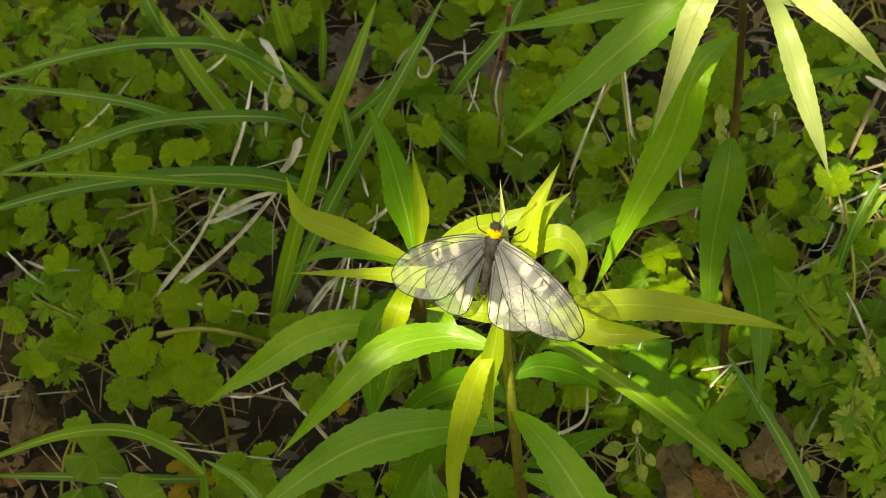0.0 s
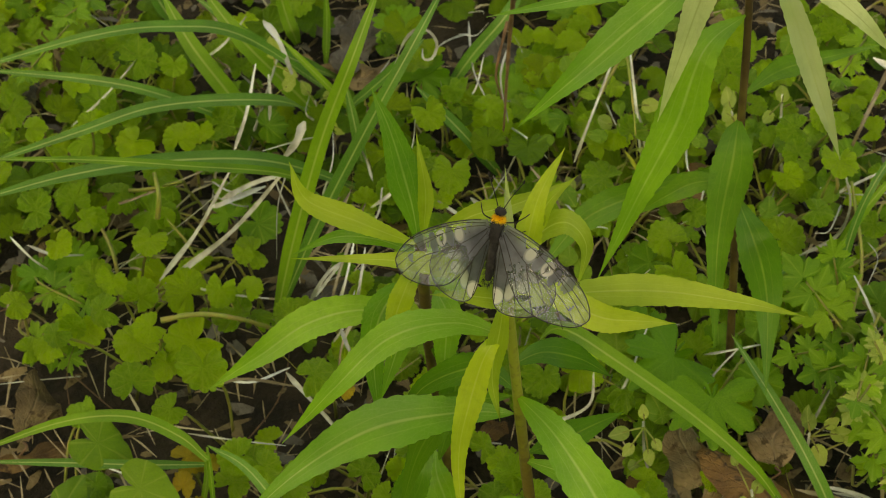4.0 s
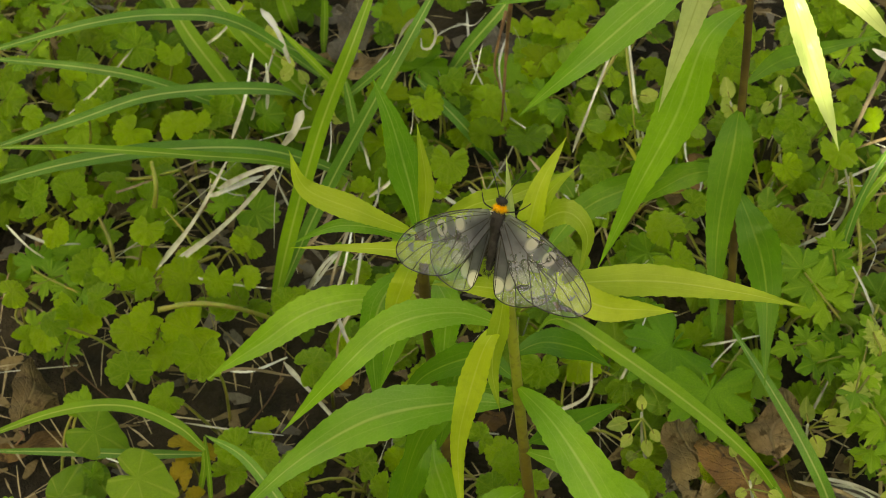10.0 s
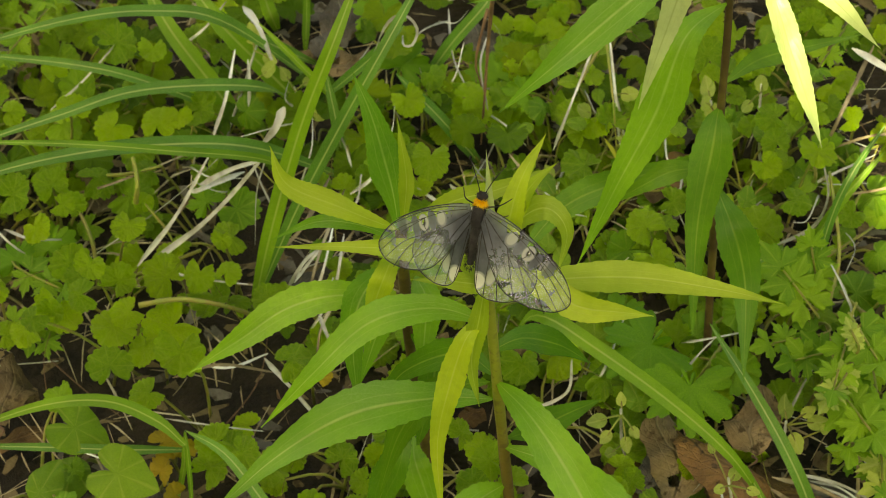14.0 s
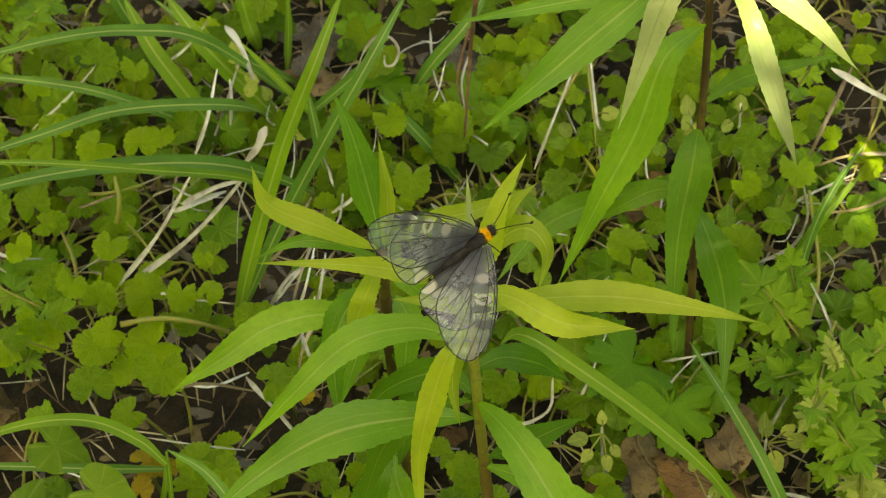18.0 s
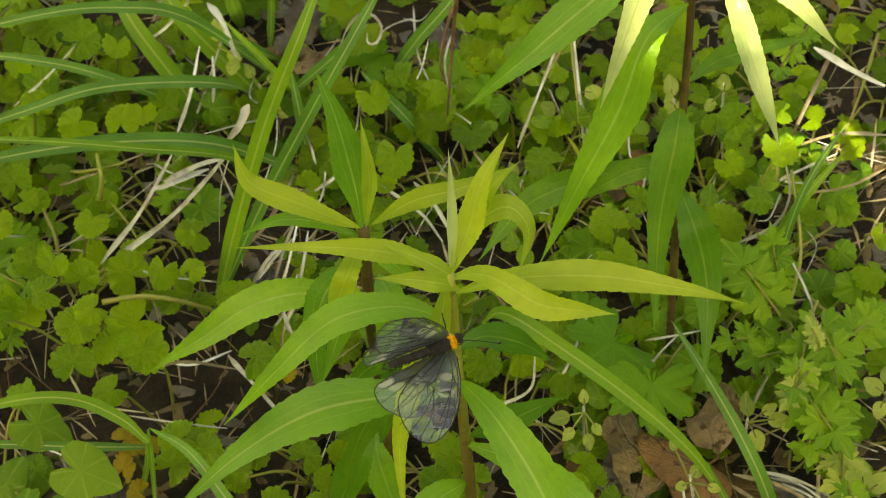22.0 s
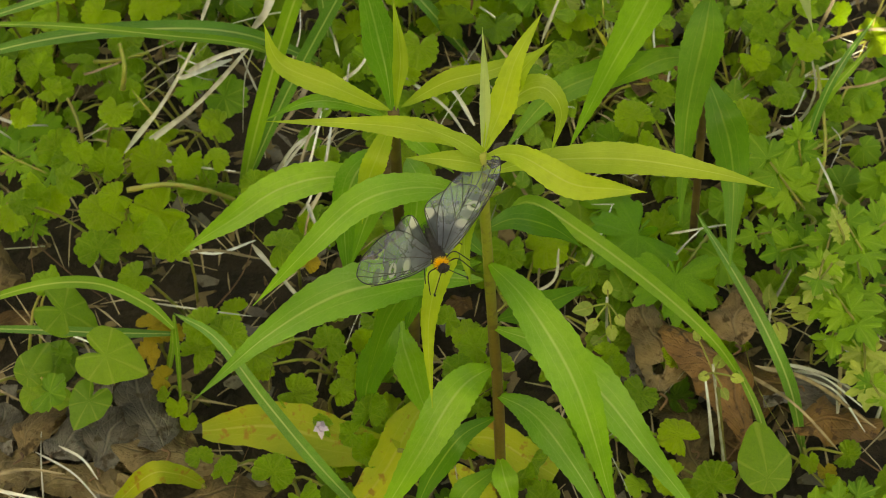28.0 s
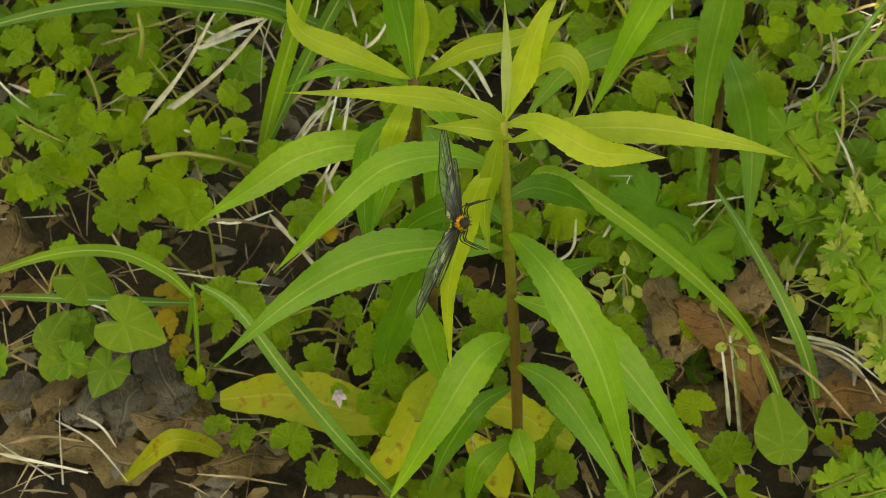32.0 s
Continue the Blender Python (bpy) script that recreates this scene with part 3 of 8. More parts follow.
def chickweed(foot, top, leaves):
    """A frail upright herb: leaves are places and radii, on short stalks from the stem's upper half."""
    made[0] += 1
    rng = random.Random(made[0])
    foot, top = Vector(foot), Vector(top)
    ob = thing("chickweed_plant", foot, "frail pale upright herb with small oval leaves", "herb", "frail pale herbs")
    mid = foot.lerp(top, 0.5) + Vector((rng.uniform(-0.003, 0.003), 0.002, 0))
    part("stem", tube([foot - Vector((0, 0, 0.003)), mid, top], foot, 0.0007, 0.0005, 10, 6, None, 0.1), M_STRAW, ob)
    for x, y, z, r in leaves:
        p = Vector((x, y, z))
        way = p - (foot.lerp(top, 0.93) if (p - top).length < 0.014 else foot.lerp(top, 0.6))
        start = p - way
        n = Vector((rng.uniform(-0.5, 0.5), -0.5, 0.8)).normalized()
        side = way.normalized().cross(n).normalized()
        n = side.cross(way.normalized())
        m = Matrix((side, way.normalized(), n)).transposed().to_4x4() @ Matrix.Diagonal((r * 1.1, r * 1.15, r, 1))
        m.translation = p - foot
        placed("leaf", CHICK, ob, m)
        part("leaf_stalk", tube([start - foot, p - way * 0.4 - foot + Vector((0, 0, 0.0005)), p - foot - n * 0.0004], (0, 0, 0), 0.0004, 0.0003, 5, 5), M_STALK, ob)


CHICK = mesh_of("leaf", disc_leaf(egg_rim, 3, 24, 0.25, 0.06, 9, (0.5, 0.35)), M_CHICK)

# ---- the plants, one by one ----
plant_a = thing("goldenrod_plant", (0.0064, 0.0000, 0.0000), "tall leafy stem with whorled yellow-green lance leaves", "plant", "leafy tall stems")
stem(plant_a, [(0.0064, 0.0000, -0.0050), (0.0060, 0.0000, 0.0151), (0.0043, 0.0000, 0.0823), (0.0021, 0.0000, 0.1272), (0.0000, 0.0000, 0.1720), (-0.0015, 0.0000, 0.2062)], 0.0021, 0.0014, M_TALLSTEM)
leaf(plant_a, M_PALE, 0.0032, [(-0.0012, 0.0000, 0.2055), (0.0002, 0.0085, 0.2175), (0.0000, 0.0179, 0.2355)], fold=0.9)
leaf(plant_a, M_YOUNG, 0.0074, [(-0.0009, 0.0000, 0.2061), (0.0037, 0.0071, 0.2141), (0.0085, 0.0139, 0.2261), (0.0160, 0.0217, 0.2361)], fold=0.5)
leaf(plant_a, M_YOUNG, 0.0048, [(-0.0002, 0.0000, 0.2077), (0.0072, 0.0132, 0.2137), (0.0118, 0.0159, 0.2227), (0.0192, 0.0194, 0.2277)], fold=0.5)
leaf(plant_a, M_YOUNG, 0.0069, [(-0.0004, 0.0000, 0.2061), (0.0072, 0.0117, 0.2121), (0.0152, 0.0112, 0.2181), (0.0206, 0.0086, 0.2111), (0.0183, 0.0083, 0.1941)])
nodding_leaf_a = leaf(plant_a, M_YOUNG, 0.0089, [(-0.0009, 0.0000, 0.2047), (0.0092, 0.0044, 0.1987), (0.0228, -0.0003, 0.1927), (0.0333, -0.0030, 0.1927), (0.0439, -0.0035, 0.1907)], twist=0.5)
leaf(plant_a, M_YOUNG, 0.0089, [(-0.0004, 0.0000, 0.1971), (0.0162, 0.0104, 0.1891), (0.0404, 0.0130, 0.1851), (0.0642, 0.0094, 0.1811), (0.0833, 0.0097, 0.1721)])
nodding_leaf_b = leaf(plant_a, M_YOUNG, 0.0067, [(-0.0019, 0.0000, 0.2039), (-0.0088, 0.0115, 0.1989), (-0.0209, 0.0234, 0.1909), (-0.0386, 0.0322, 0.1839), (-0.0622, 0.0397, 0.1779)])
leaf(plant_a, M_YOUNG, 0.0057, [(0.0015, 0.0000, 0.1986), (-0.0070, -0.0025, 0.2066), (-0.0220, 0.0060, 0.1986)])
leaf(plant_a, M_YOUNG, 0.0051, [(0.0013, 0.0000, 0.2030), (-0.0067, 0.0000, 0.2110), (-0.0183, 0.0052, 0.2130)])
leaf(plant_a, M_LEAF, 0.0106, [(-0.0012, 0.0000, 0.1851), (-0.0160, 0.0066, 0.1851), (-0.0334, 0.0028, 0.1851), (-0.0502, -0.0043, 0.1731), (-0.0675, -0.0079, 0.1531)])
leaf(plant_a, M_YOUNG, 0.0059, [(-0.0017, 0.0000, 0.2037), (-0.0040, -0.0035, 0.1937), (-0.0065, -0.0061, 0.1757), (-0.0050, -0.0081, 0.1567)], fold=0.45)
leaf(plant_a, M_YOUNG, 0.0079, [(-0.0019, 0.0000, 0.1890), (-0.0087, -0.0068, 0.1860), (-0.0138, -0.0098, 0.1670), (-0.0175, -0.0145, 0.1460), (-0.0175, -0.0214, 0.1140)], fold=0.35)
leaf(plant_a, M_LEAF, 0.0144, [(-0.0004, 0.0000, 0.1483), (-0.0181, 0.0003, 0.1503), (-0.0411, -0.0037, 0.1523), (-0.0633, -0.0104, 0.1423), (-0.0879, -0.0197, 0.1233)])
leaf(plant_a, M_LEAF, 0.0143, [(0.0005, 0.0000, 0.1573), (0.0094, -0.0207, 0.1673), (0.0192, -0.0372, 0.1573), (0.0269, -0.0492, 0.1373), (0.0346, -0.0622, 0.1073)])
leaf(plant_a, M_LEAF, 0.0117, [(0.0033, 0.0000, 0.0858), (0.0155, -0.0142, 0.0938), (0.0271, -0.0276, 0.0808), (0.0393, -0.0416, 0.0608)])
leaf(plant_a, M_LEAF, 0.0134, [(0.0017, 0.0000, 0.1242), (0.0179, -0.0120, 0.1282), (0.0339, -0.0251, 0.1192), (0.0486, -0.0386, 0.1042), (0.0679, -0.0530, 0.0792)])
leaf(plant_a, M_LEAF, 0.0138, [(0.0026, -0.0000, 0.1023), (-0.0092, -0.0141, 0.1123), (-0.0223, -0.0288, 0.0983), (-0.0393, -0.0410, 0.0723)])
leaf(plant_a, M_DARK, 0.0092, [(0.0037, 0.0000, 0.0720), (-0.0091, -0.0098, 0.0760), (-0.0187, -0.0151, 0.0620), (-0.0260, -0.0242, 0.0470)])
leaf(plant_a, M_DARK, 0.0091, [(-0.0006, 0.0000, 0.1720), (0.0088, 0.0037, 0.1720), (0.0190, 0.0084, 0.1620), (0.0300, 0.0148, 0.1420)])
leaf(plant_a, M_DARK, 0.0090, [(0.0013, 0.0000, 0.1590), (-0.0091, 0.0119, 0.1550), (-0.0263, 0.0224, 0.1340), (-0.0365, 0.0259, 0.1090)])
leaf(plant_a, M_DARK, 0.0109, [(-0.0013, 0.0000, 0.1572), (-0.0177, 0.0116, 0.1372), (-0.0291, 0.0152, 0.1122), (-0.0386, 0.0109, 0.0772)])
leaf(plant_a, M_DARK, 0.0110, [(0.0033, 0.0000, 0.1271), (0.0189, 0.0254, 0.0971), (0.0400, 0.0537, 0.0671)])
leaf(plant_a, M_LEAF, 0.0083, [(0.0048, 0.0000, 0.0465), (0.0066, -0.0127, 0.0495), (0.0092, -0.0201, 0.0315)])
leaf(plant_a, M_DARK, 0.0096, [(0.0041, 0.0000, 0.0390), (-0.0074, -0.0103, 0.0390), (-0.0136, -0.0164, 0.0190)])
plant_b = thing("goldenrod_plant", (-0.0228, 0.0435, 0.0000), "young leafy stem with light green pointed leaves", "plant", "leafy tall stems")
stem(plant_b, [(-0.0228, 0.0435, -0.0050), (-0.0222, 0.0435, 0.0335), (-0.0214, 0.0435, 0.0727), (-0.0239, 0.0435, 0.1117), (-0.0245, 0.0435, 0.1469), (-0.0243, 0.0435, 0.1758)], 0.0022, 0.0017, M_REDSTEM)
leaf(plant_b, M_LEAF, 0.0100, [(-0.0249, 0.0435, 0.1751), (-0.0260, 0.0468, 0.1951), (-0.0296, 0.0456, 0.2201), (-0.0339, 0.0496, 0.2351)], fold=0.35)
leaf(plant_b, M_YOUNG, 0.0045, [(-0.0235, 0.0435, 0.1757), (-0.0217, 0.0413, 0.2007), (-0.0227, 0.0410, 0.2257)], fold=0.6)
leaf(plant_b, M_YOUNG, 0.0079, [(-0.0251, 0.0435, 0.1759), (-0.0400, 0.0425, 0.1879), (-0.0561, 0.0501, 0.1909), (-0.0597, 0.0522, 0.2059)])
leaf(plant_b, M_LEAF, 0.0050, [(-0.0254, 0.0435, 0.1718), (-0.0374, 0.0434, 0.1798), (-0.0491, 0.0471, 0.1778), (-0.0643, 0.0546, 0.1618)])
leaf(plant_b, M_YOUNG, 0.0071, [(-0.0220, 0.0435, 0.1772), (-0.0087, 0.0412, 0.1892), (0.0044, 0.0382, 0.1972), (0.0200, 0.0414, 0.2012)])
leaf(plant_b, M_YOUNG, 0.0076, [(-0.0245, 0.0435, 0.1724), (-0.0295, 0.0250, 0.1784), (-0.0332, 0.0223, 0.1664), (-0.0356, 0.0241, 0.1474)])
leaf(plant_b, M_LEAF, 0.0108, [(-0.0248, 0.0435, 0.1606), (-0.0355, 0.0303, 0.1646), (-0.0409, 0.0247, 0.1506), (-0.0414, 0.0224, 0.1156)])
leaf(plant_b, M_LEAF, 0.0122, [(-0.0251, 0.0435, 0.1356), (-0.0417, 0.0438, 0.1456), (-0.0612, 0.0442, 0.1416), (-0.0783, 0.0408, 0.1306), (-0.0954, 0.0405, 0.1156)])
leaf(plant_b, M_LEAF, 0.0105, [(-0.0209, 0.0435, 0.1540), (-0.0181, 0.0301, 0.1540), (-0.0215, 0.0342, 0.1140)])
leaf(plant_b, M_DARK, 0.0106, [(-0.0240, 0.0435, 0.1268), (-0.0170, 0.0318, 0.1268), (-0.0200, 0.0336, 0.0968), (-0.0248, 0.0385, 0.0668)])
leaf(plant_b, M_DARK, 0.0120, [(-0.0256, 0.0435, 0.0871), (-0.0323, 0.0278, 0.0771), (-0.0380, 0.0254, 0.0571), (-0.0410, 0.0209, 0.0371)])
leaf(plant_b, M_LEAF, 0.0109, [(-0.0253, 0.0435, 0.0671), (-0.0254, 0.0291, 0.0711), (-0.0208, 0.0229, 0.0521), (-0.0162, 0.0224, 0.0321)])
leaf(plant_b, M_LEAF, 0.0077, [(-0.0250, 0.0435, 0.1381), (-0.0322, 0.0372, 0.1381), (-0.0417, 0.0360, 0.1081)])
leaf(plant_b, M_LEAF, 0.0066, [(-0.0244, 0.0435, 0.1685), (-0.0167, 0.0329, 0.1725), (-0.0072, 0.0327, 0.1585)])
plant_c = thing("goldenrod_plant", (0.0897, 0.1073, 0.0000), "taller brown-stemmed plant with long drooping green leaves", "plant", "leafy tall stems")
stem(plant_c, [(0.0897, 0.1073, -0.0050), (0.0842, 0.1073, 0.1141), (0.0826, 0.1073, 0.1477), (0.0816, 0.1073, 0.1858), (0.0794, 0.1073, 0.2312)], 0.0016, 0.0012, M_REDSTEM)
leaf(plant_c, M_LEAF, 0.0128, [(0.0790, 0.1073, 0.2205), (0.0606, 0.0900, 0.2305), (0.0423, 0.0837, 0.2205), (0.0238, 0.0776, 0.2055), (0.0075, 0.0792, 0.1855)])
leaf(plant_c, M_PALE, 0.0085, [(0.0789, 0.1073, 0.2248), (0.0620, 0.0801, 0.2368), (0.0556, 0.0765, 0.2148), (0.0489, 0.0730, 0.1898)])
leaf(plant_c, M_LEAF, 0.0138, [(0.0805, 0.1073, 0.1989), (0.0634, 0.0862, 0.2049), (0.0546, 0.0795, 0.1789), (0.0434, 0.0727, 0.1539), (0.0320, 0.0685, 0.1239)])
nodding_leaf_c = leaf(plant_c, M_PALE, 0.0074, [(0.0793, 0.1073, 0.2270), (0.0805, 0.0665, 0.2430), (0.0851, 0.0520, 0.2330), (0.0894, 0.0418, 0.2210), (0.0939, 0.0368, 0.2070)], fold=0.4, twist=0.3)
leaf(plant_c, M_PALE, 0.0081, [(0.0789, 0.1073, 0.2313), (0.0848, 0.0658, 0.2513), (0.0964, 0.0521, 0.2473), (0.1104, 0.0501, 0.2313)])
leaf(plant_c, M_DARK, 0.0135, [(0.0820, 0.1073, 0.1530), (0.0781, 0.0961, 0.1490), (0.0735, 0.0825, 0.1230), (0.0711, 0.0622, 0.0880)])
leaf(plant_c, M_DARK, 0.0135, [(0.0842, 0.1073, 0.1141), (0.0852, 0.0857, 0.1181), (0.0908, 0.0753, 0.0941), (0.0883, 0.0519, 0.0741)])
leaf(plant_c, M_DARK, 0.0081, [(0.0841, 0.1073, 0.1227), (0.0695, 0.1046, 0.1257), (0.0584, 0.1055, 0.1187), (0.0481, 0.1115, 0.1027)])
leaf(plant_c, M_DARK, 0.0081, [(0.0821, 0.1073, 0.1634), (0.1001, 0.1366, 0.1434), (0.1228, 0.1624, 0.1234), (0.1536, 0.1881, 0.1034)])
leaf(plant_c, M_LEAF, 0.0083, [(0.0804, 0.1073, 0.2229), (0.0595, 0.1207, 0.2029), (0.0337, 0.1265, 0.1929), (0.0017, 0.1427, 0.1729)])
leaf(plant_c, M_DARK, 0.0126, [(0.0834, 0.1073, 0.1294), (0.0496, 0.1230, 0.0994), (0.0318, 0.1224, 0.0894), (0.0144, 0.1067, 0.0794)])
leaf(plant_c, M_PALE, 0.0064, [(0.0794, 0.1073, 0.2322), (0.0817, 0.0777, 0.2422), (0.0916, 0.0744, 0.2362)])
grass_a = thing("grass_tuft", (-0.0896, 0.1545, 0.0000), "tuft of long arching green grass blades", "grass", "grass tufts")
blade(grass_a, M_GRASS2, 0.0067, [(-0.0896, 0.1545, 0.0000), (-0.0775, 0.1507, 0.0500), (-0.0610, 0.1589, 0.1000), (-0.0450, 0.1633, 0.1400), (-0.0339, 0.1898, 0.1500)])
blade(grass_a, M_GRASS, 0.0057, [(-0.0882, 0.1603, 0.0000), (-0.0671, 0.1643, 0.0500), (-0.0442, 0.1645, 0.1000), (-0.0251, 0.1748, 0.1300), (-0.0089, 0.2017, 0.1400)])
blade(grass_a, M_GRASS, 0.0064, [(-0.0507, 0.2261, 0.0000), (-0.0815, 0.1810, 0.0700), (-0.1173, 0.1665, 0.0900), (-0.1525, 0.1534, 0.1000), (-0.1923, 0.1527, 0.0900)])
blade(grass_a, M_GRASS2, 0.0035, [(-0.0686, 0.2064, 0.0200), (-0.0770, 0.1739, 0.0700), (-0.1088, 0.1535, 0.1000), (-0.1440, 0.1508, 0.1100), (-0.1876, 0.1553, 0.1100)])
blade(grass_a, M_GRASS, 0.0054, [(-0.0701, 0.2729, 0.0000), (-0.0831, 0.2248, 0.0600), (-0.1252, 0.2064, 0.0800), (-0.1578, 0.1949, 0.0800), (-0.2016, 0.1888, 0.0700)])
blade(grass_a, M_GRASS, 0.0053, [(-0.0597, 0.2828, 0.0000), (-0.0924, 0.2421, 0.0800), (-0.1185, 0.2298, 0.1000), (-0.1491, 0.2166, 0.1100), (-0.2012, 0.2118, 0.1000)])
blade(grass_a, M_GRASS, 0.0047, [(-0.0931, 0.2645, 0.0000), (-0.1321, 0.2431, 0.0500), (-0.1612, 0.2452, 0.0600), (-0.2122, 0.2568, 0.0600)])
grass_b = thing("grass_tuft", (-0.0701, 0.2693, 0.0000), "broad green grass blades beside the dry stalks", "grass", "grass tufts")
blade(grass_b, M_GRASS2, 0.0088, [(-0.0930, 0.2574, 0.0000), (-0.1067, 0.2608, 0.0300), (-0.1213, 0.2732, 0.0500), (-0.1330, 0.2959, 0.0600)])
blade(grass_b, M_GRASS2, 0.0091, [(-0.0650, 0.2653, 0.0000), (-0.0820, 0.2653, 0.0300), (-0.0978, 0.2636, 0.0600), (-0.1139, 0.2862, 0.0700)])
blade(grass_b, M_GRASS, 0.0059, [(-0.0620, 0.2978, 0.0000), (-0.0771, 0.2791, 0.0300), (-0.0945, 0.2740, 0.0500), (-0.1206, 0.2946, 0.0600)])
blade(grass_b, M_GRASS, 0.0048, [(-0.0505, 0.2328, 0.0000), (-0.0518, 0.2315, 0.0300), (-0.0546, 0.2421, 0.0500)])
blade(grass_b, M_GRASS, 0.0051, [(-0.0616, 0.2622, 0.0100), (-0.0440, 0.2377, 0.0500), (-0.0311, 0.2308, 0.0700), (-0.0201, 0.2449, 0.0700)])
blade(grass_b, M_GRASS2, 0.0036, [(-0.0672, 0.3058, 0.0000), (-0.0638, 0.2998, 0.0300), (-0.0624, 0.3036, 0.0500)])
blade(grass_b, M_GRASS2, 0.0067, [(-0.0804, 0.3225, 0.0000), (-0.0822, 0.3092, 0.0300), (-0.0850, 0.3136, 0.0500)])
blade(grass_b, M_GRASS, 0.0067, [(-0.1363, 0.3214, 0.0200), (-0.1407, 0.3190, 0.0400), (-0.1474, 0.3316, 0.0500)])
grass_c = thing("grass_tuft", (0.0065, 0.2307, 0.0000), "short dark grass blades among ground ivy", "grass", "grass tufts")
blade(grass_c, M_GRASS, 0.0058, [(0.0099, 0.2270, 0.0000), (-0.0074, 0.2288, 0.0300), (-0.0251, 0.2375, 0.0500)])
blade(grass_c, M_GRASS, 0.0064, [(-0.0131, 0.2818, 0.0000), (0.0004, 0.2749, 0.0300), (0.0159, 0.2770, 0.0500), (0.0278, 0.3017, 0.0500)])
blade(grass_c, M_GRASS2, 0.0034, [(-0.0387, 0.2503, 0.0000), (-0.0650, 0.2550, 0.0400), (-0.0821, 0.2634, 0.0600)])
grass_d = thing("grass_tuft", (0.0165, 0.1451, 0.0000), "long smooth grass blade arching over low leaves", "grass", "grass tufts")
blade(grass_d, M_GRASS2, 0.0060, [(0.0144, 0.1186, 0.0200), (0.0198, 0.0744, 0.0900), (0.0372, 0.0510, 0.1000), (0.0630, 0.0400, 0.0800), (0.0823, 0.0313, 0.0600), (0.0959, 0.0259, 0.0350)])
blade(grass_d, M_GRASS2, 0.0029, [(0.0882, 0.0338, 0.0500), (0.0962, 0.0163, 0.0400), (0.0998, 0.0039, 0.0300), (0.1030, -0.0076, 0.0100)])
grass_e = thing("grass_tuft", (0.1152, 0.0460, 0.0000), "bent green grass blades over fallen leaves", "grass", "grass tufts")
blade(grass_e, M_GRASS, 0.0052, [(0.1191, 0.0203, 0.0000), (0.1120, 0.0287, 0.0300), (0.1031, 0.0400, 0.0500), (0.0931, 0.0604, 0.0600), (0.0843, 0.0929, 0.0550)])
blade(grass_e, M_GRASS, 0.0035, [(0.1333, 0.1348, 0.0000), (0.1409, 0.1478, 0.0400), (0.1487, 0.1558, 0.0600), (0.1638, 0.1719, 0.0700)])
blade(grass_e, M_GRASS2, 0.0040, [(0.1368, 0.1620, 0.0000), (0.1458, 0.1569, 0.0400), (0.1644, 0.1673, 0.0600)])
blade(grass_e, M_GRASS, 0.0031, [(0.1329, 0.1669, 0.0000), (0.1205, 0.1450, 0.0300), (0.1004, 0.1303, 0.0300)])
blade(grass_e, M_GRASS, 0.0032, [(0.1133, 0.1582, 0.0000), (0.1306, 0.1523, 0.0200), (0.1419, 0.1515, 0.0200)])
grass_f = thing("grass_tuft", (-0.0431, 0.0067, 0.0000), "arching grass blade crossing the leaf litter", "grass", "grass tufts")
blade(grass_f, M_GRASS, 0.0050, [(-0.0351, -0.0082, 0.0100), (-0.0549, 0.0019, 0.0400), (-0.0724, 0.0177, 0.0600), (-0.0895, 0.0419, 0.0650), (-0.1053, 0.0571, 0.0600)])
blade(grass_f, M_GRASS2, 0.0047, [(-0.1056, 0.0542, 0.0550), (-0.1154, 0.0619, 0.0600), (-0.1317, 0.0645, 0.0700), (-0.1552, 0.0641, 0.0700), (-0.1888, 0.0602, 0.0600)])
blade(grass_f, M_GRASS2, 0.0020, [(-0.1052, 0.0564, 0.0600), (-0.1063, 0.0527, 0.0400), (-0.1084, 0.0470, 0.0150)])
blade(grass_f, M_GRASS, 0.0037, [(-0.1107, 0.0691, 0.0300), (-0.1327, 0.0676, 0.0350), (-0.1597, 0.0708, 0.0350), (-0.1947, 0.0774, 0.0300)])
blade(grass_f, M_GRASS2, 0.0024, [(-0.1150, 0.0622, 0.0100), (-0.1091, 0.0592, 0.0350), (-0.1064, 0.0554, 0.0550)])
dry_stalk([(-0.1331, 0.1687, 0.0150), (-0.1031, 0.1718, 0.0400), (-0.0775, 0.1755, 0.0700)], 0.0025, M_STRAW, "pale dry grass stalk", 1)
dry_stalk([(-0.1087, 0.1996, 0.0300), (-0.0937, 0.1930, 0.0450), (-0.0805, 0.1829, 0.0600)], 0.0027, M_STRAW, "pale dry grass stalk", 1)
dry_stalk([(-0.1359, 0.1721, 0.0130), (-0.1186, 0.1819, 0.0300), (-0.1023, 0.1964, 0.0500)], 0.0022, M_STRAW, "pale dry grass stalk", 1)
dry_stalk([(-0.1039, 0.2265, 0.0300), (-0.0976, 0.2396, 0.0400), (-0.0927, 0.2580, 0.0500)], 0.0019, M_STRAW, "pale dry grass stalk", 1)
dry_stalk([(-0.0892, 0.2435, 0.0300), (-0.0876, 0.2488, 0.0400), (-0.0887, 0.2627, 0.0400)], 0.0017, M_STRAW, "pale dry grass stalk", 1)
dry_stalk([(-0.0741, 0.1530, 0.0150), (-0.0658, 0.1547, 0.0300), (-0.0577, 0.1628, 0.0300)], 0.0018, M_STRAW, "pale dry grass stalk", 1)
dry_stalk([(-0.0560, 0.1456, 0.0150), (-0.0519, 0.1506, 0.0300), (-0.0497, 0.1680, 0.0300)], 0.0016, M_STRAW, "pale dry grass stalk", 1)
dry_stalk([(-0.0627, 0.1491, 0.0150), (-0.0579, 0.1511, 0.0300), (-0.0536, 0.1744, 0.0300)], 0.0014, M_STRAW, "pale dry grass stalk", 1)
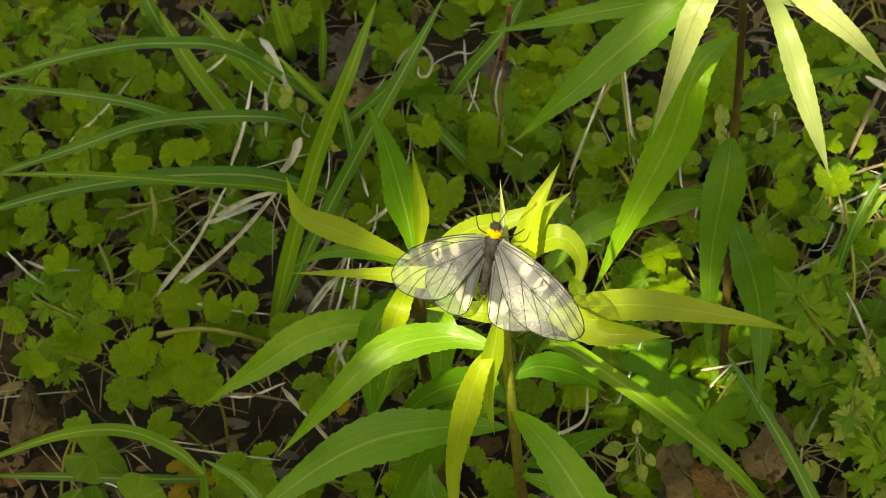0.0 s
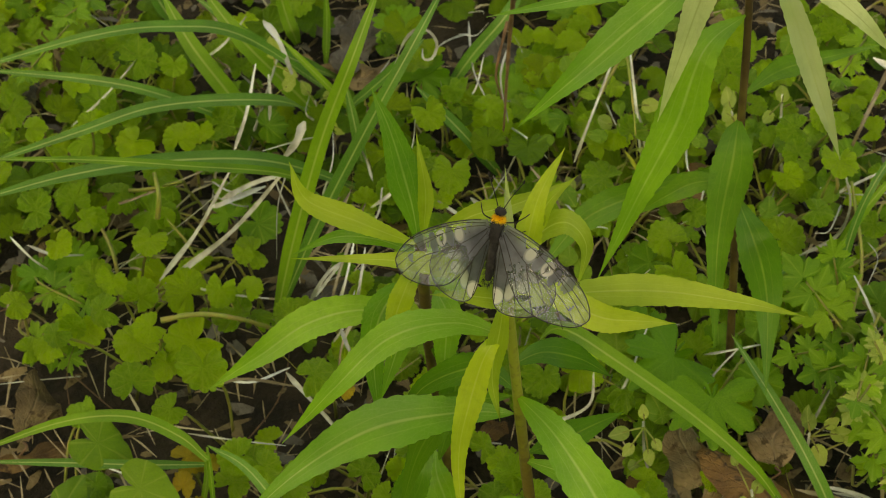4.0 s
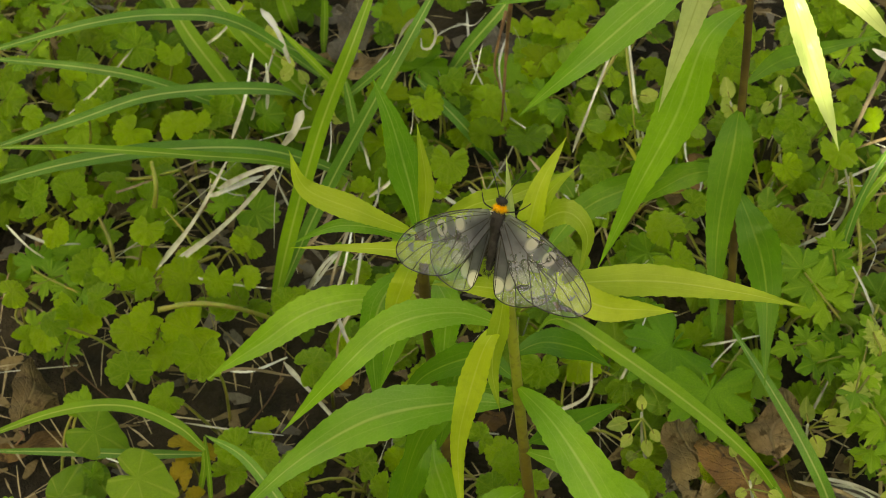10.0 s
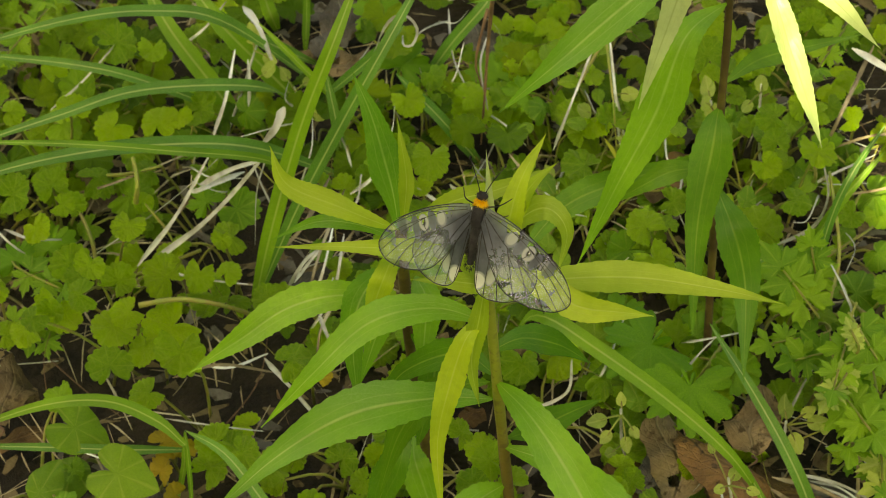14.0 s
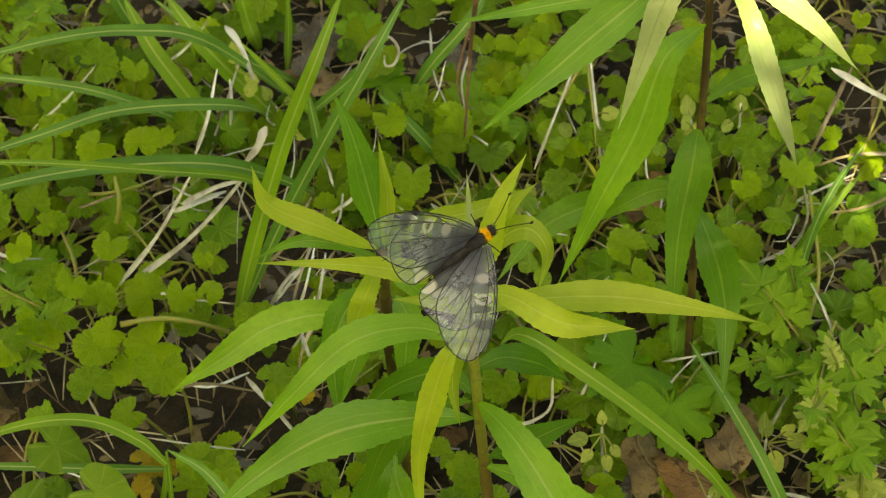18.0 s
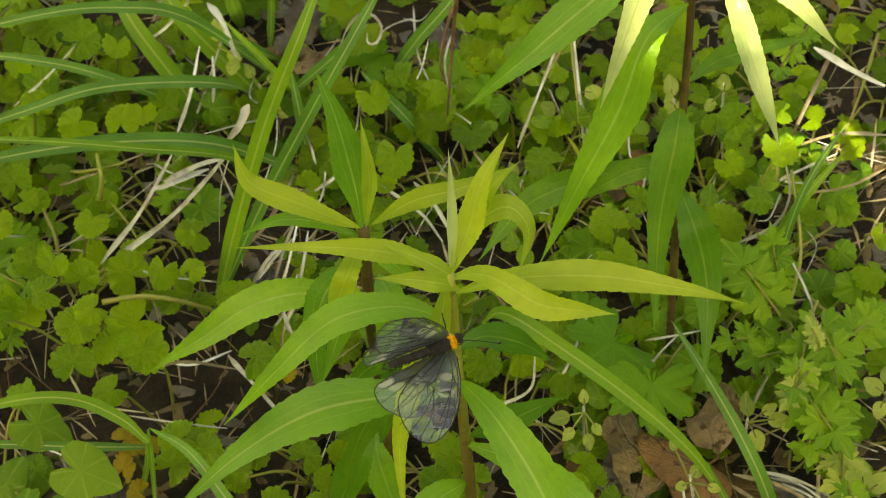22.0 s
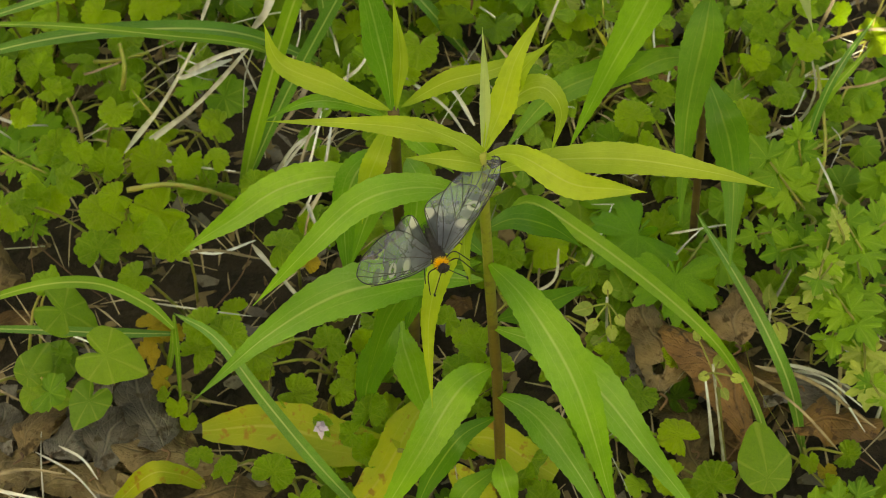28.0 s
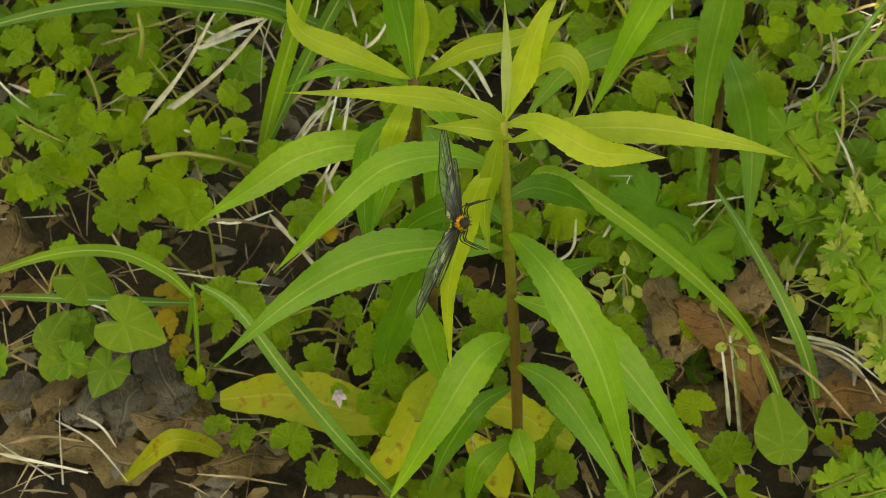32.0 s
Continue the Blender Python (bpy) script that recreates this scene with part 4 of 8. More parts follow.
dry_stalk([(-0.0813, 0.1086, 0.0300), (-0.0722, 0.0982, 0.0250), (-0.0604, 0.0864, 0.0150)], 0.0020, M_STRAW, "pale dry grass stalk", 1)
dry_stalk([(-0.1180, 0.0836, 0.0300), (-0.0985, 0.0721, 0.0400), (-0.0811, 0.0750, 0.0300)], 0.0008, M_STRAW, "pale dry grass stalk", 1)
dry_stalk([(0.0156, 0.0825, 0.0200), (0.0319, 0.0867, 0.0250), (0.0342, 0.0912, 0.0400)], 0.0015, M_STRAW, "pale dry grass stalk", 1)
dry_stalk([(0.1211, 0.1549, 0.0200), (0.1384, 0.1595, 0.0250), (0.1434, 0.1624, 0.0400), (0.1422, 0.1716, 0.0500)], 0.0016, M_STRAW, "pale dry grass stalk", 1)
dry_stalk([(0.1313, 0.0976, 0.0200), (0.1429, 0.1079, 0.0300), (0.1406, 0.1139, 0.0400), (0.1381, 0.1280, 0.0400)], 0.0015, M_STRAW, "pale dry grass stalk", 1)
dry_stalk([(0.0395, 0.2156, 0.0200), (0.0470, 0.2220, 0.0400), (0.0608, 0.2439, 0.0600)], 0.0015, M_STRAW, "pale dry grass stalk", 1)
dry_stalk([(0.0679, 0.2162, 0.0200), (0.0665, 0.2301, 0.0400), (0.0666, 0.2540, 0.0500)], 0.0015, M_STRAW, "pale dry grass stalk", 1)
dry_stalk([(-0.0474, 0.1980, 0.0200), (-0.0373, 0.1976, 0.0300), (-0.0295, 0.2161, 0.0300)], 0.0016, M_STRAW, "pale dry grass stalk", 1)
dry_stalk([(-0.0192, 0.1904, 0.0300), (-0.0037, 0.1823, 0.0200), (0.0047, 0.1704, 0.0150)], 0.0016, M_STRAW, "pale dry grass stalk", 1)
dry_stalk([(0.0832, 0.0137, 0.0150), (0.0823, 0.0218, 0.0250), (0.0821, 0.0377, 0.0300)], 0.0016, M_STRAW, "pale dry grass stalk", 1)
dry_stalk([(0.1306, 0.0262, 0.0130), (0.1333, 0.0410, 0.0200), (0.1361, 0.0540, 0.0300)], 0.0016, M_STRAW, "pale dry grass stalk", 1)
dry_stalk([(0.1127, 0.0726, 0.0200), (0.1216, 0.0832, 0.0300), (0.1272, 0.0908, 0.0300)], 0.0012, M_STRAW, "pale dry grass stalk", 1)
dry_stalk([(0.1163, 0.0446, 0.0200), (0.1251, 0.0338, 0.0300), (0.1366, 0.0201, 0.0300)], 0.0011, M_STRAW, "pale dry grass stalk", 1)
dry_stalk([(0.1200, 0.0419, 0.0200), (0.1294, 0.0308, 0.0250), (0.1348, 0.0109, 0.0300)], 0.0011, M_STRAW, "pale dry grass stalk", 1)
dry_stalk([(0.1414, 0.0455, 0.0200), (0.1336, 0.0526, 0.0250), (0.1224, 0.0524, 0.0300)], 0.0013, M_STRAW, "pale dry grass stalk", 1)
dry_stalk([(-0.1651, 0.0885, 0.0150), (-0.1457, 0.0747, 0.0220), (-0.1309, 0.0675, 0.0200)], 0.0010, M_STRAW, "pale dry grass stalk", 1)
dry_stalk([(-0.1798, 0.0187, 0.0140), (-0.1642, 0.0121, 0.0180), (-0.1467, 0.0087, 0.0140)], 0.0014, M_STRAW, "pale dry grass stalk", 1)
dry_stalk([(-0.1606, 0.0316, 0.0140), (-0.1443, 0.0177, 0.0200), (-0.1313, 0.0011, 0.0200)], 0.0009, M_STRAW, "pale dry grass stalk", 1)
dry_stalk([(-0.1287, 0.1657, 0.0200), (-0.1084, 0.1499, 0.0300), (-0.0882, 0.1452, 0.0300)], 0.0012, M_STRAW, "pale dry grass stalk", 1)
dry_stalk([(-0.1953, 0.1875, 0.0300), (-0.1847, 0.1744, 0.0300), (-0.1802, 0.1763, 0.0200)], 0.0011, M_STRAW, "pale dry grass stalk", 1)
dry_stalk([(-0.1180, 0.2727, 0.0400), (-0.1066, 0.2717, 0.0500), (-0.0957, 0.2775, 0.0600)], 0.0015, M_STRAW, "pale dry grass stalk", 1)
dry_stalk([(-0.1748, 0.2485, 0.0300), (-0.1587, 0.2558, 0.0400), (-0.1408, 0.2716, 0.0500)], 0.0013, M_STRAW, "pale dry grass stalk", 1)
dry_stalk([(0.0419, 0.0894, 0.0200), (0.0489, 0.0973, 0.0300), (0.0579, 0.1181, 0.0300)], 0.0012, M_STRAW, "pale dry grass stalk", 1)
dry_stalk([(0.0744, 0.0919, 0.0200), (0.0830, 0.0970, 0.0300), (0.0906, 0.1044, 0.0300)], 0.0010, M_STRAW, "pale dry grass stalk", 1)
dry_stalk([(0.0792, 0.1102, 0.0200), (0.0906, 0.1044, 0.0300), (0.1038, 0.1135, 0.0200)], 0.0010, M_STRAW, "pale dry grass stalk", 1)
dry_stalk([(0.1321, 0.1789, 0.0200), (0.1473, 0.1813, 0.0300), (0.1704, 0.1924, 0.0300)], 0.0014, M_STRAW, "pale dry grass stalk", 1)
dry_stalk([(-0.0544, 0.1816, 0.0200), (-0.0446, 0.1890, 0.0250), (-0.0418, 0.1999, 0.0300)], 0.0013, M_STRAW, "pale dry grass stalk", 1)
dry_stalk([(-0.0707, 0.1524, 0.0200), (-0.0635, 0.1596, 0.0250), (-0.0540, 0.1667, 0.0300)], 0.0014, M_STRAW, "pale dry grass stalk", 1)
dry_stalk([(-0.0641, 0.1288, 0.0200), (-0.0589, 0.1290, 0.0300), (-0.0543, 0.1459, 0.0300)], 0.0012, M_STRAW, "pale dry grass stalk", 1)
dry_stalk([(-0.0340, 0.2262, 0.0700), (-0.0281, 0.2102, 0.1000), (-0.0233, 0.2066, 0.1100), (-0.0181, 0.2039, 0.1120), (-0.0150, 0.2009, 0.1080), (-0.0171, 0.1983, 0.1030), (-0.0206, 0.2012, 0.1000), (-0.0208, 0.2090, 0.0980)], 0.0015, M_STRAW, "curled withered tip of a pale grass leaf", 1)
dry_stalk([(0.0155, 0.2625, 0.0600), (0.0095, 0.2529, 0.0400), (0.0110, 0.2491, 0.0300), (0.0134, 0.2416, 0.0200)], 0.0015, M_TWIG, "thin brown wavy dry stalk", 0)
dry_stalk([(0.0132, 0.2399, 0.0200), (0.0212, 0.2259, 0.0250), (0.0283, 0.2193, 0.0200)], 0.0011, M_STRAW, "thin bent dry stalk", 0)
dry_stalk([(0.0166, 0.2270, 0.1100), (0.0145, 0.2380, 0.0700), (0.0118, 0.2322, 0.0400), (0.0097, 0.2312, 0.0100)], 0.0022, M_TWIG, "upright brown herb stem", 0)
dry_stalk([(0.0490, 0.1365, 0.1100), (0.0518, 0.1306, 0.1080), (0.0550, 0.1295, 0.1000), (0.0538, 0.1259, 0.0950), (0.0498, 0.1250, 0.0900)], 0.0014, M_YELLOW, "slender twisted yellow-green leaf tip", 1)
dry_stalk([(-0.0782, 0.1833, 0.0600), (-0.0827, 0.1747, 0.0500), (-0.0854, 0.1653, 0.0300)], 0.0007, M_STRAW, "hair-thin hanging dry fibre", 0)
dry_stalk([(-0.0376, 0.2079, 0.0180), (-0.0287, 0.2248, 0.0270), (-0.0263, 0.2247, 0.0436)], 0.0010, M_STRAW, "pale dry grass stalk", 0)
dry_stalk([(-0.0376, 0.2222, 0.0180), (-0.0293, 0.2087, 0.0202), (-0.0218, 0.1947, 0.0254)], 0.0007, M_STRAW, "pale dry grass stalk", 1)
dry_stalk([(-0.0764, 0.2042, 0.0180), (-0.0779, 0.2097, 0.0219), (-0.0747, 0.2228, 0.0200)], 0.0010, M_STRAW, "pale dry grass stalk", 0)
dry_stalk([(0.0003, 0.3102, 0.0180), (0.0001, 0.2689, 0.0281), (0.0040, 0.2410, 0.0369)], 0.0011, M_STRAW, "pale dry grass stalk", 1)
dry_stalk([(-0.0787, 0.1918, 0.0180), (-0.0859, 0.2100, 0.0225), (-0.0905, 0.2289, 0.0236)], 0.0011, M_STRAW, "pale dry grass stalk", 0)
dry_stalk([(-0.0986, 0.2783, 0.0180), (-0.1029, 0.2719, 0.0323), (-0.1067, 0.2757, 0.0320)], 0.0010, M_STRAW, "pale dry grass stalk", 1)
dry_stalk([(-0.0690, 0.2515, 0.0180), (-0.0731, 0.2436, 0.0327), (-0.0726, 0.2675, 0.0205)], 0.0011, M_STRAW, "pale dry grass stalk", 0)
dry_stalk([(-0.0040, 0.2630, 0.0180), (-0.0123, 0.2577, 0.0229), (-0.0149, 0.2512, 0.0389)], 0.0006, M_STRAW, "pale dry grass stalk", 1)
dry_stalk([(0.0108, 0.2147, 0.0180), (0.0064, 0.1960, 0.0312), (-0.0019, 0.1747, 0.0399)], 0.0008, M_STRAW, "pale dry grass stalk", 0)
dry_stalk([(-0.0048, 0.3020, 0.0180), (0.0028, 0.2925, 0.0251), (0.0083, 0.2808, 0.0431)], 0.0008, M_STRAW, "pale dry grass stalk", 1)
dry_stalk([(-0.0370, 0.2874, 0.0180), (-0.0428, 0.2576, 0.0350), (-0.0441, 0.2604, 0.0240)], 0.0006, M_STRAW, "pale dry grass stalk", 0)
dry_stalk([(-0.0940, 0.2058, 0.0180), (-0.1021, 0.1984, 0.0268), (-0.1122, 0.2019, 0.0305)], 0.0007, M_STRAW, "pale dry grass stalk", 1)
dry_stalk([(-0.1147, 0.2209, 0.0180), (-0.1037, 0.1997, 0.0342), (-0.0900, 0.1964, 0.0358)], 0.0010, M_STRAW, "pale dry grass stalk", 0)
dry_stalk([(0.0001, 0.3019, 0.0180), (-0.0096, 0.2802, 0.0350), (-0.0153, 0.2690, 0.0413)], 0.0011, M_STRAW, "pale dry grass stalk", 1)
dry_stalk([(0.0285, 0.2556, 0.0180), (0.0125, 0.2526, 0.0222), (-0.0004, 0.2439, 0.0294)], 0.0009, M_STRAW, "pale dry grass stalk", 0)
dry_stalk([(0.0187, 0.1904, 0.0180), (0.0082, 0.1919, 0.0317), (0.0038, 0.1916, 0.0417)], 0.0007, M_STRAW, "pale dry grass stalk", 1)
dry_stalk([(-0.0676, 0.2091, 0.0180), (-0.0622, 0.2164, 0.0306), (-0.0621, 0.2366, 0.0270)], 0.0009, M_STRAW, "pale dry grass stalk", 0)
dry_stalk([(-0.0464, 0.2152, 0.0180), (-0.0484, 0.2242, 0.0202), (-0.0516, 0.2242, 0.0337)], 0.0011, M_STRAW, "pale dry grass stalk", 1)
dry_stalk([(-0.0646, 0.2439, 0.0180), (-0.0756, 0.2307, 0.0297), (-0.0911, 0.2175, 0.0384)], 0.0009, M_STRAW, "pale dry grass stalk", 0)
dry_stalk([(-0.0139, 0.2510, 0.0180), (-0.0008, 0.2535, 0.0278), (0.0054, 0.2715, 0.0332)], 0.0010, M_STRAW, "pale dry grass stalk", 1)
dry_stalk([(0.0419, 0.1464, 0.0180), (0.0542, 0.1448, 0.0226), (0.0612, 0.1386, 0.0395)], 0.0010, M_STRAW, "pale dry grass stalk", 0)
dry_stalk([(0.1228, 0.1818, 0.0180), (0.1098, 0.1695, 0.0204), (0.0951, 0.1620, 0.0240)], 0.0011, M_STRAW, "pale dry grass stalk", 1)
dry_stalk([(0.0920, 0.1978, 0.0180), (0.0869, 0.1747, 0.0234), (0.0913, 0.1571, 0.0214)], 0.0010, M_STRAW, "pale dry grass stalk", 0)
dry_stalk([(0.0567, 0.2525, 0.0180), (0.0573, 0.2318, 0.0292), (0.0591, 0.2139, 0.0348)], 0.0006, M_STRAW, "pale dry grass stalk", 1)
dry_stalk([(0.0503, 0.1408, 0.0180), (0.0586, 0.1330, 0.0325), (0.0693, 0.1300, 0.0293)], 0.0007, M_STRAW, "pale dry grass stalk", 0)
dry_stalk([(0.0308, 0.2000, 0.0180), (0.0390, 0.1714, 0.0323), (0.0485, 0.1684, 0.0305)], 0.0008, M_STRAW, "pale dry grass stalk", 1)
dry_stalk([(0.1464, 0.1824, 0.0180), (0.1347, 0.1559, 0.0345), (0.1287, 0.1544, 0.0352)], 0.0009, M_STRAW, "pale dry grass stalk", 0)
dry_stalk([(0.0683, 0.1409, 0.0180), (0.0746, 0.1351, 0.0294), (0.0776, 0.1204, 0.0423)], 0.0009, M_STRAW, "pale dry grass stalk", 1)
dry_stalk([(0.0892, 0.2305, 0.0180), (0.0841, 0.1968, 0.0337), (0.0854, 0.1887, 0.0349)], 0.0012, M_STRAW, "pale dry grass stalk", 0)
dry_stalk([(0.0724, 0.1272, 0.0180), (0.0653, 0.1226, 0.0243), (0.0498, 0.1175, 0.0319)], 0.0007, M_STRAW, "pale dry grass stalk", 1)
dry_stalk([(0.0609, 0.1906, 0.0180), (0.0538, 0.1842, 0.0280), (0.0412, 0.1759, 0.0268)], 0.0011, M_STRAW, "pale dry grass stalk", 0)
dry_stalk([(0.1530, 0.1631, 0.0180), (0.1521, 0.1443, 0.0291), (0.1445, 0.1290, 0.0319)], 0.0006, M_STRAW, "pale dry grass stalk", 1)
dry_stalk([(0.1180, 0.1742, 0.0180), (0.1158, 0.1777, 0.0250), (0.1185, 0.1852, 0.0274)], 0.0011, M_STRAW, "pale dry grass stalk", 0)
dry_stalk([(0.1211, 0.2248, 0.0180), (0.1026, 0.2050, 0.0268), (0.0909, 0.1722, 0.0429)], 0.0010, M_STRAW, "pale dry grass stalk", 1)
dry_stalk([(0.1374, 0.1942, 0.0180), (0.1492, 0.1783, 0.0295), (0.1631, 0.1754, 0.0320)], 0.0008, M_STRAW, "pale dry grass stalk", 0)
dry_stalk([(0.1775, 0.2322, 0.0180), (0.1575, 0.2119, 0.0210), (0.1387, 0.1847, 0.0409)], 0.0007, M_STRAW, "pale dry grass stalk", 1)
ivy((-0.1396, 0.2954, 0.0000), [(-0.1578, 0.3184, 0.0200, 0.0065)], M_IVY)
ivy((-0.1943, 0.2676, 0.0000), [(-0.2049, 0.2806, 0.0200, 0.0070), (-0.1829, 0.2470, 0.0200, 0.0061)], M_IVY)
ivy((-0.1967, 0.3179, 0.0000), [(-0.1774, 0.3115, 0.0300, 0.0064), (-0.2074, 0.3033, 0.0300, 0.0064)], M_IVY)
ivy((-0.1411, 0.2604, 0.0000), [(-0.1493, 0.2511, 0.0300, 0.0059), (-0.1606, 0.2557, 0.0300, 0.0049), (-0.1407, 0.2589, 0.0300, 0.0049)], M_IVY)
ivy((-0.0048, 0.2371, 0.0000), [(-0.0249, 0.2251, 0.0200, 0.0060)], M_IVY)
ivy((-0.1748, 0.2060, 0.0000), [(-0.1705, 0.2088, 0.0350, 0.0123), (-0.1513, 0.2068, 0.0300, 0.0094), (-0.1583, 0.1845, 0.0400, 0.0063)], M_IVY)
ivy((-0.1423, 0.2026, 0.0000), [(-0.1556, 0.1893, 0.0200, 0.0070), (-0.1308, 0.1944, 0.0150, 0.0059)], M_IVY)
ivy((-0.1029, 0.1737, 0.0000), [(-0.1176, 0.1767, 0.0200, 0.0046)], M_IVY)
ivy((-0.1396, 0.1375, 0.0000), [(-0.1455, 0.1391, 0.0550, 0.0069), (-0.1302, 0.1193, 0.0500, 0.0074)], M_IVY)
ivy((-0.1242, 0.1179, 0.0000), [(-0.1250, 0.1090, 0.0400, 0.0081)], M_IVY)
ivy((-0.1851, 0.1509, 0.0000), [(-0.1892, 0.1514, 0.0300, 0.0074), (-0.1739, 0.1303, 0.0300, 0.0092), (-0.1652, 0.1379, 0.0300, 0.0062), (-0.1844, 0.1360, 0.0200, 0.0067)], M_IVY)
ivy((-0.0668, 0.1402, 0.0000), [(-0.0759, 0.1420, 0.0200, 0.0094), (-0.0608, 0.1290, 0.0150, 0.0056)], M_IVY)
ivy((-0.0481, 0.2155, 0.0000), [(-0.0497, 0.2014, 0.0200, 0.0071), (-0.0591, 0.2055, 0.0200, 0.0059)], M_IVY)
ivy((-0.0989, 0.0827, 0.0000), [(-0.0936, 0.0685, 0.0300, 0.0079), (-0.1006, 0.0605, 0.0300, 0.0088), (-0.0887, 0.0849, 0.0200, 0.0060), (-0.0781, 0.0689, 0.0200, 0.0063)], M_IVY)
ivy((0.1219, 0.2206, 0.0000), [(0.1422, 0.2127, 0.0400, 0.0070), (0.1208, 0.2082, 0.0350, 0.0063), (0.1181, 0.2317, 0.0300, 0.0060)], M_IVY)
ivy((0.1506, 0.2024, 0.0000), [(0.1569, 0.2211, 0.0300, 0.0067)], M_IVY)
ivy((0.1167, 0.2706, 0.0000), [(0.1023, 0.2718, 0.0300, 0.0075), (0.1102, 0.2427, 0.0300, 0.0073), (0.1244, 0.2696, 0.0300, 0.0062)], M_IVY)
ivy((0.0701, 0.1721, 0.0000), [(0.0569, 0.1607, 0.0200, 0.0080)], M_IVY)
ivy((0.0499, 0.2226, 0.0000), [(0.0492, 0.1843, 0.0200, 0.0058), (0.0512, 0.2149, 0.0300, 0.0071), (0.0632, 0.2171, 0.0350, 0.0083), (0.0740, 0.2259, 0.0300, 0.0067)], M_IVY)
ivy((0.0425, 0.2954, 0.0000), [(0.0431, 0.2778, 0.0300, 0.0075), (0.0338, 0.2861, 0.0300, 0.0063), (0.0249, 0.2705, 0.0250, 0.0075), (0.0504, 0.2990, 0.0200, 0.0064)], M_IVY)
ivy((0.1616, 0.2716, 0.0000), [(0.1463, 0.2673, 0.0300, 0.0087), (0.1599, 0.2732, 0.0300, 0.0075), (0.1684, 0.2471, 0.0200, 0.0074), (0.1335, 0.2508, 0.0300, 0.0073)], M_IVY)
ivy((0.1668, 0.1934, 0.0000), [(0.1540, 0.1612, 0.0300, 0.0068), (0.1511, 0.1857, 0.0200, 0.0054), (0.1652, 0.1971, 0.0200, 0.0054)], M_IVY)
ivy((-0.0715, 0.0194, 0.0000), [(-0.0723, 0.0023, 0.0400, 0.0081), (-0.0627, -0.0065, 0.0350, 0.0081), (-0.0921, 0.0164, 0.0200, 0.0062), (-0.1003, 0.0220, 0.0200, 0.0054), (-0.0502, 0.0029, 0.0200, 0.0059)], M_IVY)
ivy((-0.0556, 0.0330, 0.0000), [(-0.0482, 0.0303, 0.0450, 0.0061), (-0.0385, 0.0180, 0.0500, 0.0072), (-0.0546, 0.0199, 0.0400, 0.0049), (-0.0449, 0.0159, 0.0400, 0.0059)], M_IVY)
ivy((-0.0534, 0.0654, 0.0000), [(-0.0525, 0.0609, 0.0300, 0.0076), (-0.0655, 0.0429, 0.0250, 0.0088), (-0.0445, 0.0505, 0.0300, 0.0061), (-0.0783, 0.0592, 0.0200, 0.0063)], M_IVY)
ivy((-0.0347, 0.0671, 0.0000), [(-0.0290, 0.0545, 0.0300, 0.0072), (-0.0357, 0.0699, 0.0300, 0.0058), (-0.0227, 0.0410, 0.0200, 0.0062)], M_IVY)
ivy((-0.1064, 0.0570, 0.0000), [(-0.1087, 0.0439, 0.0200, 0.0049), (-0.1137, 0.0503, 0.0180, 0.0037), (-0.1055, 0.0407, 0.0150, 0.0041)], M_IVY)
ivy((-0.0402, 0.0309, 0.0000), [(-0.0499, 0.0166, 0.0200, 0.0060), (-0.0398, 0.0183, 0.0200, 0.0050), (-0.0579, 0.0217, 0.0200, 0.0046)], M_IVY)
ivy((0.0565, 0.0533, 0.0000), [(0.0580, 0.0320, 0.0300, 0.0085), (0.0510, 0.0421, 0.0300, 0.0065), (0.0478, 0.0496, 0.0300, 0.0055)], M_IVY)
ivy((0.0605, 0.0181, 0.0000), [(0.0696, 0.0137, 0.0300, 0.0083), (0.0786, -0.0060, 0.0300, 0.0093), (0.0643, -0.0001, 0.0250, 0.0073), (0.0589, 0.0169, 0.0200, 0.0060)], M_IVY)
ivy((0.1178, 0.0148, 0.0000), [(0.1299, 0.0079, 0.0200, 0.0058), (0.1204, -0.0056, 0.0200, 0.0071), (0.1156, 0.0060, 0.0200, 0.0048)], M_IVY)
ivy((0.0044, 0.0642, 0.0000), [(-0.0008, 0.0602, 0.0300, 0.0083), (-0.0059, 0.0457, 0.0300, 0.0075), (-0.0004, 0.0348, 0.0200, 0.0061), (-0.0086, 0.0682, 0.0300, 0.0062)], M_IVY)
ivy((0.0050, 0.0157, 0.0000), [(0.0138, 0.0081, 0.0200, 0.0070), (0.0207, -0.0036, 0.0200, 0.0079), (0.0017, 0.0066, 0.0200, 0.0060)], M_IVY)
ivy((0.0513, 0.1137, 0.0000), [(0.0587, 0.1039, 0.0200, 0.0076), (0.0474, 0.0995, 0.0200, 0.0065)], M_IVY)
ivy((-0.0362, 0.2118, 0.0000), [(-0.0400, 0.2069, 0.0200, 0.0071), (-0.0188, 0.1927, 0.0300, 0.0070)], M_IVY)
ivy((0.0070, 0.0627, 0.0000), [(0.0009, 0.0558, 0.0300, 0.0082), (0.0082, 0.0456, 0.0300, 0.0071)], M_IVY)
ivy((-0.1286, 0.0918, 0.0000), [(-0.1195, 0.0798, 0.0200, 0.0074)], M_YELLOWIVY)
ivy((-0.1201, 0.0900, 0.0000), [(-0.1123, 0.0780, 0.0180, 0.0053)], M_YELLOWIVY)
ivy((-0.1228, 0.0789, 0.0000), [(-0.1204, 0.0669, 0.0200, 0.0067)], M_YELLOWIVY)
ivy((-0.1233, 0.0685, 0.0000), [(-0.1147, 0.0565, 0.0200, 0.0052)], M_YELLOWIVY)
ivy((-0.1083, 0.0826, 0.0000), [(-0.0994, 0.0706, 0.0200, 0.0053)], M_YELLOWIVY)
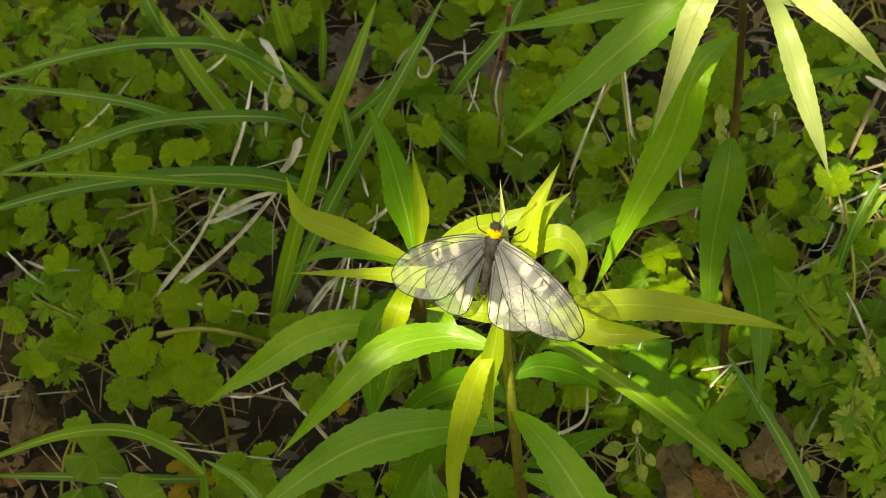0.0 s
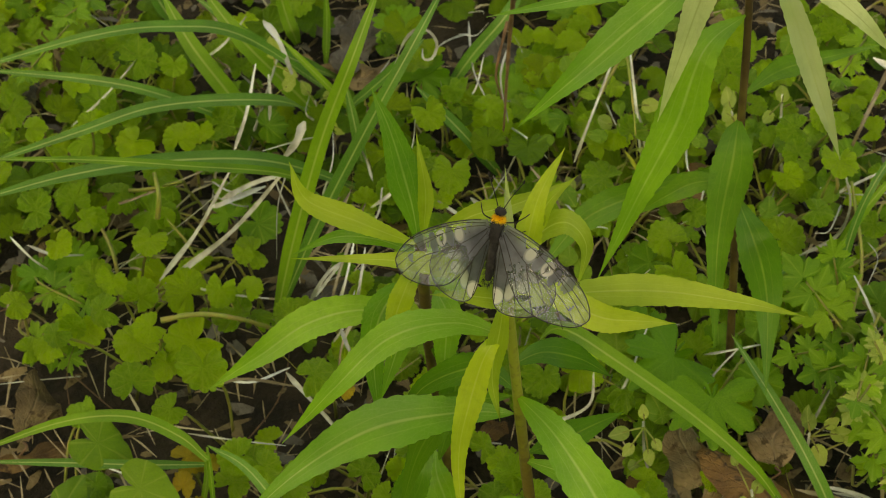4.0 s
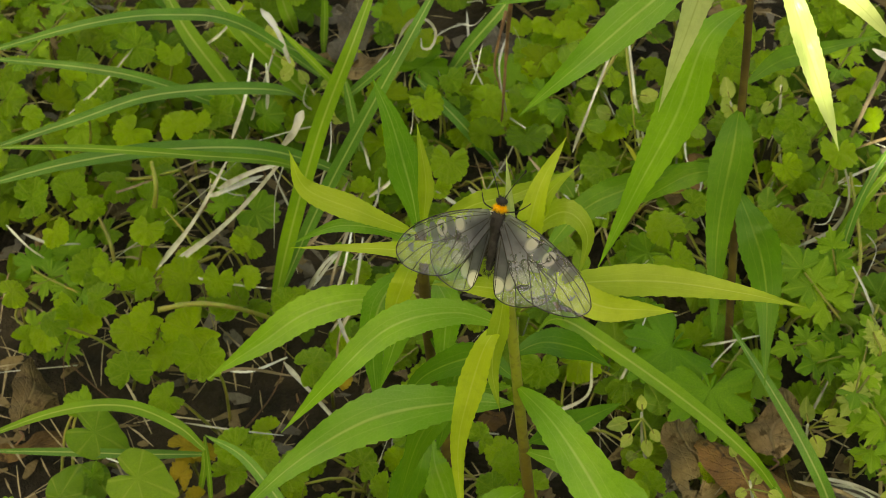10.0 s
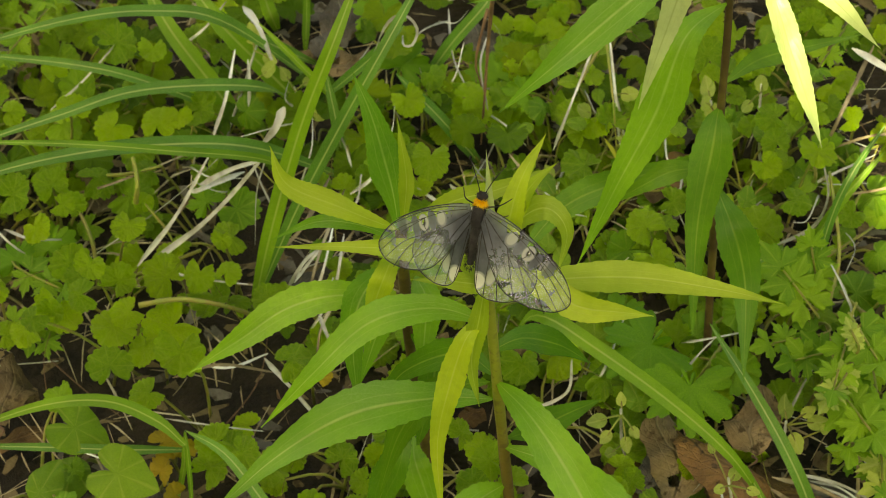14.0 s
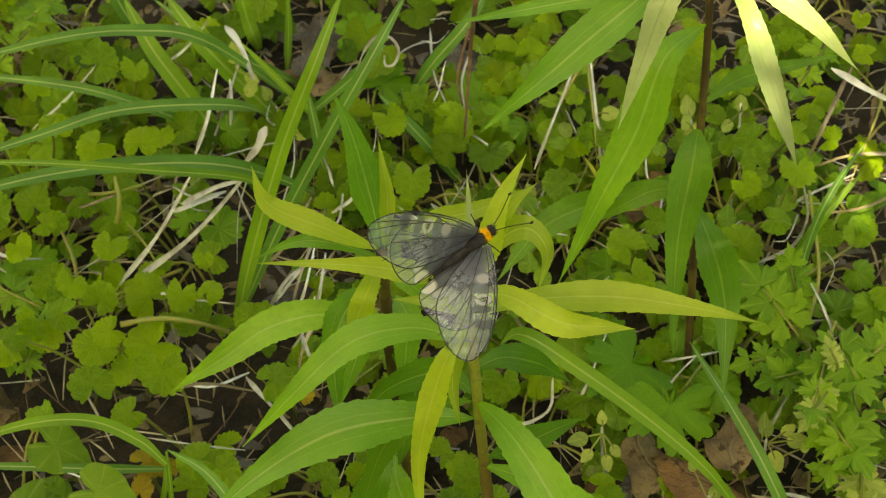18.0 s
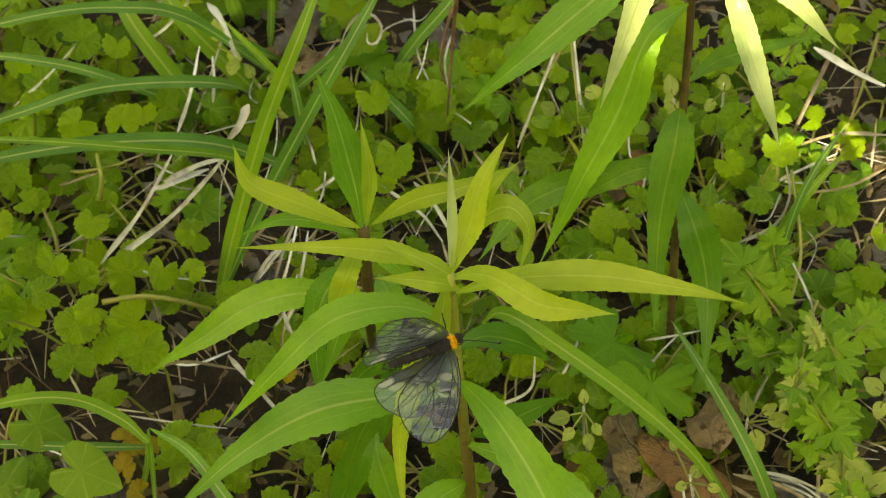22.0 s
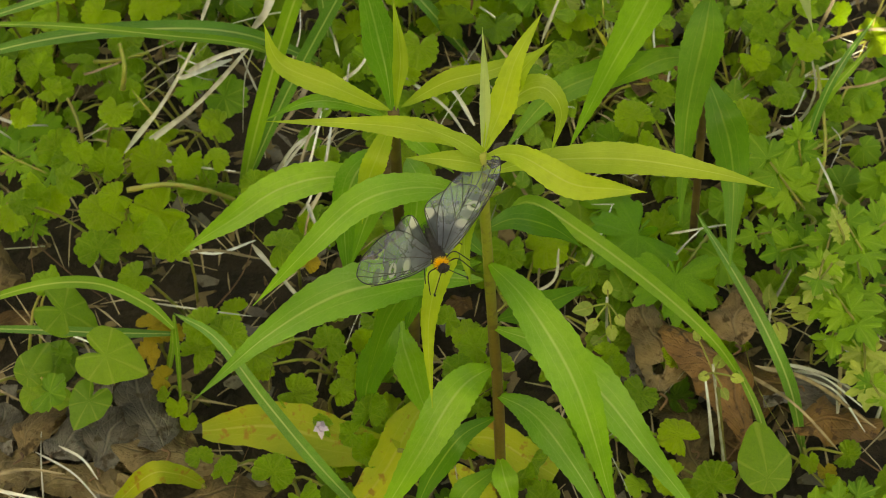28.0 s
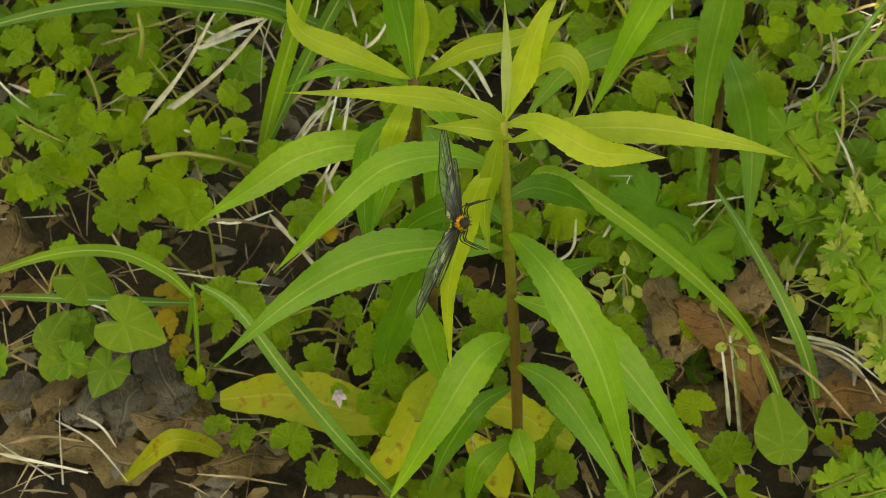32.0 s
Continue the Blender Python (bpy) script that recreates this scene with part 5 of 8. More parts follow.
ivy((-0.0592, 0.1181, 0.0000), [(-0.0607, 0.1061, 0.0200, 0.0054)], M_YELLOWIVY)
ivy((0.1256, 0.0136, 0.0000), [(0.1207, 0.0016, 0.0200, 0.0044)], M_YELLOWIVY)
heart((-0.1311, 0.0509, 0.0450), 0.0112, -115, (0, -0.35, 0.9), (-0.1235, 0.0659, 0.0000))
heart((-0.1488, 0.0752, 0.0400), 0.0108, -165, (0.5, -0.35, 0.9), (-0.1561, 0.0902, 0.0000))
heart((-0.1391, 0.0419, 0.0300), 0.0081, 150, (0, -0.35, 0.9), (-0.1405, 0.0569, 0.0000))
egg((0.0956, -0.0051, 0.0400), 0.0115, 5, (0, -0.35, 0.9), (0.0919, 0.0099, 0.0000))
egg((-0.1632, 0.0645, 0.0200), 0.0084, -30, (0, -0.35, 0.9), (-0.1612, 0.0795, 0.0000))
egg((-0.1602, 0.0551, 0.0150), 0.0094, -100, (0, -0.35, 0.9), (-0.1605, 0.0701, 0.0000))
egg((-0.1558, 0.0719, 0.0120), 0.0096, 160, (0, -0.35, 0.9), (-0.1470, 0.0869, 0.0000))
egg((0.0463, 0.1186, 0.0200), 0.0099, 0, (0, -0.35, 0.9), (0.0438, 0.1336, 0.0000))
egg((0.0489, 0.0925, 0.0200), 0.0097, -20, (0, -0.35, 0.9), (0.0400, 0.1075, 0.0000))
egg((0.1379, 0.1901, 0.0200), 0.0070, 10, (0, -0.35, 0.9), (0.1419, 0.2051, 0.0000))
palm((0.0748, 0.0719, 0.0450), 0.0193, 175, (0, -0.2, 0.9), (0.0678, 0.0869, 0.0000))
palm((0.0642, 0.0957, 0.0400), 0.0199, 120, (0, -0.2, 0.9), (0.0668, 0.1107, 0.0000))
palm((0.0551, 0.1199, 0.0250), 0.0131, -60, (0, -0.35, 0.9), (0.0552, 0.1349, 0.0000))
palm((0.0192, 0.2619, 0.0200), 0.0162, 20, (0, -0.35, 0.9), (0.0274, 0.2769, 0.0000))
palm((-0.0228, 0.2732, 0.0200), 0.0151, -40, (0, -0.35, 0.9), (-0.0217, 0.2882, 0.0000))
palm((-0.0316, 0.3074, 0.0200), 0.0142, 10, (0, -0.35, 0.9), (-0.0292, 0.3224, 0.0000))
palm((0.0297, 0.2404, 0.0300), 0.0109, 70, (0, -0.35, 0.9), (0.0250, 0.2554, 0.0000))
palm((-0.1714, 0.1785, 0.0200), 0.0139, 0, (0, -0.35, 0.9), (-0.1704, 0.1935, 0.0000))
palm((-0.1073, 0.1990, 0.0200), 0.0094, 40, (0, -0.35, 0.9), (-0.1122, 0.2140, 0.0000))
palm((-0.1846, 0.1737, 0.0200), 0.0104, 10, (0, -0.35, 0.9), (-0.1796, 0.1887, 0.0000))
egg((0.0574, 0.0794, 0.0300), 0.0063, 20, (0, -0.35, 0.9), (0.0578, 0.0944, 0.0000))
chickweed((0.0561, 0.0588, 0.0000), (0.0496, 0.0676, 0.0400), [(0.0414, 0.0659, 0.0360, 0.0039), (0.0437, 0.0601, 0.0340, 0.0031), (0.0450, 0.0566, 0.0280, 0.0033), (0.0509, 0.0594, 0.0300, 0.0031), (0.0502, 0.0714, 0.0400, 0.0027), (0.0537, 0.0601, 0.0360, 0.0027)])
chickweed((0.0896, 0.0150, 0.0000), (0.0817, 0.0295, 0.0500), [(0.0843, 0.0309, 0.0500, 0.0033), (0.0895, 0.0250, 0.0475, 0.0025), (0.0784, 0.0266, 0.0475, 0.0026), (0.0854, 0.0224, 0.0425, 0.0024), (0.0774, 0.0399, 0.0525, 0.0020)])
chickweed((0.1187, 0.0600, 0.0000), (0.1091, 0.0610, 0.0350), [(0.1096, 0.0663, 0.0350, 0.0046), (0.1117, 0.0540, 0.0315, 0.0045), (0.1198, 0.0596, 0.0350, 0.0041), (0.1171, 0.0631, 0.0367, 0.0031), (0.1224, 0.0564, 0.0350, 0.0027)])
chickweed((0.0705, 0.2182, 0.0000), (0.0661, 0.2302, 0.0400), [(0.0722, 0.2263, 0.0400, 0.0047), (0.0596, 0.2182, 0.0360, 0.0054), (0.0679, 0.2083, 0.0320, 0.0040), (0.0527, 0.1952, 0.0200, 0.0042), (0.0529, 0.2222, 0.0360, 0.0047), (0.0766, 0.2205, 0.0320, 0.0036)])
chickweed((0.1081, 0.2081, 0.0000), (0.1032, 0.2101, 0.0500), [(0.1031, 0.2166, 0.0500, 0.0046), (0.1039, 0.2060, 0.0475, 0.0051), (0.1007, 0.2087, 0.0500, 0.0046), (0.1064, 0.2034, 0.0400, 0.0035)])
chickweed((0.1290, 0.2029, 0.0000), (0.1253, 0.2177, 0.0500), [(0.1255, 0.2177, 0.0500, 0.0042), (0.1187, 0.2103, 0.0450, 0.0035), (0.1084, 0.1984, 0.0350, 0.0030)])
chickweed((-0.1086, 0.2348, 0.0000), (-0.0831, 0.2619, 0.0500), [(-0.0855, 0.2657, 0.0500, 0.0048), (-0.0788, 0.2494, 0.0450, 0.0048), (-0.0937, 0.2458, 0.0400, 0.0041), (-0.0788, 0.2563, 0.0450, 0.0036)])
chickweed((-0.0688, 0.2481, 0.0000), (-0.0695, 0.2534, 0.0300), [(-0.0731, 0.2607, 0.0300, 0.0037), (-0.0633, 0.2563, 0.0300, 0.0034), (-0.0594, 0.2442, 0.0210, 0.0042)])
chickweed((0.0550, 0.2330, 0.0000), (0.0384, 0.1934, 0.0200), [(0.0370, 0.2030, 0.0200, 0.0033), (0.0401, 0.1870, 0.0200, 0.0030), (0.0326, 0.1939, 0.0200, 0.0028)])
chickweed((0.1458, 0.0279, 0.0000), (0.1445, 0.0269, 0.0350), [(0.1398, 0.0308, 0.0350, 0.0052), (0.1451, 0.0328, 0.0367, 0.0048), (0.1508, 0.0299, 0.0350, 0.0052), (0.1413, 0.0224, 0.0333, 0.0046), (0.1470, 0.0207, 0.0333, 0.0046)])
chickweed((0.1739, 0.0762, 0.0000), (0.1616, 0.0685, 0.0350), [(0.1581, 0.0714, 0.0350, 0.0046), (0.1638, 0.0748, 0.0367, 0.0042), (0.1652, 0.0657, 0.0350, 0.0046), (0.1590, 0.0635, 0.0315, 0.0040)])
chickweed((-0.0552, 0.0167, 0.0000), (-0.0559, 0.0193, 0.0200), [(-0.0599, 0.0195, 0.0200, 0.0030), (-0.0518, 0.0214, 0.0200, 0.0026)])
runner([(-0.1265, 0.1220, 0.0500), (-0.1121, 0.1238, 0.0500), (-0.0978, 0.1242, 0.0450), (-0.0854, 0.1367, 0.0200)], 0.0023, M_STALK)
runner([(-0.1469, 0.1476, 0.0300), (-0.1473, 0.1582, 0.0450), (-0.1521, 0.1703, 0.0500)], 0.0020, M_STALK)
runner([(-0.1348, 0.1918, 0.0300), (-0.1327, 0.1950, 0.0400), (-0.1352, 0.2077, 0.0400)], 0.0023, M_STALK)
runner([(-0.1379, 0.1695, 0.0100), (-0.1256, 0.1700, 0.0150), (-0.1088, 0.1728, 0.0200)], 0.0021, M_STALK)
runner([(-0.1628, 0.2189, 0.0200), (-0.1415, 0.2081, 0.0300), (-0.1234, 0.2022, 0.0400)], 0.0021, M_STALK)
runner([(0.1404, 0.1822, 0.0200), (0.1420, 0.1777, 0.0350), (0.1415, 0.1856, 0.0400)], 0.0018, M_STALK)
runner([(0.1481, 0.1820, 0.0300), (0.1301, 0.1767, 0.0200), (0.1125, 0.1686, 0.0200)], 0.0021, M_STALK)
runner([(0.1364, 0.1175, 0.0300), (0.1455, 0.1427, 0.0300), (0.1468, 0.1759, 0.0400)], 0.0018, M_STALK)
runner([(0.1249, 0.1373, 0.0100), (0.1358, 0.1430, 0.0200), (0.1645, 0.1621, 0.0200)], 0.0016, M_STALK)
runner([(0.1355, 0.0923, 0.0200), (0.1356, 0.0945, 0.0350), (0.1440, 0.1090, 0.0400)], 0.0015, M_STALK)
runner([(0.1537, 0.1053, 0.0300), (0.1467, 0.1141, 0.0300), (0.1414, 0.1368, 0.0200)], 0.0020, M_STALK)
cut_leaf((0.1280, 0.1042, 0.0400), (0.1168, 0.1189, 0.0500), 0.0255)
cut_leaf((0.1333, 0.1033, 0.0300), (0.1089, 0.0926, 0.0400), 0.0189)
cut_leaf((0.1338, 0.0953, 0.0300), (0.1145, 0.0806, 0.0450), 0.0206)
cut_leaf((0.1375, 0.0956, 0.0500), (0.1402, 0.0673, 0.0600), 0.0239)
cut_leaf((0.1349, 0.0880, 0.0500), (0.1207, 0.0532, 0.0650), 0.0176)
cut_leaf((0.1401, 0.0894, 0.0300), (0.1258, 0.0394, 0.0500), 0.0216)
cut_leaf((0.1445, 0.0921, 0.0400), (0.1389, 0.0454, 0.0500), 0.0217)
cut_leaf((0.1328, 0.1226, 0.0300), (0.1294, 0.1289, 0.0500), 0.0193)
cut_leaf((0.1306, 0.0830, 0.0400), (0.1330, 0.0453, 0.0500), 0.0219)
cut_leaf((0.1357, 0.0466, 0.0300), (0.1372, 0.0121, 0.0500), 0.0174)
cut_leaf((-0.1843, 0.1707, 0.0200), (-0.1621, 0.1489, 0.0300), 0.0201)
cut_leaf((-0.1902, 0.1489, 0.0150), (-0.1695, 0.1319, 0.0200), 0.0200)
cut_leaf((0.1250, 0.0465, 0.0200), (0.1422, 0.0586, 0.0300), 0.0145)
cut_leaf((0.1074, -0.0170, 0.0200), (0.1258, -0.0147, 0.0300), 0.0175)
cut_leaf((0.1187, -0.0199, 0.0200), (0.1341, -0.0218, 0.0300), 0.0173)
cut_leaf((0.1777, 0.2750, 0.0300), (0.1504, 0.2251, 0.0500), 0.0187)
cut_leaf((-0.1803, 0.3155, 0.0300), (-0.1945, 0.2733, 0.0400), 0.0172)
cut_leaf((-0.1695, 0.3332, 0.0300), (-0.1779, 0.2965, 0.0500), 0.0200)
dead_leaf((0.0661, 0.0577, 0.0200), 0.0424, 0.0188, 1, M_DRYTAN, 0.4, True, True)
dead_leaf((0.0605, 0.0571, 0.0100), 0.0225, 0.0127, -32, M_GREY, 0.4)
dead_leaf((0.0771, 0.0170, 0.0100), 0.0280, 0.0143, 1, M_DEAD, 0.4)
dead_leaf((0.0837, 0.0417, 0.0200), 0.0608, 0.0186, 23, M_CHESTNUT, 0.9)
dead_leaf((0.1017, 0.0495, 0.0100), 0.0353, 0.0231, 62, M_RUST, 0.5)
dead_leaf((0.0740, 0.0315, 0.0100), 0.0281, 0.0207, 10, M_DEAD, 0.3)
dead_leaf((0.1213, 0.0408, 0.0100), 0.0385, 0.0188, -82, M_GREY, 0.3)
dead_leaf((0.1304, 0.0244, 0.0120), 0.0331, 0.0164, -88, M_CHESTNUT, 0.4)
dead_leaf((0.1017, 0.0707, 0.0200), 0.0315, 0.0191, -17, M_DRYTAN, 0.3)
dead_leaf((0.0895, 0.2025, 0.0150), 0.0363, 0.0167, -82, M_CHESTNUT, 0.4)
dead_leaf((0.0896, 0.1925, 0.0100), 0.0307, 0.0142, 71, M_DEAD, 0.4)
dead_leaf((-0.1313, 0.0406, 0.0080), 0.0338, 0.0187, -25, M_GREY, 0.3)
dead_leaf((-0.1210, 0.0484, 0.0100), 0.0376, 0.0188, 19, M_GREY, 0.3)
dead_leaf((-0.1605, 0.0460, 0.0100), 0.0292, 0.0125, -23, M_DEAD, 0.4)
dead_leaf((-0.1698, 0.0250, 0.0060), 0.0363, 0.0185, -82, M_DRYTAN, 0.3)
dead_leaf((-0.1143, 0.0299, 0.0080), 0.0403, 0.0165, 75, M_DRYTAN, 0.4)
dead_leaf((-0.1459, 0.0415, 0.0080), 0.0273, 0.0187, -46, M_GREY, 0.3)
dead_leaf((-0.1760, 0.0451, 0.0050), 0.0272, 0.0168, 5, M_GREY, 0.3)
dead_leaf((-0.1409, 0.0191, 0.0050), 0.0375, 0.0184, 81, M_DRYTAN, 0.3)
dead_leaf((-0.0917, 0.0138, 0.0050), 0.0344, 0.0163, -82, M_DEAD, 0.3)
dead_leaf((-0.1837, 0.1148, 0.0100), 0.0353, 0.0155, -3, M_DEAD, 0.5)
dead_leaf((-0.0531, 0.3090, 0.0100), 0.0450, 0.0209, -8, M_GREY, 0.2)
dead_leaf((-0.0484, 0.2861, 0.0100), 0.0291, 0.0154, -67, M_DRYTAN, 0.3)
dead_leaf((-0.0655, 0.1608, 0.0080), 0.0231, 0.0162, -82, M_GREY, 0.3)
dead_leaf((-0.0372, 0.0482, 0.0100), 0.0295, 0.0126, -10, M_RUST, 0.4)
dead_leaf((-0.0039, 0.0126, 0.0060), 0.0204, 0.0143, -31, M_RUST, 0.3)
dead_leaf((0.0530, 0.0546, 0.0060), 0.0293, 0.0189, 1, M_RUST, 0.3)
fallen_leaf((-0.0286, 0.0140, 0.0000), M_OLD, 0.0185, [(-0.0286, 0.0140, 0.0300), (-0.0535, 0.0220, 0.0250), (-0.0779, 0.0324, 0.0220), (-0.1002, 0.0363, 0.0150)])
fallen_leaf((-0.0055, 0.0184, 0.0000), M_OLD, 0.0139, [(-0.0055, 0.0184, 0.0300), (0.0082, 0.0152, 0.0280), (0.0256, 0.0062, 0.0200)])
fallen_leaf((-0.0187, 0.0344, 0.0000), M_OLD, 0.0150, [(-0.0187, 0.0344, 0.0300), (-0.0296, 0.0141, 0.0300), (-0.0464, -0.0040, 0.0200)])
fallen_leaf((-0.0100, 0.0119, 0.0000), M_OLD, 0.0119, [(-0.0100, 0.0119, 0.0200), (-0.0028, 0.0000, 0.0200), (0.0002, -0.0135, 0.0200)])
fallen_leaf((-0.1003, 0.0162, 0.0000), M_OLD, 0.0079, [(-0.1003, 0.0162, 0.0100), (-0.1074, 0.0126, 0.0250), (-0.1165, 0.0103, 0.0300), (-0.1343, 0.0067, 0.0100)])
# spots for which the added crown is left open to the sun
SUN_GAPS = [(0.0805, 0.0665, 0.2430), (0.0851, 0.0520, 0.2330), (0.0894, 0.0418, 0.2210), (0.0932, 0.0378, 0.2090), (0.0964, 0.0521, 0.2473), (0.1069, 0.0507, 0.2353)]
FITFUL_GAPS = [(0.0620, 0.0810, 0.2345), (0.0585, 0.0780, 0.2225), (0.1450, 0.2000, 0.0300)]
flower((-0.0544, 0.0092, 0.0600))
ivy((-0.1463, 0.1585, 0), [(-0.1520, 0.1440, 0.0437, 0.0065), (-0.1370, 0.1420, 0.0411, 0.0085), (-0.1480, 0.1250, 0.0550, 0.0075), (-0.1320, 0.1590, 0.0543, 0.0077)], open_face=True)
ivy((-0.1396, 0.1245, 0), [(-0.1360, 0.1150, 0.0469, 0.0095), (-0.1150, 0.1170, 0.0421, 0.0120), (-0.1340, 0.0890, 0.0575, 0.0090), (-0.1640, 0.1130, 0.0574, 0.0060)], open_face=True)
ivy((-0.0952, 0.1623, 0), [(-0.1060, 0.1430, 0.0403, 0.0077), (-0.0940, 0.1380, 0.0470, 0.0060), (-0.0970, 0.1580, 0.0433, 0.0047)], open_face=True)
ivy((-0.1752, 0.1975, 0), [(-0.1710, 0.1700, 0.0434, 0.0072), (-0.1610, 0.1800, 0.0445, 0.0060), (-0.1800, 0.1830, 0.0497, 0.0095), (-0.1670, 0.1930, 0.0425, 0.0085)], open_face=True)
ivy((-0.0844, 0.1440, 0), [(-0.0790, 0.1280, 0.0411, 0.0072)], open_face=True)
ivy((-0.1072, 0.0943, 0), [(-0.1200, 0.0770, 0.0556, 0.0072), (-0.1090, 0.0950, 0.0551, 0.0107), (-0.0970, 0.0630, 0.0429, 0.0085)], open_face=True)
ivy((-0.0706, 0.1040, 0), [(-0.0680, 0.0880, 0.0550, 0.0090)], open_face=True)
ivy((-0.0866, 0.0720, 0), [(-0.0870, 0.0560, 0.0452, 0.0075)], open_face=True)
ivy((-0.1427, 0.2733, 0), [(-0.1430, 0.2650, 0.0515, 0.0102), (-0.1270, 0.2570, 0.0536, 0.0072), (-0.1570, 0.2500, 0.0407, 0.0047)], open_face=True)
ivy((-0.1739, 0.2395, 0), [(-0.1840, 0.2230, 0.0561, 0.0065), (-0.1600, 0.2240, 0.0566, 0.0055)], open_face=True)
ivy((-0.1265, 0.2310, 0), [(-0.1420, 0.2150, 0.0511, 0.0090), (-0.1230, 0.2150, 0.0524, 0.0085)], open_face=True)
ivy((-0.1937, 0.3070, 0), [(-0.1900, 0.2910, 0.0491, 0.0060)], open_face=True)
ivy((-0.0097, 0.2480, 0), [(-0.0210, 0.2290, 0.0426, 0.0085), (-0.0100, 0.2360, 0.0485, 0.0060), (0.0050, 0.2310, 0.0408, 0.0072)], open_face=True)
ivy((-0.0166, 0.1970, 0), [(-0.0130, 0.1810, 0.0577, 0.0095)], open_face=True)
ivy((0.1146, 0.2513, 0), [(0.1040, 0.2300, 0.0563, 0.0090), (0.1210, 0.2310, 0.0476, 0.0065), (0.1140, 0.2450, 0.0510, 0.0070)], open_face=True)
ivy((0.1266, 0.2040, 0), [(0.1270, 0.1980, 0.0500, 0.0077), (0.1270, 0.1890, 0.0450, 0.0072), (0.1440, 0.1930, 0.0566, 0.0060), (0.1190, 0.1720, 0.0504, 0.0072)], open_face=True)
ivy((0.1308, 0.1760, 0), [(0.1390, 0.1720, 0.0572, 0.0090), (0.1260, 0.1480, 0.0560, 0.0072)], open_face=True)
ivy((0.0720, 0.1540, 0), [(0.0680, 0.1460, 0.0492, 0.0090), (0.0700, 0.1300, 0.0473, 0.0095)], open_face=True)
dry_stalk([(-0.0900, 0.2850, 0.0500), (-0.0820, 0.2650, 0.0550), (-0.0770, 0.2500, 0.0500)], 0.0030, M_STRAW, "pale dry grass stalk", 1)
dry_stalk([(-0.0690, 0.1970, 0.0750), (-0.0730, 0.1910, 0.0700), (-0.0790, 0.1920, 0.0600)], 0.0039, M_STRAW, "pale dry grass stalk", 1)
dry_stalk([(0.0170, 0.2620, 0.0500), (0.0110, 0.2450, 0.0450), (0.0130, 0.2320, 0.0300)], 0.0011, M_STRAW, "pale dry grass stalk", 1)
dry_stalk([(0.0640, 0.2500, 0.0500), (0.0510, 0.2280, 0.0450), (0.0460, 0.2320, 0.0200)], 0.0016, M_STALK, "thin green herb stalk", 0)
dry_stalk([(0.0650, 0.2560, 0.0500), (0.0650, 0.2220, 0.0400), (0.0660, 0.2070, 0.0150)], 0.0014, M_STALK, "thin green herb stalk", 0)
dry_stalk([(0.1760, 0.2360, 0.0500), (0.1590, 0.2100, 0.0400), (0.1530, 0.2060, 0.0200)], 0.0021, M_TAN, "pale dry grass stalk", 1)
dry_stalk([(0.1630, 0.2250, 0.0600), (0.1740, 0.2120, 0.0600), (0.1910, 0.2100, 0.0500)], 0.0032, M_STRAW, "pale dry grass stalk", 1)
dry_stalk([(-0.0060, 0.1820, 0.0400), (0.0020, 0.1780, 0.0300), (0.0080, 0.1710, 0.0200)], 0.0023, M_STRAW, "pale dry grass stalk", 1)
dry_stalk([(0.0200, 0.2060, 0.0300), (0.0290, 0.1860, 0.0300), (0.0330, 0.1810, 0.0200)], 0.0014, M_TAN, "pale dry grass stalk", 1)
dry_stalk([(0.0660, 0.1880, 0.0200), (0.0460, 0.1760, 0.0300), (0.0350, 0.1890, 0.0200)], 0.0014, M_TAN, "pale dry grass stalk", 1)
dry_stalk([(0.1930, 0.2010, 0.0300), (0.1690, 0.1940, 0.0400), (0.1550, 0.2060, 0.0200)], 0.0016, M_TAN, "pale dry grass stalk", 1)
dry_stalk([(0.2030, 0.2610, 0.0300), (0.1830, 0.2150, 0.0400), (0.1690, 0.1930, 0.0200)], 0.0018, M_STALK, "thin green herb stalk", 0)
dry_stalk([(0.1920, 0.1910, 0.0200), (0.1710, 0.1740, 0.0300), (0.1550, 0.1800, 0.0200)], 0.0014, M_TAN, "pale dry grass stalk", 1)
dry_stalk([(-0.0550, 0.1990, 0.0300), (-0.0670, 0.1720, 0.0300), (-0.0840, 0.1610, 0.0200)], 0.0021, M_TAN, "pale dry grass stalk", 1)
dry_stalk([(-0.0490, 0.1920, 0.0300), (-0.0600, 0.1570, 0.0300), (-0.0660, 0.1390, 0.0200)], 0.0016, M_TAN, "pale dry grass stalk", 1)
dry_stalk([(-0.0890, 0.1960, 0.0400), (-0.1050, 0.1790, 0.0500), (-0.1110, 0.1870, 0.0400)], 0.0025, M_STRAW, "pale dry grass stalk", 1)
dry_stalk([(-0.1160, 0.1020, 0.0300), (-0.0980, 0.1030, 0.0350), (-0.0790, 0.1090, 0.0200)], 0.0016, M_TAN, "pale dry grass stalk", 1)
dry_stalk([(-0.1130, 0.1190, 0.0200), (-0.0960, 0.1050, 0.0300), (-0.0810, 0.1180, 0.0200)], 0.0014, M_STRAW, "pale dry grass stalk", 1)
dry_stalk([(-0.1910, 0.1910, 0.0200), (-0.1760, 0.1760, 0.0300), (-0.1650, 0.1830, 0.0200)], 0.0014, M_STRAW, "pale dry grass stalk", 1)
dry_stalk([(0.0820, 0.0200, 0.0500), (0.0850, 0.0140, 0.0300), (0.0880, 0.0070, 0.0100)], 0.0013, M_STALK, "thin green herb stalk", 0)
dry_stalk([(0.1320, 0.0460, 0.0400), (0.1310, 0.0370, 0.0300), (0.1320, 0.0310, 0.0150)], 0.0021, M_TAN, "pale dry grass stalk", 1)
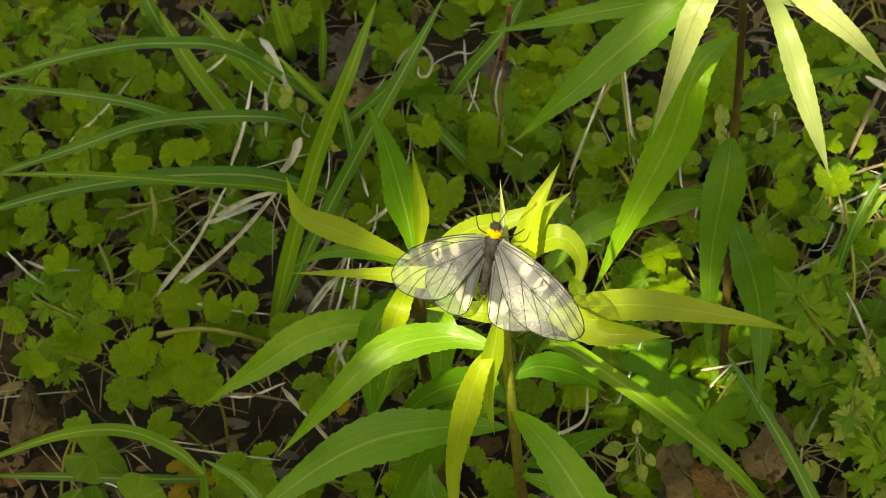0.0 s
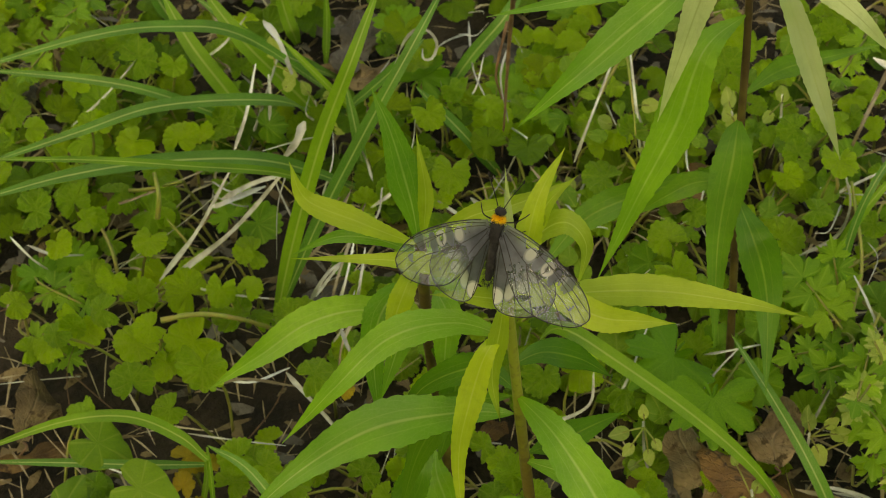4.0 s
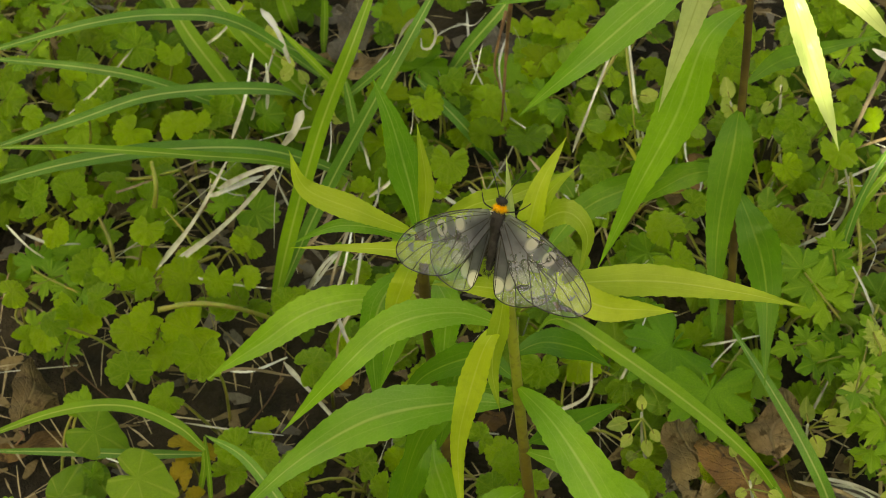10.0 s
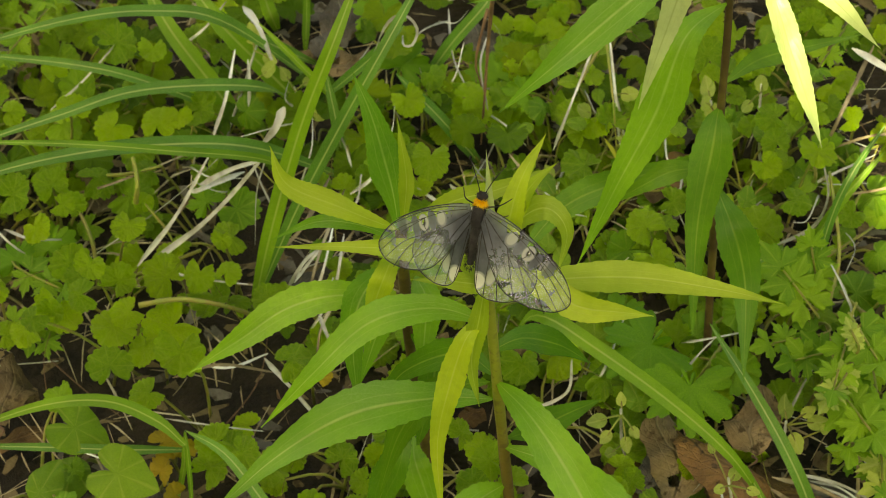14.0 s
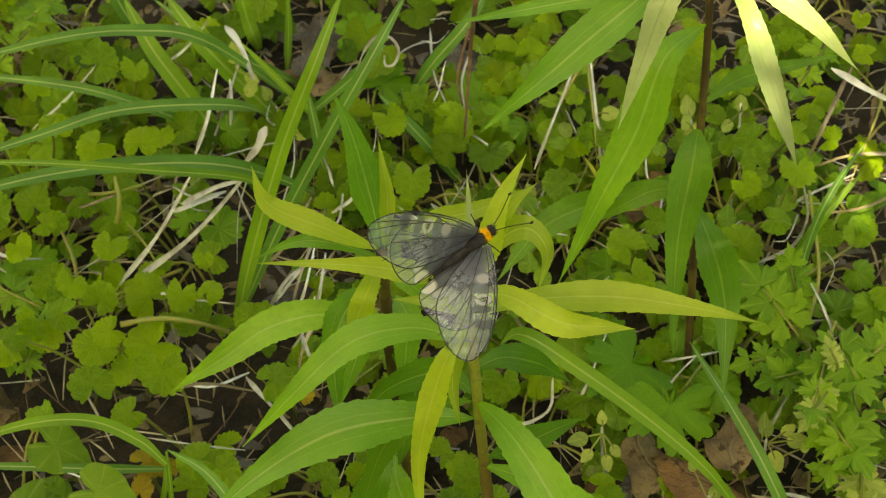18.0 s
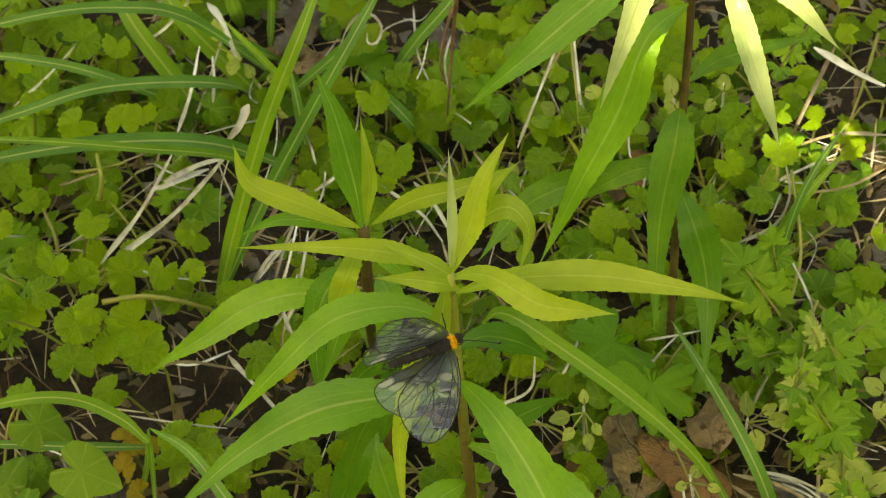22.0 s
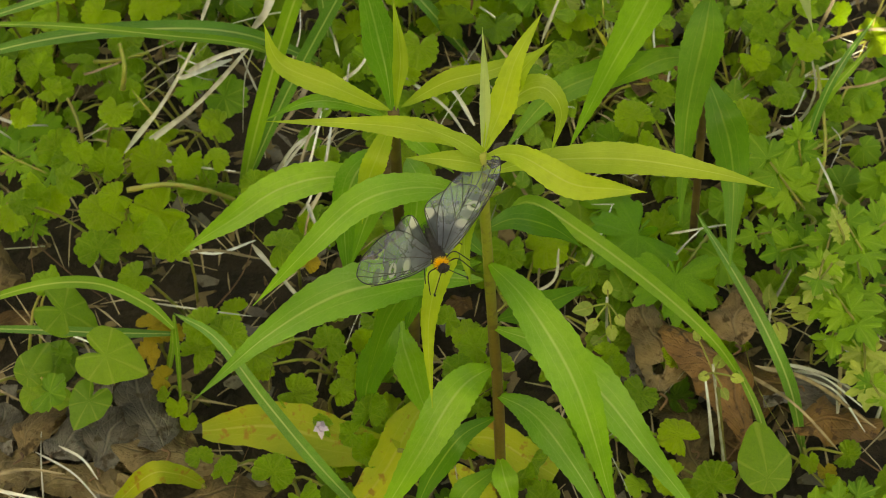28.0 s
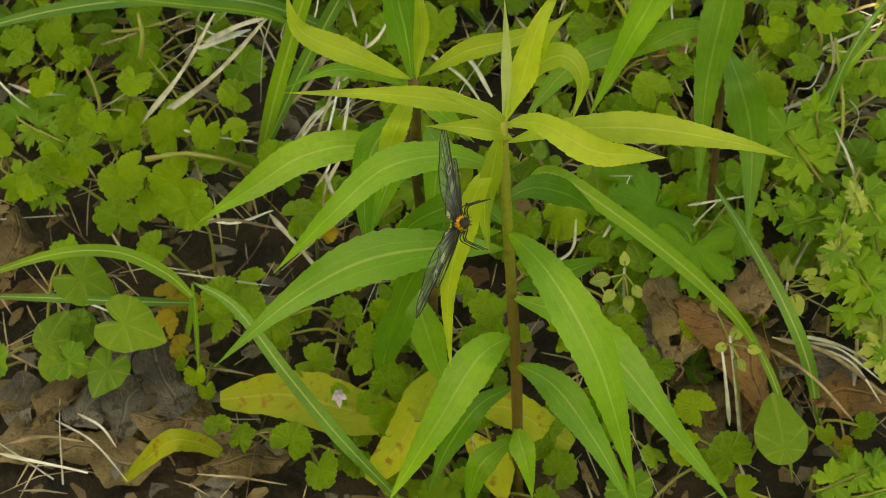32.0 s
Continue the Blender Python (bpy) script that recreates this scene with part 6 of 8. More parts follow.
dry_stalk([(0.1010, 0.0410, 0.0300), (0.1180, 0.0300, 0.0350), (0.1420, 0.0180, 0.0200)], 0.0018, M_TAN, "pale dry grass stalk", 1)
dry_stalk([(0.1110, 0.0450, 0.0250), (0.1260, 0.0350, 0.0300), (0.1440, 0.0280, 0.0200)], 0.0014, M_STRAW, "pale dry grass stalk", 1)
dry_stalk([(0.1000, 0.0440, 0.0200), (0.1120, 0.0240, 0.0300), (0.1280, 0.0130, 0.0150)], 0.0014, M_TAN, "pale dry grass stalk", 1)
dry_stalk([(0.0930, 0.1010, 0.0300), (0.0850, 0.0910, 0.0300), (0.0800, 0.0890, 0.0200)], 0.0018, M_STALK, "thin green herb stalk", 0)
dry_stalk([(0.0200, 0.1290, 0.0400), (0.0270, 0.1220, 0.0300), (0.0370, 0.1260, 0.0200)], 0.0016, M_TAN, "pale dry grass stalk", 1)
dry_stalk([(-0.0600, 0.1280, 0.0300), (-0.0570, 0.1170, 0.0300), (-0.0520, 0.1130, 0.0200)], 0.0018, M_STRAW, "pale dry grass stalk", 1)
dry_stalk([(-0.0530, 0.1360, 0.0300), (-0.0600, 0.1240, 0.0250), (-0.0620, 0.1110, 0.0200)], 0.0014, M_TAN, "pale dry grass stalk", 1)
dry_stalk([(-0.1690, 0.2070, 0.0200), (-0.1460, 0.2030, 0.0300), (-0.1140, 0.2180, 0.0300)], 0.0014, M_TAN, "pale dry grass stalk", 1)
dry_stalk([(-0.1740, 0.0190, 0.0200), (-0.1620, 0.0210, 0.0200), (-0.1490, 0.0210, 0.0150)], 0.0014, M_TAN, "pale dry grass stalk", 1)
dry_stalk([(-0.1520, 0.0330, 0.0150), (-0.1420, 0.0240, 0.0200), (-0.1370, 0.0180, 0.0150)], 0.0011, M_STRAW, "pale dry grass stalk", 1)
ivy((-0.1540, 0.2560, 0), [(-0.1620, 0.2420, 0.0350, 0.0080)])
ivy((-0.1500, 0.1720, 0), [(-0.1580, 0.1580, 0.0350, 0.0092)])
ivy((0.0520, 0.0500, 0), [(0.0440, 0.0360, 0.0350, 0.0069)])
ivy((0.0660, 0.2580, 0), [(0.0580, 0.2440, 0.0350, 0.0069)])
ivy((0.1770, 0.1390, 0), [(0.1690, 0.1250, 0.0350, 0.0083)])
ivy((0.1850, 0.1560, 0), [(0.1770, 0.1420, 0.0350, 0.0069)])
ivy((-0.1660, 0.2810, 0), [(-0.1740, 0.2670, 0.0350, 0.0069)])
ivy((-0.1210, 0.2180, 0), [(-0.1290, 0.2040, 0.0350, 0.0064)])
ivy((-0.1100, 0.2490, 0), [(-0.1180, 0.2350, 0.0350, 0.0069)])
ivy((-0.0930, 0.2850, 0), [(-0.1010, 0.2710, 0.0350, 0.0060)])
ivy((0.0420, 0.2670, 0), [(0.0340, 0.2530, 0.0350, 0.0064)])
ivy((0.0650, 0.2290, 0), [(0.0570, 0.2150, 0.0350, 0.0069)])
ivy((0.1710, 0.2220, 0), [(0.1630, 0.2080, 0.0350, 0.0064)])
ivy((0.1960, 0.2710, 0), [(0.1880, 0.2570, 0.0350, 0.0064)])
cut_leaf((0.1310, 0.0670, 0.0600), (0.1200, 0.0530, 0.0600), 0.0138, True)
cut_leaf((0.1340, 0.0720, 0.0600), (0.1320, 0.0780, 0.0650), 0.0092, True)
cut_leaf((0.1390, 0.0440, 0.0400), (0.1340, 0.0200, 0.0450), 0.0184, True)
cut_leaf((0.1270, 0.0620, 0.0500), (0.1330, 0.0410, 0.0550), 0.0253)
cut_leaf((0.1480, 0.0830, 0.0500), (0.1600, 0.0920, 0.0500), 0.0219)
egg((0.0494, 0.2437, 0.0326), 0.0040, 91, (0, -0.35, 0.9), (0.0421, 0.2587, 0.0000))
egg((0.0329, 0.2452, 0.0130), 0.0045, 63, (0, -0.35, 0.9), (0.0330, 0.2602, 0.0000))
egg((0.0901, 0.2055, 0.0390), 0.0040, 55, (0, -0.35, 0.9), (0.0960, 0.2205, 0.0000))
egg((0.0280, 0.1750, 0.0162), 0.0031, 219, (0, -0.35, 0.9), (0.0317, 0.1900, 0.0000))
egg((0.0653, 0.2666, 0.0306), 0.0054, 108, (0, -0.35, 0.9), (0.0581, 0.2816, 0.0000))
egg((0.1192, 0.2263, 0.0213), 0.0036, 314, (0, -0.35, 0.9), (0.1233, 0.2413, 0.0000))
egg((0.1426, 0.2190, 0.0220), 0.0047, 151, (0, -0.35, 0.9), (0.1487, 0.2340, 0.0000))
egg((0.0786, 0.1399, 0.0286), 0.0039, 293, (0, -0.35, 0.9), (0.0729, 0.1549, 0.0000))
egg((0.0620, 0.2918, 0.0172), 0.0034, 100, (0, -0.35, 0.9), (0.0528, 0.3068, 0.0000))
egg((0.1553, 0.2087, 0.0120), 0.0048, 240, (0, -0.35, 0.9), (0.1513, 0.2237, 0.0000))
egg((0.1432, 0.1262, 0.0249), 0.0035, 98, (0, -0.35, 0.9), (0.1363, 0.1412, 0.0000))
egg((0.0498, 0.2145, 0.0366), 0.0039, 77, (0, -0.35, 0.9), (0.0509, 0.2295, 0.0000))
egg((0.0361, 0.1471, 0.0308), 0.0044, 16, (0, -0.35, 0.9), (0.0358, 0.1621, 0.0000))
egg((0.0236, 0.1260, 0.0383), 0.0035, 352, (0, -0.35, 0.9), (0.0141, 0.1410, 0.0000))
egg((0.0807, 0.1359, 0.0340), 0.0032, 166, (0, -0.35, 0.9), (0.0766, 0.1509, 0.0000))
egg((0.1162, 0.1651, 0.0176), 0.0033, 12, (0, -0.35, 0.9), (0.1177, 0.1801, 0.0000))
egg((0.1135, 0.1716, 0.0318), 0.0048, 348, (0, -0.35, 0.9), (0.1097, 0.1866, 0.0000))
egg((0.0964, 0.2307, 0.0321), 0.0047, 83, (0, -0.35, 0.9), (0.1019, 0.2457, 0.0000))
egg((0.0565, 0.2515, 0.0290), 0.0033, 138, (0, -0.35, 0.9), (0.0466, 0.2665, 0.0000))
egg((0.0318, 0.1684, 0.0133), 0.0039, 280, (0, -0.35, 0.9), (0.0385, 0.1834, 0.0000))
egg((0.1392, 0.1775, 0.0321), 0.0049, 121, (0, -0.35, 0.9), (0.1472, 0.1925, 0.0000))
egg((0.0862, 0.1342, 0.0188), 0.0030, 25, (0, -0.35, 0.9), (0.0861, 0.1492, 0.0000))
egg((0.1511, 0.2779, 0.0245), 0.0051, 327, (0, -0.35, 0.9), (0.1422, 0.2929, 0.0000))
egg((0.0247, 0.1282, 0.0262), 0.0032, 206, (0, -0.35, 0.9), (0.0185, 0.1432, 0.0000))
egg((0.0526, 0.1419, 0.0144), 0.0045, 82, (0, -0.35, 0.9), (0.0545, 0.1569, 0.0000))
egg((0.1553, 0.2426, 0.0271), 0.0032, 249, (0, -0.35, 0.9), (0.1537, 0.2576, 0.0000))
egg((0.1367, 0.2030, 0.0123), 0.0034, 157, (0, -0.35, 0.9), (0.1405, 0.2180, 0.0000))
egg((0.1378, 0.1220, 0.0159), 0.0040, 247, (0, -0.35, 0.9), (0.1296, 0.1370, 0.0000))
egg((0.1273, 0.1514, 0.0156), 0.0036, 41, (0, -0.35, 0.9), (0.1267, 0.1664, 0.0000))
egg((0.1141, 0.1434, 0.0307), 0.0048, 141, (0, -0.35, 0.9), (0.1053, 0.1584, 0.0000))
egg((0.1403, 0.2838, 0.0200), 0.0038, 191, (0, -0.35, 0.9), (0.1480, 0.2988, 0.0000))
egg((0.0315, 0.1529, 0.0335), 0.0037, 0, (0, -0.35, 0.9), (0.0394, 0.1679, 0.0000))
egg((0.1109, 0.1551, 0.0244), 0.0041, 352, (0, -0.35, 0.9), (0.1140, 0.1701, 0.0000))
egg((0.1537, 0.1604, 0.0195), 0.0044, 195, (0, -0.35, 0.9), (0.1549, 0.1754, 0.0000))
egg((0.0760, 0.2348, 0.0259), 0.0034, 165, (0, -0.35, 0.9), (0.0717, 0.2498, 0.0000))
egg((0.0324, 0.1715, 0.0128), 0.0042, 25, (0, -0.35, 0.9), (0.0418, 0.1865, 0.0000))
egg((0.1401, 0.1933, 0.0386), 0.0035, 8, (0, -0.35, 0.9), (0.1347, 0.2083, 0.0000))
egg((0.0925, 0.2359, 0.0123), 0.0039, 299, (0, -0.35, 0.9), (0.0949, 0.2509, 0.0000))
egg((0.0407, 0.1230, 0.0290), 0.0034, 322, (0, -0.35, 0.9), (0.0448, 0.1380, 0.0000))
egg((0.0807, 0.1369, 0.0153), 0.0045, 162, (0, -0.35, 0.9), (0.0797, 0.1519, 0.0000))
egg((0.0584, 0.1966, 0.0134), 0.0034, 342, (0, -0.35, 0.9), (0.0671, 0.2116, 0.0000))
egg((0.0916, 0.1314, 0.0149), 0.0041, 214, (0, -0.35, 0.9), (0.0953, 0.1464, 0.0000))
egg((0.0675, 0.3022, 0.0186), 0.0055, 181, (0, -0.35, 0.9), (0.0654, 0.3172, 0.0000))
egg((0.0610, 0.2395, 0.0277), 0.0036, 182, (0, -0.35, 0.9), (0.0663, 0.2545, 0.0000))
egg((0.1377, 0.2091, 0.0348), 0.0048, 339, (0, -0.35, 0.9), (0.1445, 0.2241, 0.0000))
egg((0.1440, 0.1824, 0.0160), 0.0039, 122, (0, -0.35, 0.9), (0.1438, 0.1974, 0.0000))
egg((0.0369, 0.2576, 0.0321), 0.0034, 102, (0, -0.35, 0.9), (0.0429, 0.2726, 0.0000))
egg((0.1322, 0.1977, 0.0269), 0.0040, 46, (0, -0.35, 0.9), (0.1382, 0.2127, 0.0000))
egg((0.0911, 0.2875, 0.0284), 0.0044, 94, (0, -0.35, 0.9), (0.0973, 0.3025, 0.0000))
egg((0.0268, 0.1743, 0.0264), 0.0042, 256, (0, -0.35, 0.9), (0.0263, 0.1893, 0.0000))
egg((0.1253, 0.2044, 0.0348), 0.0051, 354, (0, -0.35, 0.9), (0.1265, 0.2194, 0.0000))
egg((0.0401, 0.2549, 0.0388), 0.0041, 10, (0, -0.35, 0.9), (0.0436, 0.2699, 0.0000))
egg((0.1079, 0.2472, 0.0144), 0.0034, 182, (0, -0.35, 0.9), (0.1101, 0.2622, 0.0000))
egg((0.1295, 0.1134, 0.0391), 0.0036, 7, (0, -0.35, 0.9), (0.1249, 0.1284, 0.0000))
egg((0.1389, 0.2676, 0.0308), 0.0049, 153, (0, -0.35, 0.9), (0.1468, 0.2826, 0.0000))
egg((0.1123, 0.1385, 0.0291), 0.0044, 106, (0, -0.35, 0.9), (0.1120, 0.1535, 0.0000))
egg((0.0454, 0.2643, 0.0340), 0.0040, 216, (0, -0.35, 0.9), (0.0433, 0.2793, 0.0000))
egg((0.0284, 0.2198, 0.0303), 0.0035, 106, (0, -0.35, 0.9), (0.0366, 0.2348, 0.0000))
egg((0.1141, 0.2112, 0.0313), 0.0033, 283, (0, -0.35, 0.9), (0.1179, 0.2262, 0.0000))
egg((0.1745, 0.2414, 0.0202), 0.0034, 137, (0, -0.35, 0.9), (0.1805, 0.2564, 0.0000))
egg((0.0306, 0.1331, 0.0236), 0.0030, 94, (0, -0.35, 0.9), (0.0250, 0.1481, 0.0000))
egg((0.0333, 0.1831, 0.0366), 0.0047, 208, (0, -0.35, 0.9), (0.0317, 0.1981, 0.0000))
egg((0.0863, 0.1990, 0.0205), 0.0050, 143, (0, -0.35, 0.9), (0.0780, 0.2140, 0.0000))
egg((0.1593, 0.2315, 0.0162), 0.0041, 151, (0, -0.35, 0.9), (0.1606, 0.2465, 0.0000))
egg((0.1194, 0.2505, 0.0286), 0.0036, 330, (0, -0.35, 0.9), (0.1251, 0.2655, 0.0000))
egg((0.0847, 0.2884, 0.0159), 0.0055, 265, (0, -0.35, 0.9), (0.0938, 0.3034, 0.0000))
egg((0.0620, 0.1340, 0.0379), 0.0041, 117, (0, -0.35, 0.9), (0.0699, 0.1490, 0.0000))
egg((0.1075, 0.1595, 0.0120), 0.0047, 344, (0, -0.35, 0.9), (0.1006, 0.1745, 0.0000))
egg((0.0473, 0.2780, 0.0149), 0.0047, 225, (0, -0.35, 0.9), (0.0520, 0.2930, 0.0000))
egg((0.1277, 0.1352, 0.0379), 0.0042, 297, (0, -0.35, 0.9), (0.1302, 0.1502, 0.0000))

# the butterfly's way: seconds, pose, left and right wing raised, sweep
BUTTERFLY = [
    (0.0, pose(-0.0037, 0.0023, 0.2262, 51.6, 3.6, -20.3), -23, -1, -36),
    (3.0, pose(-0.0037, 0.0023, 0.2262, 51.6, 3.6, -20.3), -23, -1, -36),
    (6.0, pose(-0.0037, 0.0023, 0.2262, 51.6, 3.6, -20.3), -23, -1, -36),
    (9.0, pose(-0.0037, 0.0023, 0.2262, 51.6, 3.6, -20.3), -23, -1, -36),
    (13.0, pose(-0.0037, 0.0023, 0.2262, 51.6, 3.6, -20.3), -23, -1, -36),
    (15.5, pose(-0.0028, 0.0030, 0.2273, 44.0, 0.0, -30.0), -18, 3, -33),
    (16.0, pose(0.0005, 0.0040, 0.2277, 32.2, -0.3, -37.5), -7, 5, -31),
    (16.3, pose(0.0055, 0.0065, 0.2240, 26.2, 11.3, -41.7), -5, 22, -40),
    (16.7, pose(0.0034, 0.0067, 0.2241, 23.8, 17.4, -41.4), 1, 21, -44),
    (16.9, pose(-0.0047, 0.0087, 0.2219, 54.5, 36.7, -68.9), 19, 22, -50),
    (17.1, pose(-0.0041, 0.0074, 0.2209, 58.6, 39.2, -71.8), 18, 15, -46),
    (17.5, pose(-0.0025, 0.0067, 0.2221, 49.5, 38.5, -75.1), 13, 15, -44),
    (17.7, pose(-0.0044, 0.0054, 0.2225, 42.6, 39.6, -72.0), 8, 5, -44),
    (17.9, pose(0.0002, 0.0026, 0.2245, 20.1, 31.6, -46.0), 27, 24, -46),
    (18.1, pose(0.0007, 0.0016, 0.2242, 13.7, 37.2, -54.1), 33, 24, -49),
    (18.3, pose(-0.0049, 0.0020, 0.2225, 12.5, 37.9, -83.9), 42, 49, -35),
    (18.5, pose(-0.0018, -0.0014, 0.2195, 15.1, 51.4, -78.0), 39, -25, -35),
    (18.7, pose(-0.0001, -0.0010, 0.2196, 7.3, 51.6, -87.0), 34, -19, -36),
    (19.0, pose(0.0013, -0.0018, 0.2182, 6.5, 49.1, -90.1), 23, -17, -40),
    (19.3, pose(-0.0023, -0.0017, 0.2191, -5.9, 38.9, -103.8), 51, 44, -39),
    (19.5, pose(-0.0036, -0.0024, 0.2178, 1.0, 37.5, -110.7), 59, 54, -34),
    (19.7, pose(-0.0037, 0.0002, 0.2158, 41.5, 20.2, -155.2), 36, 33, -53),
    (20.0, pose(-0.0044, -0.0007, 0.2141, 47.7, 20.2, -155.6), 42, 44, -59),
    (20.4, pose(-0.0057, -0.0022, 0.2119, 50.8, 21.2, -154.9), 40, 43, -54),
    (20.7, pose(-0.0008, -0.0006, 0.2143, 34.3, 33.7, -139.6), 37, 43, -52),
    (21.1, pose(0.0013, -0.0009, 0.2161, 30.6, 43.4, -112.7), 20, 43, -55),
    (21.5, pose(-0.0004, -0.0017, 0.2153, 34.7, 40.3, -115.9), 14, 38, -54),
    (21.7, pose(-0.0035, -0.0017, 0.2149, 38.0, 22.5, -144.1), 14, 36, -58),
    (21.8, pose(-0.0060, -0.0110, 0.2201, -13.5, 32.9, -131.2), 55, 45, -34),
    (21.9, pose(-0.0071, -0.0242, 0.2117, -12.2, 39.6, -88.1), 50, 50, -34),
    (22.0, pose(-0.0061, -0.0270, 0.2096, 1.3, 46.7, -66.5), 58, 58, -34),
    (22.1, pose(-0.0043, -0.0229, 0.2134, -51.2, 38.7, -154.9), 45, 60, -34),
    (22.2, pose(0.0016, -0.0217, 0.2144, -48.2, 9.7, 142.1), 25, 75, -34),
    (22.3, pose(0.0055, -0.0203, 0.2069, -15.9, -1.0, 93.4), 7, 115, -41),
    (22.5, pose(0.0025, -0.0224, 0.2056, -17.4, -7.5, 96.8), 19, 118, -40),
    (22.7, pose(0.0002, -0.0232, 0.2048, -13.3, -13.8, 96.7), 32, 91, -42),
    (23.0, pose(-0.0066, -0.0199, 0.2080, -36.3, -31.6, 132.3), 48, 53, -22),
    (23.3, pose(-0.0071, -0.0207, 0.2073, -38.2, -25.0, 136.2), 50, 43, -24),
    (23.5, pose(-0.0096, -0.0203, 0.2075, -42.9, -11.3, 146.0), 49, 21, -30),
    (23.9, pose(-0.0087, -0.0203, 0.2064, -38.2, 2.1, 160.6), 47, 6, -30),
    (24.1, pose(-0.0117, -0.0194, 0.2037, -1.6, 3.0, -172.1), 6, 10, -52),
    (24.3, pose(-0.0124, -0.0221, 0.1998, 25.8, 22.8, -159.6), 23, 1, -57),
    (24.7, pose(-0.0122, -0.0247, 0.1986, 5.4, 19.6, -161.2), 3, -20, -40),
    (25.1, pose(-0.0139, -0.0254, 0.1981, 2.9, 16.9, -164.7), -1, -24, -36),
    (26.0, pose(-0.0120, -0.0244, 0.1977, 8.1, 17.7, -163.5), 5, -22, -38),
    (26.5, pose(-0.0114, -0.0236, 0.1980, 10.4, 17.3, -162.1), 3, -17, -38),
    (28.5, pose(-0.0159, -0.0264, 0.1971, 13.3, 18.2, -163.0), 5, -31, -44),
    (29.0, pose(-0.0161, -0.0259, 0.1979, 14.6, 16.5, -164.4), 7, -26, -41),
    (30.0, pose(-0.0165, -0.0300, 0.1929, 21.1, 21.2, -157.3), 16, -20, -39),
    (30.5, pose(-0.0161, -0.0275, 0.1942, 28.4, 26.2, -147.3), 12, -28, -40),
    (31.0, pose(-0.0141, -0.0287, 0.1948, 33.6, 27.0, -144.3), 12, -23, -40),
    (31.5, pose(-0.0132, -0.0276, 0.1962, 59.8, 34.5, -113.0), 7, 4, -38),
    (32.0, pose(-0.0146, -0.0265, 0.1971, 74.2, 35.6, -97.2), 1, 12, -42),
]

# ---- low cover between the larger plants ----
def cover():
    rng = random.Random(11)
    for k in range(300):
        x, y = rng.uniform(-0.3, 0.29), rng.uniform(-0.06, 0.48)
        if (y < 0.06 and abs(x) > 0.05 and rng.random() < 0.75) or (y < 0.16 and x < -0.08 and rng.random() < 0.7) or (x < -0.13 and y < 0.2 and rng.random() < 0.5) or (0.02 < x < 0.13 and 0.14 < y < 0.3 and rng.random() < 0.2):
            continue
        leaves = []
        for _ in range(rng.randint(4, 6)):
            leaves.append((x + rng.uniform(-0.03, 0.03), y + rng.uniform(-0.03, 0.03), rng.uniform(0.002, 0.03), rng.uniform(0.005, 0.0115)))
        # two picks in five are the ivy skin with shade in its colour
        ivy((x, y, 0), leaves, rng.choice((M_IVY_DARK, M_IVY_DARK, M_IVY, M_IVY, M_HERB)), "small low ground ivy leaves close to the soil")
    for k in range(262):
        m = rng.choice((M_DEAD, M_DEAD, M_GREY, M_RUST))
        dead_leaf((rng.uniform(-0.4, 0.4), rng.uniform(-0.3, 0.6), rng.uniform(0.001, 0.006)), rng.uniform(0.012, 0.042), rng.uniform(0.008, 0.022), rng.uniform(0, 360), m, rng.uniform(0.15, 0.5), False)
    for k in range(185):
        x, y, a = rng.uniform(-0.3, 0.3), rng.uniform(-0.1, 0.5), rng.uniform(0, 6.28)
        r, h = rng.uniform(0.01, 0.045), rng.uniform(0.004, 0.03)
        d = Vector((math.cos(a), math.sin(a), 0)) * r
        c = Vector((x, y, 0.006))
        dry_stalk([tuple(c - d), tuple(c + Vector((rng.uniform(-0.008, 0.008), rng.uniform(-0.008, 0.008), h * 0.6))), tuple(c + d + Vector((0, 0, h)))], rng.uniform(0.0003, 0.0008), rng.choice((M_STRAW, M_STALK, M_STALK, M_TWIG, M_TWIG)), "thin dry stalk lying in the litter", 0)


cover()


def wild_ground():
    """Low leaves that carry the green on round the clearing."""
    rng = random.Random(8)
    bm = bmesh.new()
    uv = bm.loops.layers.uv.new("UVMap")
    for _ in range(8000):
        r, a = 0.3 + 2.9 * rng.random() ** 1.5, rng.uniform(0, math.tau)
        x, y = r * math.cos(a), 0.2 + r * math.sin(a)
        if -0.3 < x < 0.3 and -0.05 < y < 0.48 or (y < -0.12 and abs(x) < 0.1):
            continue
        m = face_to((x, y, rng.uniform(0.005, 0.03)), (rng.uniform(-0.4, 0.4), rng.uniform(-0.4, 0.4), 1), rng.uniform(0, 360), rng.uniform(0.008, 0.016))
        ring = [(0.0, 0.0, 0.0)] + [(scallop(k / 12 * math.tau, 6) * math.sin(k / 12 * math.tau), scallop(k / 12 * math.tau, 6) * math.cos(k / 12 * math.tau), 0.1) for k in range(12)]
        v = [bm.verts.new(m @ Vector(q)) for q in ring]
        for k in range(12):
            f = bm.faces.new((v[0], v[1 + (k + 1) % 12], v[1 + k]))
            for loop in f.loops:
                loop[uv].uv = (0.5, 0.3)
    ob = new("ground_cover", mesh_of("ground_cover", bm, M_IVY))
    tagged(ob, "low green leaves carpeting the clearing", "ground cover", kind="stuff")


wild_ground()


